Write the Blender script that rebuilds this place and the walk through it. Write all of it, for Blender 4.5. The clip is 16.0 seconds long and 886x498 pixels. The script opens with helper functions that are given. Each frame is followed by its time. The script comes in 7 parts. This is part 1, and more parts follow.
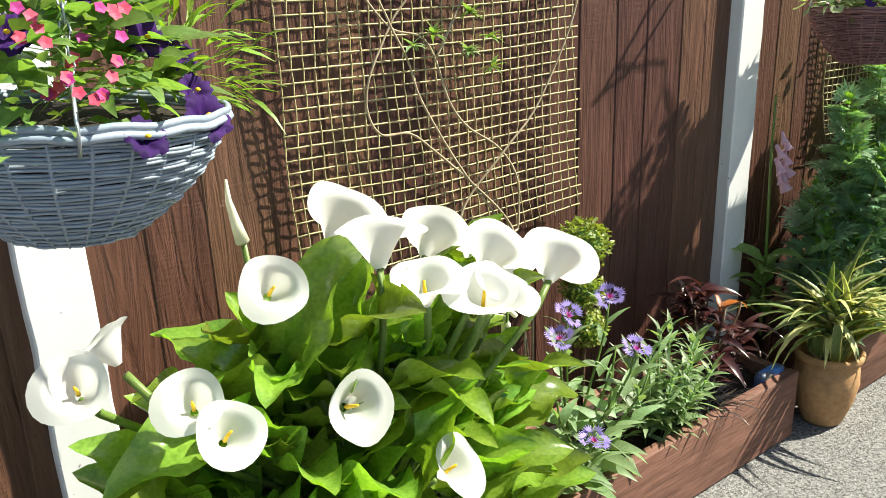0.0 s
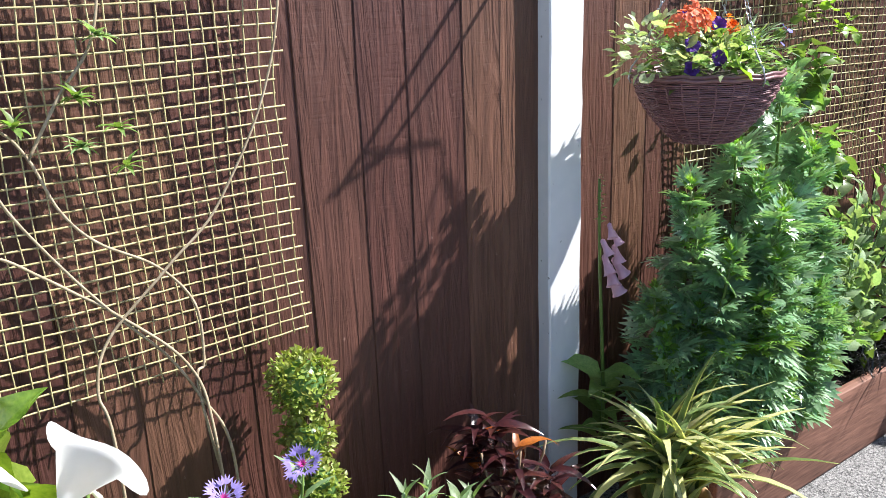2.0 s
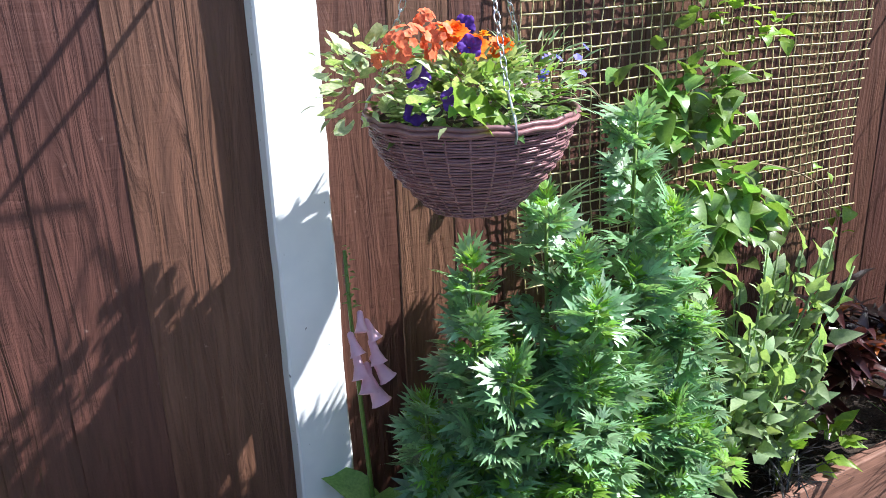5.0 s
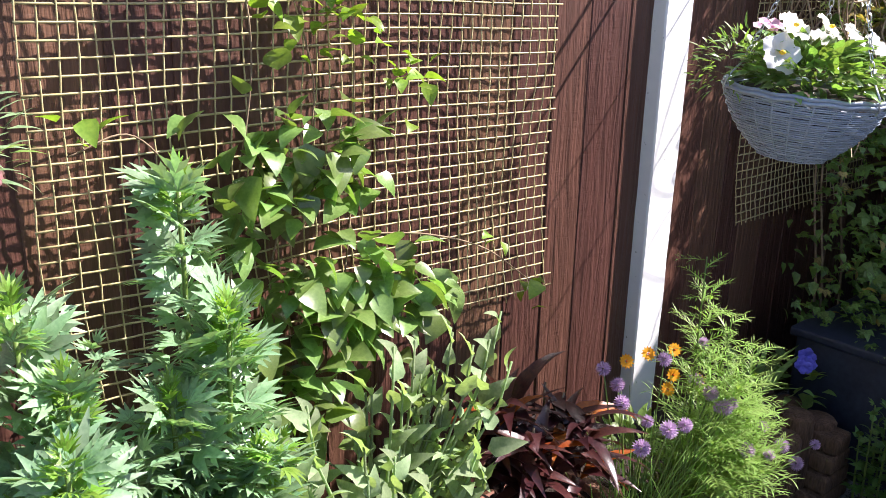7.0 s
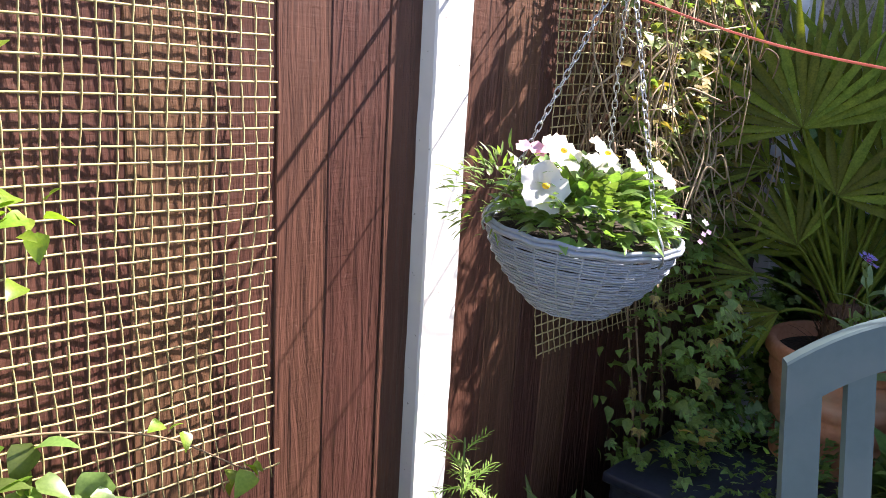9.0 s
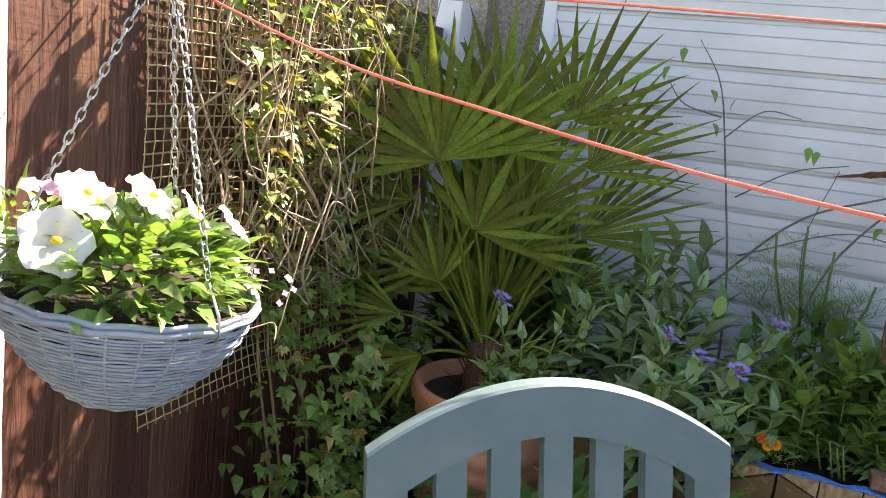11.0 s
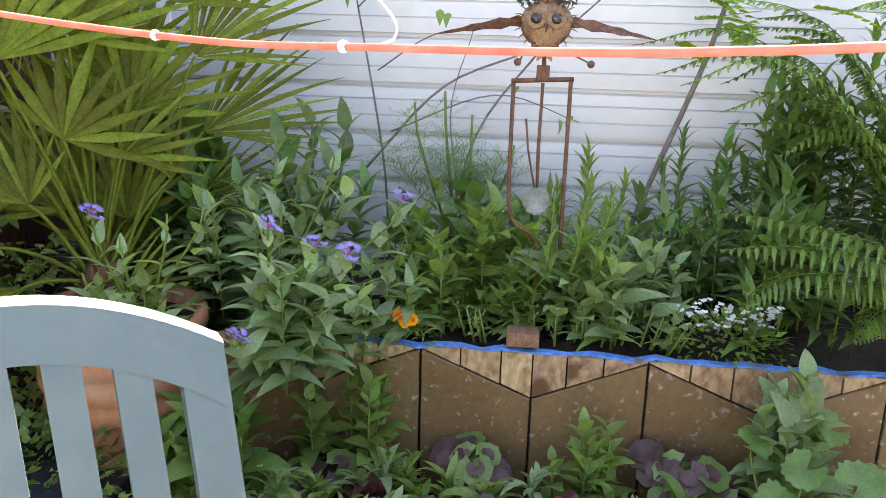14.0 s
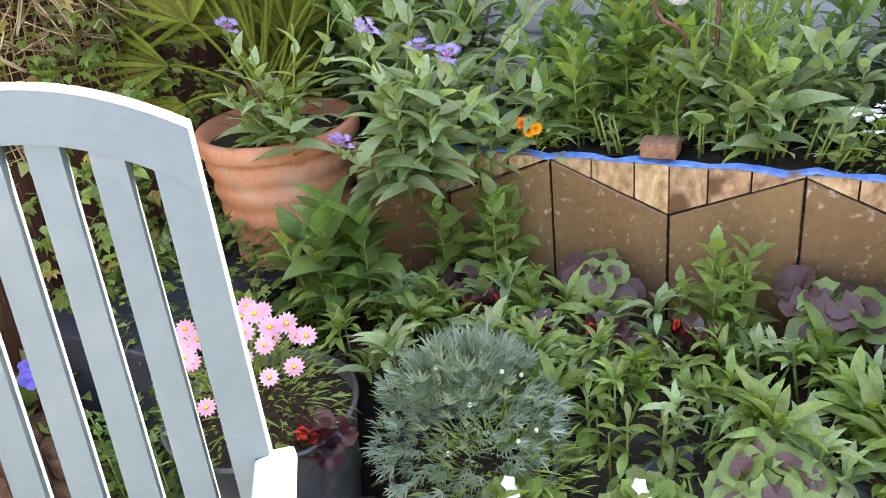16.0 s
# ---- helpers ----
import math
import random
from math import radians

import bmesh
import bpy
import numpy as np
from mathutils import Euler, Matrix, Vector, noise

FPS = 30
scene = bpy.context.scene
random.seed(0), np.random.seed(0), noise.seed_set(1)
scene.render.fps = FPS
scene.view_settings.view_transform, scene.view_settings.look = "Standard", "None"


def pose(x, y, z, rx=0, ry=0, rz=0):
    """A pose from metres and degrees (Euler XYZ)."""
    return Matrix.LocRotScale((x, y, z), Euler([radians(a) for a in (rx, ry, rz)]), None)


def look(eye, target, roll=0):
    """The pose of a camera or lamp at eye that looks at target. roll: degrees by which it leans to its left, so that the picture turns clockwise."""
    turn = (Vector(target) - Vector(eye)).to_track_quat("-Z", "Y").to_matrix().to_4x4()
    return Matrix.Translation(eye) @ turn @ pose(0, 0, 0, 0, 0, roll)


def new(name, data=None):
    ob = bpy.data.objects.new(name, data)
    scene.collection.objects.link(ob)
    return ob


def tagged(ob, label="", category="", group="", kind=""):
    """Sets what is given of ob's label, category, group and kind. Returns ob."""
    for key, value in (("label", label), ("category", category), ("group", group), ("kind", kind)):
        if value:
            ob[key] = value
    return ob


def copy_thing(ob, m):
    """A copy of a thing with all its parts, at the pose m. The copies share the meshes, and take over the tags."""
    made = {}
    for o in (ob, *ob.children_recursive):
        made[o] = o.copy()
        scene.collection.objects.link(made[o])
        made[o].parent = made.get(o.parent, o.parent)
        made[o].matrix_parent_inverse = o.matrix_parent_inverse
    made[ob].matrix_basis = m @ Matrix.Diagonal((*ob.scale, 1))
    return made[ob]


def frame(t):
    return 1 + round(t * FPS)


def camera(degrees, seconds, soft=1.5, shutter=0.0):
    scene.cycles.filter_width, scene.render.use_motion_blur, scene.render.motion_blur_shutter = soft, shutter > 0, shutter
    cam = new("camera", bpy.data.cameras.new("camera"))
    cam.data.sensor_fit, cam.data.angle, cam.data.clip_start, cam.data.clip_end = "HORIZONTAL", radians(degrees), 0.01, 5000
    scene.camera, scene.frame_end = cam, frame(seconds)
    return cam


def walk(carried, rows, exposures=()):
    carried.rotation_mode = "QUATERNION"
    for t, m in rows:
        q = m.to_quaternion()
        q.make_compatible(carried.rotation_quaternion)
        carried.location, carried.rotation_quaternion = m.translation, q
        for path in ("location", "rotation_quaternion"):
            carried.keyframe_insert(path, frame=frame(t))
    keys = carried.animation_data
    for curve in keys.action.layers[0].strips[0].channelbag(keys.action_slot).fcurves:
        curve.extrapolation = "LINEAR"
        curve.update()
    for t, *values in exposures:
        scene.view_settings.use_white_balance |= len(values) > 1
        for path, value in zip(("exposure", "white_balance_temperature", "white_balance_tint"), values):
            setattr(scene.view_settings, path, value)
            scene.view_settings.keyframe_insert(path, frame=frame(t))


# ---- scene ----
cam = camera(56.1, 16.0, soft=0.55)
PATH = [
    (0, (0.026, -0.002, 1.356), (1.166, 1.504, 0.698), -2.0),
    (0.5, (0.224, 0.001, 1.364), (1.396, 1.491, 0.726), -1.6),
    (1, (0.477, -0.054, 1.38), (1.591, 1.485, 0.756), -2.2),
    (1.5, (0.659, -0.066, 1.377), (1.738, 1.498, 0.752), -2.6),
    (2, (0.871, -0.011, 1.383), (1.983, 1.545, 0.796), -2.2),
    (2.5, (1.071, 0.019, 1.396), (2.179, 1.58, 0.819), -2.1),
    (3, (1.297, -0.047, 1.446), (2.284, 1.588, 0.853), -2.5),
    (3.2, (1.373, -0.08, 1.454), (2.323, 1.579, 0.869), -2.4),
    (5.3, (1.915, 0.09, 1.408), (2.828, 1.738, 0.736), -2.1),
    (5.5, (2.002, 0.089, 1.396), (2.877, 1.759, 0.729), -2.8),
    (6, (2.206, 0.075, 1.381), (3.051, 1.762, 0.72), -3.3),
    (6.5, (2.325, 0.097, 1.388), (3.342, 1.702, 0.766), -1.6),
    (7, (2.456, 0.159, 1.396), (3.685, 1.616, 0.791), 1.1),
    (7.5, (2.535, 0.2, 1.409), (3.875, 1.566, 0.828), 2.3),
    (8, (2.641, 0.234, 1.411), (4.008, 1.574, 0.831), 2.7),
    (8.5, (2.828, 0.246, 1.453), (4.197, 1.599, 0.909), 2.9),
    (9, (3.001, 0.288, 1.479), (4.457, 1.578, 1.015), 3.4),
    (9.2, (3.055, 0.331, 1.492), (4.607, 1.521, 1.075), 4.0),
    (11.3, (3.378, 0.221, 1.502), (5.223, 0.9, 1.139), 5.8),
    (11.5, (3.381, 0.17, 1.504), (5.243, 0.808, 1.149), 5.2),
    (12, (3.395, 0.073, 1.509), (5.282, 0.616, 1.126), 4.7),
    (12.5, (3.412, 0.007, 1.508), (5.306, 0.492, 1.087), 4.0),
    (13, (3.463, -0.036, 1.485), (5.389, 0.297, 1.059), 3.3),
    (13.5, (3.568, -0.052, 1.485), (5.506, 0.135, 1.028), 3.2),
    (14, (3.639, -0.085, 1.454), (5.55, 0.128, 0.904), 1.5),
    (14.5, (3.7, -0.214, 1.433), (5.535, 0.26, 0.794), -1.2),
    (15, (3.709, -0.374, 1.399), (5.437, 0.278, 0.632), -3.3),
    (15.5, (3.777, -0.419, 1.366), (5.456, 0.274, 0.528), -4.0),
    (16, (3.804, -0.467, 1.357), (5.362, 0.419, 0.47), -6.5),
]
walk(cam, [(t, look(eye, target, roll)) for t, eye, target, roll in PATH], exposures=[(0, 1.12, 6850, 2), (1.0, 1.15, 6600, 5), (3.0, 1.37, 5700, 16), (6.0, 1.31, 6050, 7), (7.4, 1.54, 6450, 25), (9.0, 1.72, 6750, 21), (11.5, 2.47, 7900, 17), (13.5, 3.24, 8400, 20), (14.2, 3.27, 8350, 21), (16, 3.96, 8900, 28)])

# ---- light ----
SUN_TO = Vector((2.0, -1.0, 2.3)).normalized()
world = bpy.data.worlds.new("sky")
scene.world = world
world.use_nodes = True
_wn = world.node_tree.nodes
_sky = _wn.new("ShaderNodeTexSky")
_sky.sky_type = "NISHITA"
_sky.sun_disc = False
_sky.sun_elevation = math.asin(SUN_TO.z)
_sky.sun_rotation = math.atan2(SUN_TO.x, SUN_TO.y)
_wn["Background"].inputs["Strength"].default_value = 0.089
world.node_tree.links.new(_sky.outputs[0], _wn["Background"].inputs["Color"])
_sun = bpy.data.lights.new("sun", "SUN")
_sun.energy, _sun.angle, _sun.color = 5.0, radians(0.6), (1.0, 0.95, 0.87)
sun = new("sun", _sun)
sun.matrix_world = look(SUN_TO * 20, (0, 0, 0))

# ---- materials ----
def surf(name, c1, c2, rough=0.6, scale=8.0, bump=0.2, stretch=(1, 1, 1), metal=0.0, rand=0.0, island=0.0,
         trans=0.0, spec=0.4, fine=60.0, dirt=None, dirt_scale=2.5, bump_dist=0.004, tcol=None, span=(0.34, 0.66), swirl=0.0, dirt_at=(0.52, 0.68)):
    m = bpy.data.materials.new(name)
    m.use_nodes = True
    nt = m.node_tree
    n, lk = nt.nodes, nt.links.new
    p, out = n["Principled BSDF"], n["Material Output"]
    tc = n.new("ShaderNodeTexCoord")
    oi = n.new("ShaderNodeObjectInfo")
    geo = n.new("ShaderNodeNewGeometry")
    shift = n.new("ShaderNodeVectorMath")
    shift.operation = "MULTIPLY_ADD"
    comb = n.new("ShaderNodeCombineXYZ")
    for k in range(3):
        lk(oi.outputs["Random"], comb.inputs[k])
    shift.inputs[1].default_value = (17.0, 31.0, 23.0)
    lk(comb.outputs[0], shift.inputs[0])
    lk(tc.outputs["Object"], shift.inputs[2])
    mp = n.new("ShaderNodeMapping")
    mp.inputs["Scale"].default_value = stretch
    lk(shift.outputs[0], mp.inputs["Vector"])
    a = n.new("ShaderNodeTexNoise")
    a.inputs["Scale"].default_value, a.inputs["Detail"].default_value, a.inputs["Roughness"].default_value = scale, 5, 0.65
    a.inputs["Distortion"].default_value = swirl
    b = n.new("ShaderNodeTexNoise")
    b.inputs["Scale"].default_value, b.inputs["Detail"].default_value = fine, 3
    lk(mp.outputs[0], a.inputs["Vector"])
    lk(mp.outputs[0], b.inputs["Vector"])
    mix = n.new("ShaderNodeMath")
    mix.operation = "MULTIPLY_ADD"
    mix.inputs[1].default_value = 0.45
    lk(b.outputs["Fac"], mix.inputs[0])
    half = n.new("ShaderNodeMath")
    half.operation = "MULTIPLY"
    half.inputs[1].default_value = 0.55
    lk(a.outputs["Fac"], half.inputs[0])
    lk(half.outputs[0], mix.inputs[2])
    ramp = n.new("ShaderNodeValToRGB")
    ramp.color_ramp.elements[0].position, ramp.color_ramp.elements[1].position = span
    ramp.color_ramp.elements[0].color, ramp.color_ramp.elements[1].color = (*c1, 1), (*c2, 1)
    lk(mix.outputs[0], ramp.inputs["Fac"])
    col = ramp.outputs["Color"]
    if dirt:
        d = n.new("ShaderNodeTexNoise")
        d.inputs["Scale"].default_value, d.inputs["Detail"].default_value = dirt_scale, 6
        lk(shift.outputs[0], d.inputs["Vector"])
        dr = n.new("ShaderNodeValToRGB")
        dr.color_ramp.elements[0].position, dr.color_ramp.elements[1].position = dirt_at
        lk(d.outputs["Fac"], dr.inputs["Fac"])
        mx = n.new("ShaderNodeMixRGB")
        mx.inputs["Color2"].default_value = (*dirt, 1)
        lk(dr.outputs["Color"], mx.inputs["Fac"])
        lk(col, mx.inputs["Color1"])
        col = mx.outputs[0]
    if rand or island:
        hs = n.new("ShaderNodeHueSaturation")
        src, amount = (geo.outputs["Random Per Island"], island) if island else (oi.outputs["Random"], rand)
        mr = n.new("ShaderNodeMapRange")
        mr.inputs["To Min"].default_value, mr.inputs["To Max"].default_value = 1 - amount, 1 + amount
        lk(src, mr.inputs["Value"])
        lk(mr.outputs[0], hs.inputs["Value"])
        mh = n.new("ShaderNodeMapRange")
        mh.inputs["To Min"].default_value, mh.inputs["To Max"].default_value = 0.5 - amount * 0.05, 0.5 + amount * 0.05
        lk(src, mh.inputs["Value"])
        lk(mh.outputs[0], hs.inputs["Hue"])
        lk(col, hs.inputs["Color"])
        col = hs.outputs[0]
    lk(col, p.inputs["Base Color"])
    p.inputs["Roughness"].default_value = rough
    p.inputs["Metallic"].default_value = metal
    p.inputs["Specular IOR Level"].default_value = spec
    if bump:
        bp = n.new("ShaderNodeBump")
        bp.inputs["Strength"].default_value, bp.inputs["Distance"].default_value = bump, bump_dist
        lk(mix.outputs[0], bp.inputs["Height"])
        lk(bp.outputs[0], p.inputs["Normal"])
    if trans:
        t = n.new("ShaderNodeBsdfTranslucent")
        if tcol:
            t.inputs["Color"].default_value = (*tcol, 1)
        else:
            gain = n.new("ShaderNodeMixRGB")
            gain.blend_type = "MULTIPLY"
            gain.inputs["Fac"].default_value = 1
            gain.inputs["Color2"].default_value = (1.6, 1.7, 0.7, 1)
            lk(col, gain.inputs["Color1"])
            lk(gain.outputs[0], t.inputs["Color"])
        ms = n.new("ShaderNodeMixShader")
        ms.inputs["Fac"].default_value = trans
        lk(p.outputs[0], ms.inputs[1])
        lk(t.outputs[0], ms.inputs[2])
        lk(ms.outputs[0], out.inputs["Surface"])
    return m


def leafy(name, c1, c2, rough=0.42, trans=0.3, island=0.3, spec=0.5, scale=30):
    return surf(name, c1, c2, rough, scale, 0.12, island=island, trans=trans, spec=spec, fine=180)


def timber(name, c1, c2):
    """Rough-sawn stained boards: swirling ridges along the grain, cross saw marks and worn flecks."""
    m = surf(name, c1, c2, 0.5, 7.0, 0.0, (3.2, 3.2, 0.25), rand=0.32, fine=26, spec=0.42, span=(0.28, 0.72), swirl=1.2,
             dirt=(0.26, 0.17, 0.135), dirt_scale=55, dirt_at=(0.71, 0.80))
    n, lk = m.node_tree.nodes, m.node_tree.links.new
    mp = next(q for q in n if q.type == "MAPPING")
    src = mp.inputs["Vector"].links[0].from_socket

    def noise(stretch, scale, detail, swirl):
        q = n.new("ShaderNodeMapping")
        q.inputs["Scale"].default_value = stretch
        lk(src, q.inputs["Vector"])
        t = n.new("ShaderNodeTexNoise")
        t.inputs["Scale"].default_value, t.inputs["Detail"].default_value, t.inputs["Distortion"].default_value = scale, detail, swirl
        lk(q.outputs[0], t.inputs["Vector"])
        return t.outputs["Fac"]

    def math2(op, a, b):
        q = n.new("ShaderNodeMath")
        q.operation = op
        for k, v in enumerate((a, b)):
            if isinstance(v, float):
                q.inputs[k].default_value = v
            else:
                lk(v, q.inputs[k])
        return q.outputs[0]
    grain = noise((1, 1, 0.09), 27, 5, 2.2)
    saw = noise((0.16, 0.16, 1), 120, 2, 0.4)
    broad = noise((1, 1, 0.3), 5, 2, 0.0)
    h = math2("ADD", math2("MULTIPLY", grain, 0.8), math2("MULTIPLY", math2("MULTIPLY", saw, broad), 0.17))
    bp = n.new("ShaderNodeBump")
    bp.inputs["Strength"].default_value, bp.inputs["Distance"].default_value = 1.0, 0.011
    lk(h, bp.inputs["Height"])
    lk(bp.outputs[0], n["Principled BSDF"].inputs["Normal"])
    return m


M_FENCE = timber("stained_timber", (0.056, 0.0235, 0.015), (0.155, 0.070, 0.046))
M_WHITE = surf("white_paint", (0.74, 0.75, 0.76), (0.82, 0.82, 0.82), 0.45, 3, 0.25, fine=25, dirt=(0.22, 0.22, 0.21), dirt_scale=75, dirt_at=(0.70, 0.735))
M_NET = surf("net_plastic", (0.36, 0.30, 0.13), (0.52, 0.46, 0.25), 0.45, 4, 0.0, spec=0.5)
M_ASPHALT = surf("asphalt", (0.025, 0.025, 0.026), (0.38, 0.37, 0.355), 0.85, 110, 1.0, fine=260, bump_dist=0.006, span=(0.40, 0.62))
M_PLANK = surf("planter_timber", (0.10, 0.045, 0.028), (0.27, 0.135, 0.09), 0.7, 6, 0.5, (0.5, 6, 6), rand=0.2, fine=30)
M_SOIL = surf("soil", (0.010, 0.007, 0.005), (0.045, 0.030, 0.020), 0.95, 30, 1.0, fine=120, bump_dist=0.01)
M_BLUE = surf("blue_liner", (0.02, 0.13, 0.45), (0.10, 0.30, 0.72), 0.45, 40, 0.6, dirt=(0.12, 0.11, 0.10), dirt_scale=16)
M_GREYWICK = surf("grey_wicker", (0.24, 0.29, 0.36), (0.33, 0.38, 0.45), 0.38, 14, 0.25, island=0.12, spec=0.5)
M_PURPWICK = surf("brown_wicker", (0.16, 0.070, 0.075), (0.27, 0.140, 0.145), 0.38, 14, 0.25, island=0.2, spec=0.5)
M_CHAIN = surf("chain_steel", (0.42, 0.45, 0.48), (0.60, 0.62, 0.65), 0.3, 20, 0.1, metal=0.8)
M_IRON = surf("black_iron", (0.015, 0.015, 0.016), (0.05, 0.045, 0.04), 0.5, 20, 0.2)
M_TERRA = surf("terracotta", (0.42, 0.17, 0.085), (0.56, 0.26, 0.15), 0.75, 8, 0.3, fine=70, dirt=(0.50, 0.33, 0.24), dirt_scale=6)
M_SANDPOT = surf("sandy_terracotta", (0.34, 0.18, 0.075), (0.52, 0.31, 0.15), 0.75, 10, 0.3, fine=70, dirt=(0.20, 0.12, 0.06), dirt_scale=9)
M_NAVY = surf("dark_plastic", (0.016, 0.020, 0.036), (0.034, 0.042, 0.066), 0.45, 10, 0.1)
M_BLACKPOT = surf("black_plastic", (0.008, 0.008, 0.009), (0.022, 0.021, 0.021), 0.5, 14, 0.1)
M_ZINC = surf("zinc", (0.045, 0.058, 0.070), (0.11, 0.135, 0.155), 0.42, 6, 0.15, metal=0.4, fine=40, dirt=(0.16, 0.18, 0.19), dirt_scale=7)
M_CHAIR = surf("sage_paint", (0.105, 0.158, 0.166), (0.125, 0.183, 0.192), 0.42, 4, 0.1, fine=60, dirt=(0.14, 0.19, 0.195), dirt_scale=8)
M_CLAD = surf("white_cladding", (0.66, 0.665, 0.67), (0.72, 0.725, 0.73), 0.4, 2, 0.05, fine=20, dirt=(0.60, 0.61, 0.61), dirt_scale=3)
M_PEBBLE = surf("pebbledash", (0.16, 0.12, 0.09), (0.62, 0.54, 0.45), 0.9, 55, 1.0, fine=130, bump_dist=0.012)
M_BROWNTILE = surf("brown_glazed_tile", (0.165, 0.102, 0.046), (0.230, 0.150, 0.074), 0.26, 7, 0.12, rand=0.15, fine=60, dirt=(0.42, 0.36, 0.29), dirt_scale=48, dirt_at=(0.60, 0.74))
M_TANTILE = surf("tan_wood_tile", (0.17, 0.085, 0.038), (0.56, 0.40, 0.235), 0.45, 9, 0.15, (1, 1.6, 1.0), rand=0.2, fine=40, swirl=2.5, dirt=(0.13, 0.065, 0.03), dirt_scale=11, dirt_at=(0.58, 0.70))
M_RUST = surf("rusty_iron", (0.085, 0.035, 0.022), (0.24, 0.115, 0.07), 0.7, 30, 0.5, metal=0.25, fine=120)
M_COPPER = surf("weathered_copper", (0.17, 0.085, 0.045), (0.42, 0.27, 0.16), 0.45, 45, 0.6, metal=0.35, fine=140)
M_OWLEYE = surf("dark_glass_eye", (0.008, 0.008, 0.01), (0.03, 0.03, 0.035), 0.06, 10, 0.0, spec=0.8)
M_LEAFIRON = surf("grey_iron_leaf", (0.075, 0.06, 0.06), (0.19, 0.155, 0.145), 0.6, 30, 0.4, metal=0.2, fine=90)
M_GLASS = surf("crackled_glass", (0.55, 0.55, 0.52), (0.80, 0.80, 0.78), 0.08, 60, 1.0, fine=120)
M_GLASS.node_tree.nodes["Principled BSDF"].inputs["Transmission Weight"].default_value = 0.9
M_CORD = surf("coral_cord", (0.85, 0.17, 0.11), (0.95, 0.28, 0.20), 0.5, 30, 0.1)
M_CORDW = surf("white_string", (0.8, 0.8, 0.8), (0.9, 0.9, 0.9), 0.6, 30, 0.1)
M_BARK = surf("bark", (0.055, 0.030, 0.018), (0.17, 0.10, 0.06), 0.9, 12, 1.0, (4, 4, 0.8), fine=50, bump_dist=0.012)
M_TWIG = surf("dry_twig", (0.16, 0.10, 0.06), (0.36, 0.27, 0.17), 0.8, 20, 0.3)
M_PALETWIG = surf("pale_twining_stem", (0.27, 0.20, 0.12), (0.50, 0.41, 0.28), 0.75, 20, 0.3)
M_DARKTWIG = surf("bare_branch", (0.12, 0.10, 0.085), (0.26, 0.22, 0.19), 0.8, 20, 0.3)
M_PALMHAIR = surf("palm_fibre", (0.06, 0.03, 0.015), (0.20, 0.11, 0.06), 0.95, 20, 1.0, (3, 3, 0.6), fine=80, bump_dist=0.012)

G_CALLA = surf("calla_leaf", (0.125, 0.24, 0.026), (0.28, 0.41, 0.062), 0.20, 14, 0.2, rand=0.42, trans=0.40, spec=0.9, fine=120)
G_STEM = leafy("green_stem", (0.10, 0.17, 0.03), (0.17, 0.25, 0.05), 0.45, 0.1, 0.15)
G_MID = leafy("mid_green_leaf", (0.115, 0.205, 0.046), (0.235, 0.345, 0.100), 0.42, 0.40)
G_GREY = leafy("grey_green_leaf", (0.165, 0.26, 0.12), (0.30, 0.405, 0.215), 0.48, 0.36)
G_ART = leafy("cut_leaf_green", (0.150, 0.28, 0.140), (0.285, 0.425, 0.250), 0.34, 0.26, 0.4, 1.0)
G_ARTTIP = leafy("young_tip_leaf", (0.14, 0.28, 0.035), (0.24, 0.40, 0.07), 0.4, 0.35)
G_LIME = leafy("lime_leaf", (0.14, 0.25, 0.025), (0.26, 0.38, 0.05), 0.4, 0.4)
G_CLEM = leafy("clematis_leaf", (0.115, 0.205, 0.045), (0.215, 0.325, 0.095), 0.30, 0.32, 0.4, 0.8)
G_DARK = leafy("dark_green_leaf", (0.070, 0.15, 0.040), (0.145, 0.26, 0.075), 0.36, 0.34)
G_BURG = leafy("burgundy_leaf", (0.022, 0.008, 0.012), (0.085, 0.022, 0.020), 0.28, 0.18, 0.45, 0.7)
G_RUSTLEAF = leafy("orange_leaf", (0.25, 0.06, 0.01), (0.45, 0.14, 0.02), 0.4, 0.35)
G_MONDO = leafy("black_grass", (0.008, 0.008, 0.010), (0.028, 0.026, 0.032), 0.3, 0.05, 0.3, 0.7)
G_VARG = leafy("striped_leaf_green", (0.12, 0.18, 0.06), (0.22, 0.28, 0.10), 0.4, 0.25)
G_VARY = leafy("striped_leaf_cream", (0.48, 0.47, 0.22), (0.66, 0.62, 0.34), 0.42, 0.35)
G_BOX = leafy("box_leaf", (0.14, 0.20, 0.03), (0.36, 0.38, 0.09), 0.4, 0.3, 0.35)
G_PALM = leafy("palm_leaf", (0.085, 0.120, 0.012), (0.205, 0.245, 0.032), 0.5, 0.36, 0.5, 0.22)
G_FELT = leafy("felty_leaf", (0.19, 0.275, 0.13), (0.32, 0.405, 0.225), 0.65, 0.36, 0.3, 0.3)
G_FEATH = leafy("feathery_leaf", (0.17, 0.29, 0.06), (0.30, 0.43, 0.12), 0.5, 0.4)
G_FENNEL = leafy("fennel_leaf", (0.14, 0.25, 0.075), (0.24, 0.36, 0.12), 0.5, 0.2)
G_BLUEGREY = leafy("silvery_leaf", (0.12, 0.20, 0.145), (0.235, 0.325, 0.245), 0.5, 0.25)
G_GERAN = leafy("geranium_leaf", (0.10, 0.18, 0.05), (0.18, 0.27, 0.085), 0.45, 0.3)
G_ZONE = leafy("zoned_purple_leaf", (0.060, 0.030, 0.034), (0.115, 0.068, 0.062), 0.5, 0.2)
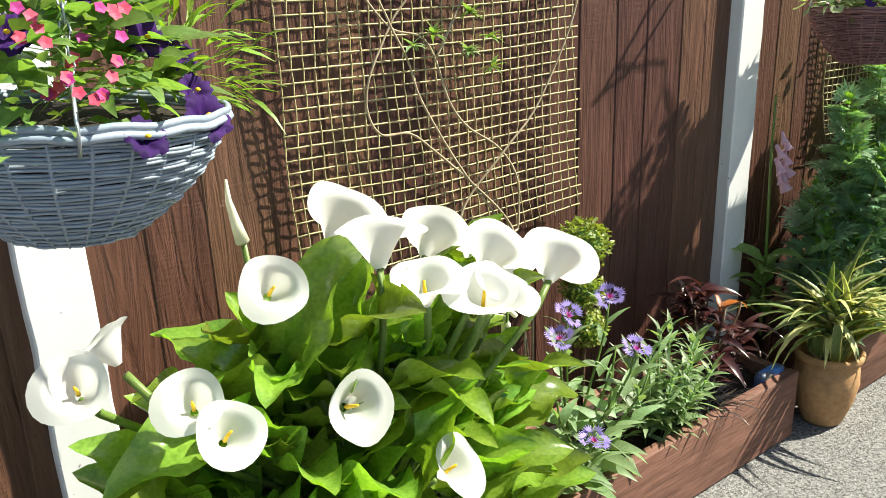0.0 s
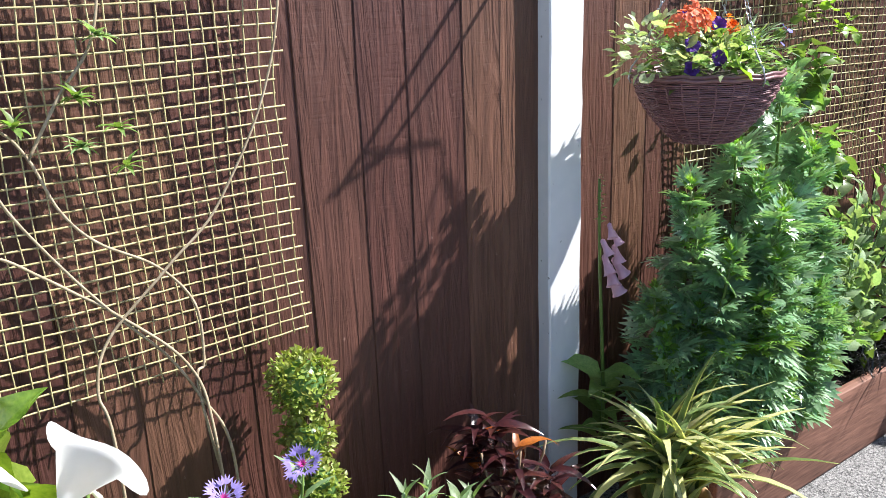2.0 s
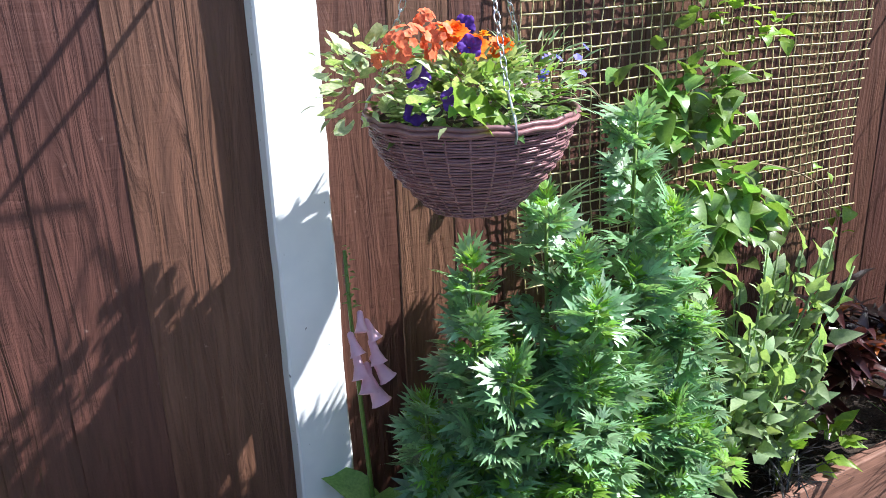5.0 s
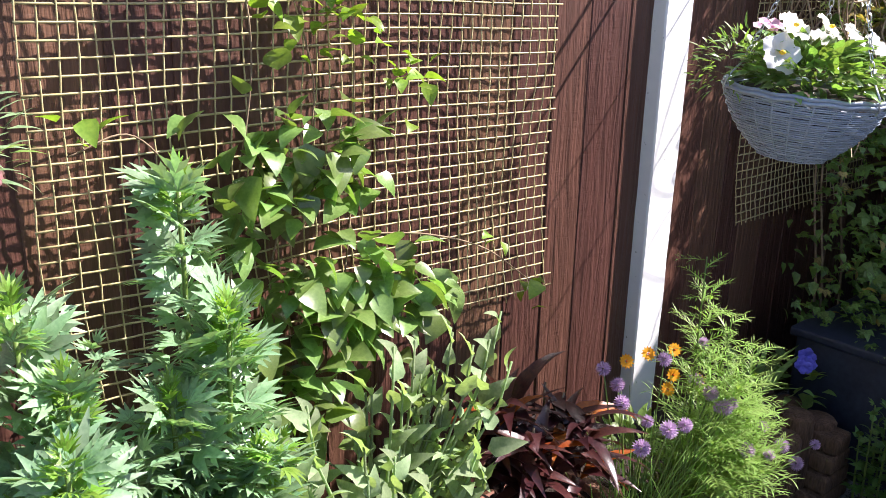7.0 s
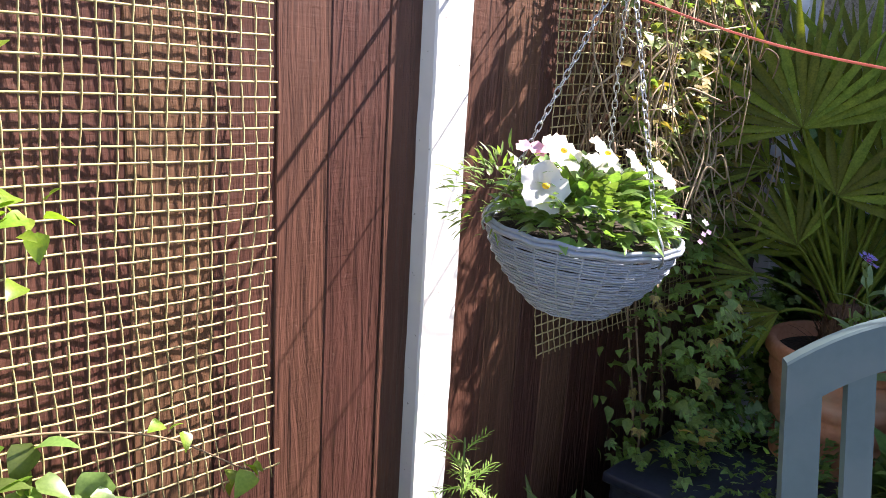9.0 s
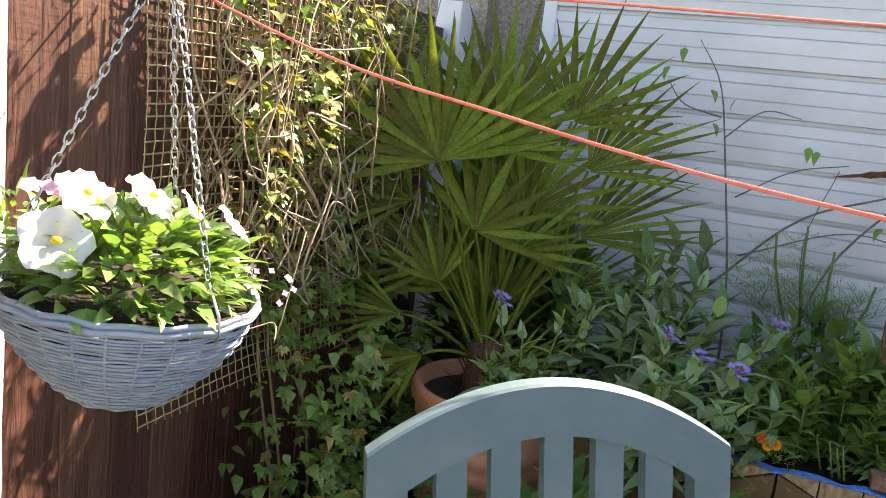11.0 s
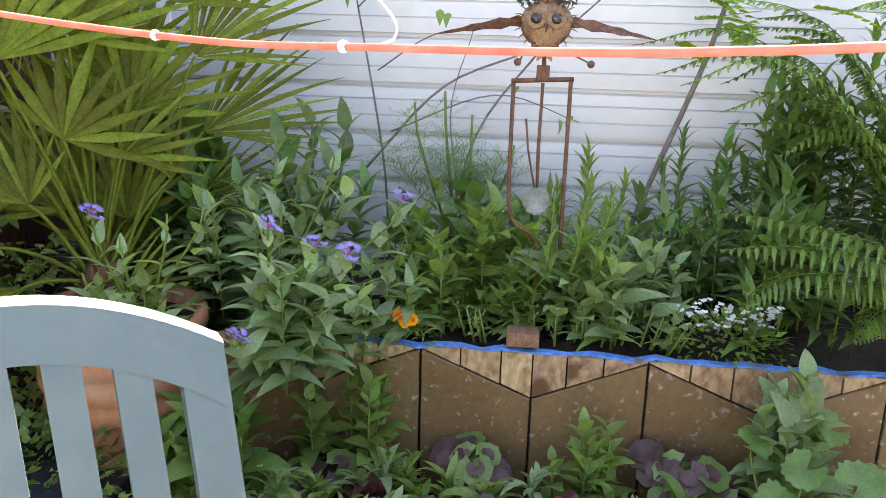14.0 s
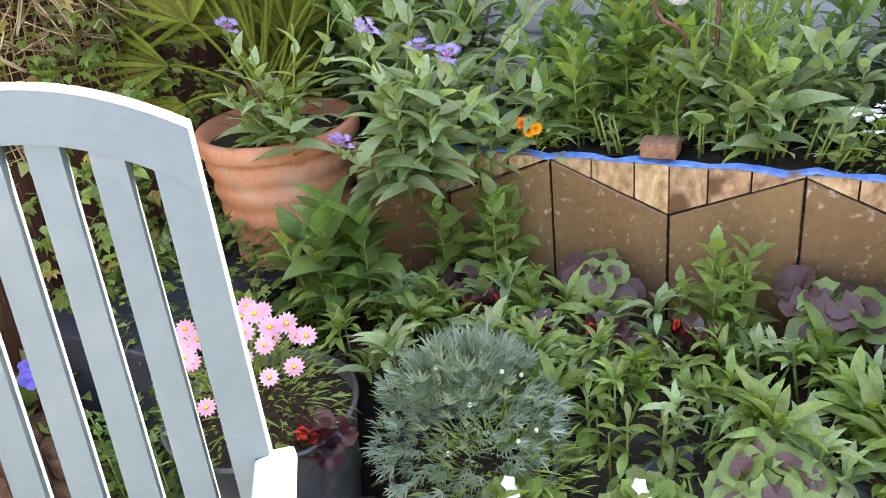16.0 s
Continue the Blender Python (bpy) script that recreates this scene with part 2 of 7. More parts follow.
G_FERN = leafy("fern_leaf", (0.085, 0.165, 0.030), (0.165, 0.265, 0.055), 0.45, 0.45)
# yellow-green with sunlight put into the colour, for the vine's upper leaves
G_HOP = leafy("sunlit_vine_leaf", (0.15, 0.205, 0.055), (0.28, 0.33, 0.12), 0.45, 0.35)
G_DRY = leafy("dry_leaf", (0.25, 0.19, 0.06), (0.45, 0.36, 0.12), 0.6, 0.35)
G_VARIV = leafy("cream_edged_leaf", (0.20, 0.30, 0.12), (0.62, 0.64, 0.42), 0.5, 0.3, 0.3)


def petal(name, c1, c2, trans=0.3, rough=0.5):
    return surf(name, c1, c2, rough, 25, 0.05, trans=trans, tcol=c2, island=0.12, fine=90, spec=0.2)


P_CALLA = petal("calla_white", (0.84, 0.84, 0.81), (0.90, 0.90, 0.88), 0.52)
P_YELLOW = petal("yellow_spadix", (0.70, 0.42, 0.02), (0.85, 0.58, 0.05), 0.0)
P_VIOLET = petal("violet_petal", (0.27, 0.20, 0.55), (0.44, 0.36, 0.76))
P_DEEP = petal("deep_purple_petal", (0.018, 0.004, 0.055), (0.050, 0.010, 0.125), 0.10, 0.75)
P_PURPLE = petal("purple_petal", (0.075, 0.025, 0.26), (0.16, 0.06, 0.42), 0.2, 0.6)
P_MAGENTA = petal("magenta_petal", (0.42, 0.03, 0.22), (0.60, 0.08, 0.35))
P_PINK = petal("pink_petal", (0.76, 0.38, 0.53), (0.87, 0.58, 0.69))
P_ROSE = petal("rose_petal", (0.72, 0.06, 0.14), (0.85, 0.16, 0.25))
P_SOFTPINK = petal("soft_pink_bell", (0.66, 0.40, 0.50), (0.80, 0.56, 0.65))
P_ORANGE = petal("orange_petal", (0.80, 0.12, 0.01), (0.90, 0.25, 0.02))
P_CORAL = petal("coral_petal", (0.80, 0.16, 0.06), (0.90, 0.28, 0.14))
P_AMBER = petal("amber_petal", (0.85, 0.33, 0.01), (0.92, 0.45, 0.03))
P_CREAM = petal("cream_petal", (0.80, 0.78, 0.60), (0.86, 0.84, 0.70))
P_WHITE = petal("white_petal", (0.78, 0.78, 0.76), (0.85, 0.85, 0.84))
P_LILAC = petal("lilac_petal", (0.48, 0.32, 0.52), (0.66, 0.48, 0.68))
P_BLUE = petal("blue_petal", (0.12, 0.12, 0.62), (0.24, 0.22, 0.78))
P_RED = petal("red_petal", (0.70, 0.03, 0.02), (0.85, 0.07, 0.05))

# ---- geometry helpers ----
R = random.Random(7)


class Geo:
    """Vertices and faces gathered for one mesh."""

    def __init__(self):
        self.v, self.f = [], []

    def add(self, verts, faces):
        k = len(self.v)
        self.v.extend(map(tuple, verts))
        self.f.extend(tuple(i + k for i in f) for f in faces)
        return self

    def box(self, x0, x1, y0, y1, z0, z1, b=0.0):
        if not b:
            v = [(x, y, z) for z in (z0, z1) for y in (y0, y1) for x in (x0, x1)]
            return self.add(v, [(0, 2, 3, 1), (4, 5, 7, 6), (0, 1, 5, 4), (2, 6, 7, 3), (0, 4, 6, 2), (1, 3, 7, 5)])
        bm = bmesh.new()
        bmesh.ops.create_cube(bm, size=1)
        bmesh.ops.transform(bm, matrix=Matrix.LocRotScale(((x0 + x1) / 2, (y0 + y1) / 2, (z0 + z1) / 2), None, (x1 - x0, y1 - y0, z1 - z0)), verts=bm.verts)
        bmesh.ops.bevel(bm, geom=bm.edges[:], offset=b, segments=2, affect="EDGES", profile=0.6)
        self.add([v.co for v in bm.verts], [[v.index for v in f.verts] for f in bm.faces])
        bm.free()
        return self

    def tube(self, pts, r, n=5, r2=None, closed=False):
        pts = [Vector(p) for p in pts]
        r2 = r if r2 is None else r2
        rings, up = [], Vector((0.13, 0.21, 0.97))
        for i, p in enumerate(pts):
            a = pts[(i - 1) % len(pts)] if closed or i else p
            b = pts[(i + 1) % len(pts)] if closed or i < len(pts) - 1 else p
            d = (b - a).normalized()
            x = d.cross(up)
            x = x.normalized() if x.length > 1e-3 else Vector((1, 0, 0))
            y = x.cross(d).normalized()
            q = r + (r2 - r) * i / max(1, len(pts) - 1)
            rings.append([p + q * (math.cos(2 * math.pi * k / n) * x + math.sin(2 * math.pi * k / n) * y) for k in range(n)])
        v = [c for ring in rings for c in ring]
        f = []
        m = len(pts)
        for i in range(m if closed else m - 1):
            for k in range(n):
                f.append((i * n + k, i * n + (k + 1) % n, ((i + 1) % m) * n + (k + 1) % n, ((i + 1) % m) * n + k))
        if not closed:
            f += [tuple(range(n))[::-1], tuple(range((m - 1) * n, m * n))]
        return self.add(v, f)

    def lathe(self, prof, n=24, at=(0, 0, 0)):
        v = [(at[0] + r * math.cos(2 * math.pi * k / n), at[1] + r * math.sin(2 * math.pi * k / n), at[2] + z) for r, z in prof for k in range(n)]
        f = [(i * n + k, i * n + (k + 1) % n, (i + 1) * n + (k + 1) % n, (i + 1) * n + k) for i in range(len(prof) - 1) for k in range(n)]
        return self.add(v, f)

    def ball(self, c, r, n=8, m=5, sz=1.0):
        prof = [(max(1e-4, r * math.sin(math.pi * i / m)), -r * sz * math.cos(math.pi * i / m)) for i in range(m + 1)]
        return self.lathe(prof, n, c)

    def put(self, tpl, m):
        v, f = tpl
        a = np.array(m.to_3x3())
        return self.add((v @ a.T + np.array(m.translation)).tolist(), f)

    def mesh(self, name, smooth=True):
        me = bpy.data.meshes.new(name)
        me.from_pydata(self.v, [], self.f)
        if smooth:
            me.polygons.foreach_set("use_smooth", [True] * len(me.polygons))
        me.update()
        return me


def part(name, geo, material, parent=None, label="", smooth=True):
    me = geo if isinstance(geo, bpy.types.Mesh) else geo.mesh(name, smooth)
    if not me.materials:
        me.materials.append(material)
    ob = new(name, me)
    ob.parent = parent
    return tagged(ob, label)


def thing(name, at, label, category, group="", kind=""):
    ob = new(name)
    ob.empty_display_size = 0.05
    ob.location = at
    return tagged(ob, label, category, group, kind)


def aim(p, d, roll=0.0, s=1.0):
    """A pose whose y axis runs along d and whose z axis leans up."""
    d = Vector(d).normalized()
    x = d.cross(Vector((0, 0, 1)))
    x = x.normalized() if x.length > 1e-3 else Vector((1, 0, 0))
    z = x.cross(d)
    m = Matrix((x, d, z)).transposed().to_4x4()
    return Matrix.Translation(p) @ m @ Matrix.Rotation(roll, 4, "Y") @ Matrix.Scale(s, 4)


def face(p, nrm, spin=0.0, s=1.0):
    """A pose whose z axis runs along nrm."""
    q = Vector(nrm).normalized().to_track_quat("Z", "Y").to_matrix().to_4x4()
    return Matrix.Translation(p) @ q @ Matrix.Rotation(spin, 4, "Z") @ Matrix.Scale(s, 4)


def way(az, el):
    return Vector((math.cos(az) * math.cos(el), math.sin(az) * math.cos(el), math.sin(el)))


def leaf(L, W, bend=0.6, fold=0.25, n=5, tip=1.0, base=0.5, wave=0.0, stalk=0.0):
    """A blade along +y, folded on its midrib and bent down by `bend` radians."""
    v, f = [], []
    y = z = 0.0
    for i in range(n + 1):
        s = i / n
        w = W * 0.5 * (math.sin(math.pi * s ** base) ** 0.8 if 0 < s < 1 else 0.0) * (1 - s * 0.15) if tip else W * 0.5 * (1 - s) ** 0.5
        if s < stalk:
            w = W * 0.04
        w = max(w, W * 0.02)
        k = wave * math.sin(i * 2.4) * w
        v += [(-w, y, z + fold * w + k), (0, y, z), (w, y, z + fold * w - k)]
        a = bend * (s - 0.25)
        y += L / n * math.cos(a)
        z -= L / n * math.sin(a)
    for i in range(n):
        k = 3 * i
        f += [(k, k + 1, k + 4, k + 3), (k + 1, k + 2, k + 5, k + 4)]
    return np.array(v), f


def merge(*tpls):
    v, f = [], []
    for t, m in tpls:
        k = len(v)
        a = np.array(m.to_3x3())
        v += (t[0] @ a.T + np.array(m.translation)).tolist()
        f += [tuple(i + k for i in q) for q in t[1]]
    return np.array(v), f


def cut_leaf(L, lobes=5, spread=2.2, w=0.16, teeth=True):
    """A palmate leaf of narrow toothed lobes."""
    out = [(leaf(L * 0.35, L * 0.03, 0.1, 0, 1, tip=0), Matrix())]
    for i in range(lobes):
        a = spread * (i / (lobes - 1) - 0.5)
        l = L * 0.75 * (1 - 0.32 * abs(a) / (spread / 2))
        m = Matrix.Translation((0, L * 0.3, 0)) @ Matrix.Rotation(-a, 4, "Z")
        out.append((leaf(l, L * w, 0.5, 0.2, 3), m))
        if teeth:
            for sgn in (-1, 1):
                out.append((leaf(l * 0.45, L * w * 0.6, 0.4, 0.2, 2), m @ Matrix.Translation((0, l * 0.42, -0.02 * l)) @ Matrix.Rotation(sgn * 0.6, 4, "Z")))
    return merge(*out)


def round_leaf(Rr, n=9, cup=0.2, scallop=0.08, teeth=9):
    """A round scalloped leaf, its notch at the origin."""
    v, f = [(0, 0, 0)], []
    rings = 2
    for j in range(1, rings + 1):
        for i in range(n * 2 + 1):
            a = math.radians(-155 + 310 * i / (n * 2))
            r = Rr * j / rings * (1 + (scallop * math.cos(a * teeth) if j == rings else 0))
            v.append((r * math.sin(a), r * math.cos(a) + Rr * 0.1, cup * r * j / rings * (0.6 + 0.4 * math.cos(a * 3))))
    m = n * 2 + 1
    for i in range(m - 1):
        f.append((0, 1 + i + 1, 1 + i))
        f.append((1 + i, 2 + i, 1 + m + i + 1, 1 + m + i))
    return np.array(v), f


def petals(n, r0, r1, w, lift=0.2, rows=1, curl=0.2):
    """A ring or rings of petals round +z."""
    out = []
    for row in range(rows):
        k = 1 - 0.28 * row
        for i in range(n):
            a = 2 * math.pi * (i + 0.5 * row) / n
            m = Matrix.Rotation(a, 4, "Z") @ Matrix.Translation((0, r0, row * 0.18 * r1)) @ Matrix.Rotation(lift + 0.35 * row, 4, "X")
            out.append((leaf((r1 - r0) * k, w, curl, 0.15, 3, base=0.75), m))
    return merge(*out)


def bezier(p, q, r, s, n=10):
    p, q, r, s = map(Vector, (p, q, r, s))
    return [(1 - t) ** 3 * p + 3 * (1 - t) ** 2 * t * q + 3 * (1 - t) * t * t * r + t ** 3 * s for t in (i / n for i in range(n + 1))]


def arc(p, d, length, droop, n=6):
    """A stem from p along d that sinks by droop."""
    p, d = Vector(p), Vector(d).normalized()
    return [p + d * length * s + Vector((0, 0, -droop * s * s)) for s in (i / n for i in range(n + 1))]


def smooth_line(pts, n=6):
    """A Catmull-Rom line through pts."""
    P = [Vector(p) for p in pts]
    P = [2 * P[0] - P[1]] + P + [2 * P[-1] - P[-2]]
    out = []
    for i in range(1, len(P) - 2):
        for k in range(n):
            t = k / n
            a, b, c, d = P[i - 1:i + 3]
            out.append(0.5 * (2 * b + (c - a) * t + (2 * a - 5 * b + 4 * c - d) * t * t + (3 * b - a - 3 * c + d) * t ** 3))
    return out + [P[-2]]

# ---- structure ----
GROUND = -0.03
FENCE_Y = 1.48
g = Geo()
g.add([(-400, -400, GROUND), (400, -400, GROUND), (400, 400, GROUND), (-400, 400, GROUND)], [(0, 1, 2, 3)])
tagged(part("ground", g, M_ASPHALT), "grey speckled asphalt path beside the planters", "ground", kind="structure")

# dark timber fence of upright boards, with white posts
fence = thing("wall_fence", (0, FENCE_Y, GROUND), "tall brown stained fence of rough upright boards", "fence", kind="structure")
tagged(part("fence_backing", Geo().box(-2.6, 6.24, 0.022, 0.045, 0.0, 1.76), M_FENCE, fence))


def board_mesh(w, k):
    """A tapered board, thick at one edge and thin at the other."""
    rr = random.Random(k)
    v, f = [], []
    nz = 14
    for i in range(nz + 1):
        z = 1.785 * i / nz
        j, q = rr.uniform(-0.0012, 0.0012), rr.uniform(-0.001, 0.001)
        v += [(j, -0.0012, z), (0.002 + j, -0.0027, z), (w * 0.5, -0.0012 + q, z), (w + 0.004, 0.0002, z), (w + 0.004, 0.021, z), (j, 0.021, z)]
    for i in range(nz):
        for c in range(6):
            a, b = i * 6 + c, i * 6 + (c + 1) % 6
            f.append((a, b, b + 6, a + 6))
    f += [tuple(range(6))[::-1], tuple(range(nz * 6, nz * 6 + 6))]
    me = Geo().add(v, f).mesh("board", False)
    me.materials.append(M_FENCE)
    return me


WIDTHS = [0.108, 0.120, 0.131, 0.142, 0.150]
BOARDS = [board_mesh(w, i) for i, w in enumerate(WIDTHS)]
x = -2.6
while x < 6.10:
    k = R.randrange(5)
    b = part("board", BOARDS[k], M_FENCE, fence)
    b.location = (x, R.uniform(-0.001, 0.001), R.uniform(-0.01, 0.01))
    b.rotation_euler = (0, R.uniform(-0.0015, 0.0015), 0)
    x += WIDTHS[k] - 0.001

for k, (x0, x1) in enumerate([(-1.765, -1.65), (0.243, 0.355), (2.233, 2.345), (4.243, 4.357), (6.243, 6.36)]):
    p = thing("fence_post", ((x0 + x1) / 2, 1.46, GROUND), "white painted timber fence post, worn at the edges", "post", "white fence posts", "structure")
    ge = Geo()
    n = 26
    rr = random.Random(k)
    w = (x1 - x0) / 2
    for i in range(n + 1):
        z = 1.86 * i / n
        j = rr.uniform(-0.002, 0.002)
        q = rr.uniform(-0.0025, 0.0015)
        ge.v += [(-w + j, -0.016, z), (-w + 0.004 + j, -0.0205, z), (w - 0.005 + q, -0.0205, z), (w + q, -0.015, z), (w, 0.075, z), (-w, 0.075, z)]
    for i in range(n):
        ge.f += [(i * 6 + c, i * 6 + (c + 1) % 6, i * 6 + 6 + (c + 1) % 6, i * 6 + 6 + c) for c in range(6)]
    ge.f.append(tuple(range(n * 6, n * 6 + 6)))
    part("post_body", ge, M_WHITE, p, smooth=False)

# shed of white cladding
shed = thing("shed", (6.25, -0.9, GROUND), "white horizontally clad garden building in shade", "shed")
part("wall_core", Geo().box(0.02, 2.4, -2.0, 2.0, 0, 2.58), M_CLAD, shed)
z = 1.535 - GROUND - 0.15 * 10
ge = Geo()
prof = [(0.006, 0.0), (-0.016, 0.003), (-0.017, 0.046), (-0.011, 0.0485), (-0.016, 0.052), (-0.0155, 0.096), (-0.0095, 0.0985), (-0.015, 0.102), (-0.012, 0.134), (0.006, 0.140), (0.006, 0.15)]
for x_, z_ in prof:
    ge.v += [(x_, -2.0, z_), (x_, 2.0, z_)]
ge.f = [(2 * i, 2 * i + 1, 2 * i + 3, 2 * i + 2) for i in range(len(prof) - 1)]
clad = ge.mesh("cladding_board", False)
while z < 2.45:
    b = part("cladding_board", clad, M_CLAD, shed)
    b.location = (0.006, 0, z)
    z += 0.15
part("corner_trim", Geo().box(-0.02, 0.03, 1.985, 2.03, 0, 2.58, 0.004), M_WHITE, shed)
part("shed_roof", Geo().box(-0.03, 2.45, -2.05, 2.06, 2.58, 2.64, 0.01), M_IRON, shed, "dark flat roof edge")

# rough rendered house corner behind the fence end
hs = thing("house_wall", (6.55, 1.75, GROUND), "pebbledashed house wall corner in brown and cream stone", "house wall", kind="structure")
part("wall_face", Geo().box(0, 2.2, -0.62, 1.6, 0, 2.7), M_PEBBLE, hs)
# added pier in place of a sunlit strip on the pebbledash
part("corner_pier", Geo().box(-0.10, 0.0, -0.33, -0.20, 0, 2.7, 0.004), M_PEBBLE, hs)


def net(name, x0, x1, z0, z1, seed, label, cell=0.0265, sag=0.0):
    """A square-mesh plastic net hung just off the boards."""
    rr = random.Random(seed)
    t = thing(name, (x0, 1.455, z0), label, "netting")
    tall = 0.0252
    nx, nz = round((x1 - x0) / cell), round((z1 - z0) / tall)

    def place(u, w):
        px = u * cell + 0.004 * math.sin(w * 0.21 + seed) + 0.0025 * math.sin(u * 0.9 + w * 0.5)
        low = max(0.0, 1 - w / 7.0)
        pz = w * tall + 0.004 * math.sin(u * 0.17 + seed * 2) + 0.02 * sag * (u / nx - 0.5) * low
        py = 0.007 * math.sin(u * 0.31 + seed) * math.sin(w * 0.23) - 0.016 * low * low - 0.008
        return Vector((px, py, pz))
    for along in (0, 1):
        for i in range((nz if along == 0 else nx) + 1):
            m = nx if along == 0 else nz
            a0 = -rr.uniform(0.2, 0.75) if along == 1 else -0.08
            a1 = m + (rr.uniform(0.1, 0.8) if along == 0 else 0.1)
            pts = []
            for k in range(m + 1):
                q = a0 if k == 0 else a1 if k == m else k
                pt = place(q, i) if along == 0 else place(i, q)
                pt.y += 0.0012 * (1 if (k + i + along) % 2 else -1)
                pts.append(pt)
            part("cross_strand" if along == 0 else "upright_strand", Geo().tube(pts, 0.0019 if along == 0 else 0.0015, 4), M_NET, t)
    return t


net("climbing_net", 0.752, 1.545, 0.735, 1.80, 1, "olive-yellow plastic climbing net on the fence boards", sag=1)
net("climbing_net", 2.76, 3.853, 0.735, 1.80, 2, "pale olive plastic climbing net behind a clematis", sag=-1.5)
net("climbing_net", 4.675, 5.52, 0.735, 1.80, 3, "faded plastic climbing net under tangled vines")


def planter(name, x0, x1, y0, y1, top, label, ends=True):
    t = thing(name, ((x0 + x1) / 2, (y0 + y1) / 2, GROUND), label, "planter")
    hx, hy, h = (x1 - x0) / 2, (y1 - y0) / 2, top - GROUND
    part("front_board", Geo().box(-hx, hx, -hy, -hy + 0.032, 0.006, h, 0.004), M_PLANK, t)
    part("back_board", Geo().box(-hx, hx, hy - 0.03, hy, 0.006, h - 0.01, 0.004), M_PLANK, t)
    for s in (-1, 1):
        part("end_board", Geo().box(s * hx - (0.032 if s > 0 else -0.0), s * hx + (0.0 if s > 0 else 0.032), -hy + 0.034, hy - 0.034, 0.004, h - 0.004, 0.004), M_PLANK, t)
    lump = Geo()
    nx, ny = 40, 8
    for i in range(nx + 1):
        for j in range(ny + 1):
            lump.v.append((-hx + 0.03 + (2 * hx - 0.06) * i / nx, -hy + 0.03 + (2 * hy - 0.06) * j / ny, h - 0.035 + R.uniform(-0.012, 0.015)))
    lump.f = [(i * (ny + 1) + j, (i + 1) * (ny + 1) + j, (i + 1) * (ny + 1) + j + 1, i * (ny + 1) + j + 1) for i in range(nx) for j in range(ny)]
    part("soil", lump, M_SOIL, t, "dark crumbly soil")
    return t


pl1 = planter("timber_planter", -0.4, 2.145, 1.10, 1.43, 0.19, "low reddish-brown timber planter box full of flowers")
part("liner_scrap", Geo().box(1.14, 1.25, -0.135, -0.10, 0.17, 0.235, 0.01), M_BLUE, pl1, "crumpled bright blue plastic liner")
part("liner_scrap", Geo().box(0.10, 0.17, -0.17, -0.15, 0.19, 0.25, 0.008), M_BLUE, pl1, "crumpled bright blue plastic liner")
planter("timber_planter", 2.50, 3.93, 1.10, 1.43, 0.22, "low brown timber planter with tall green plants")

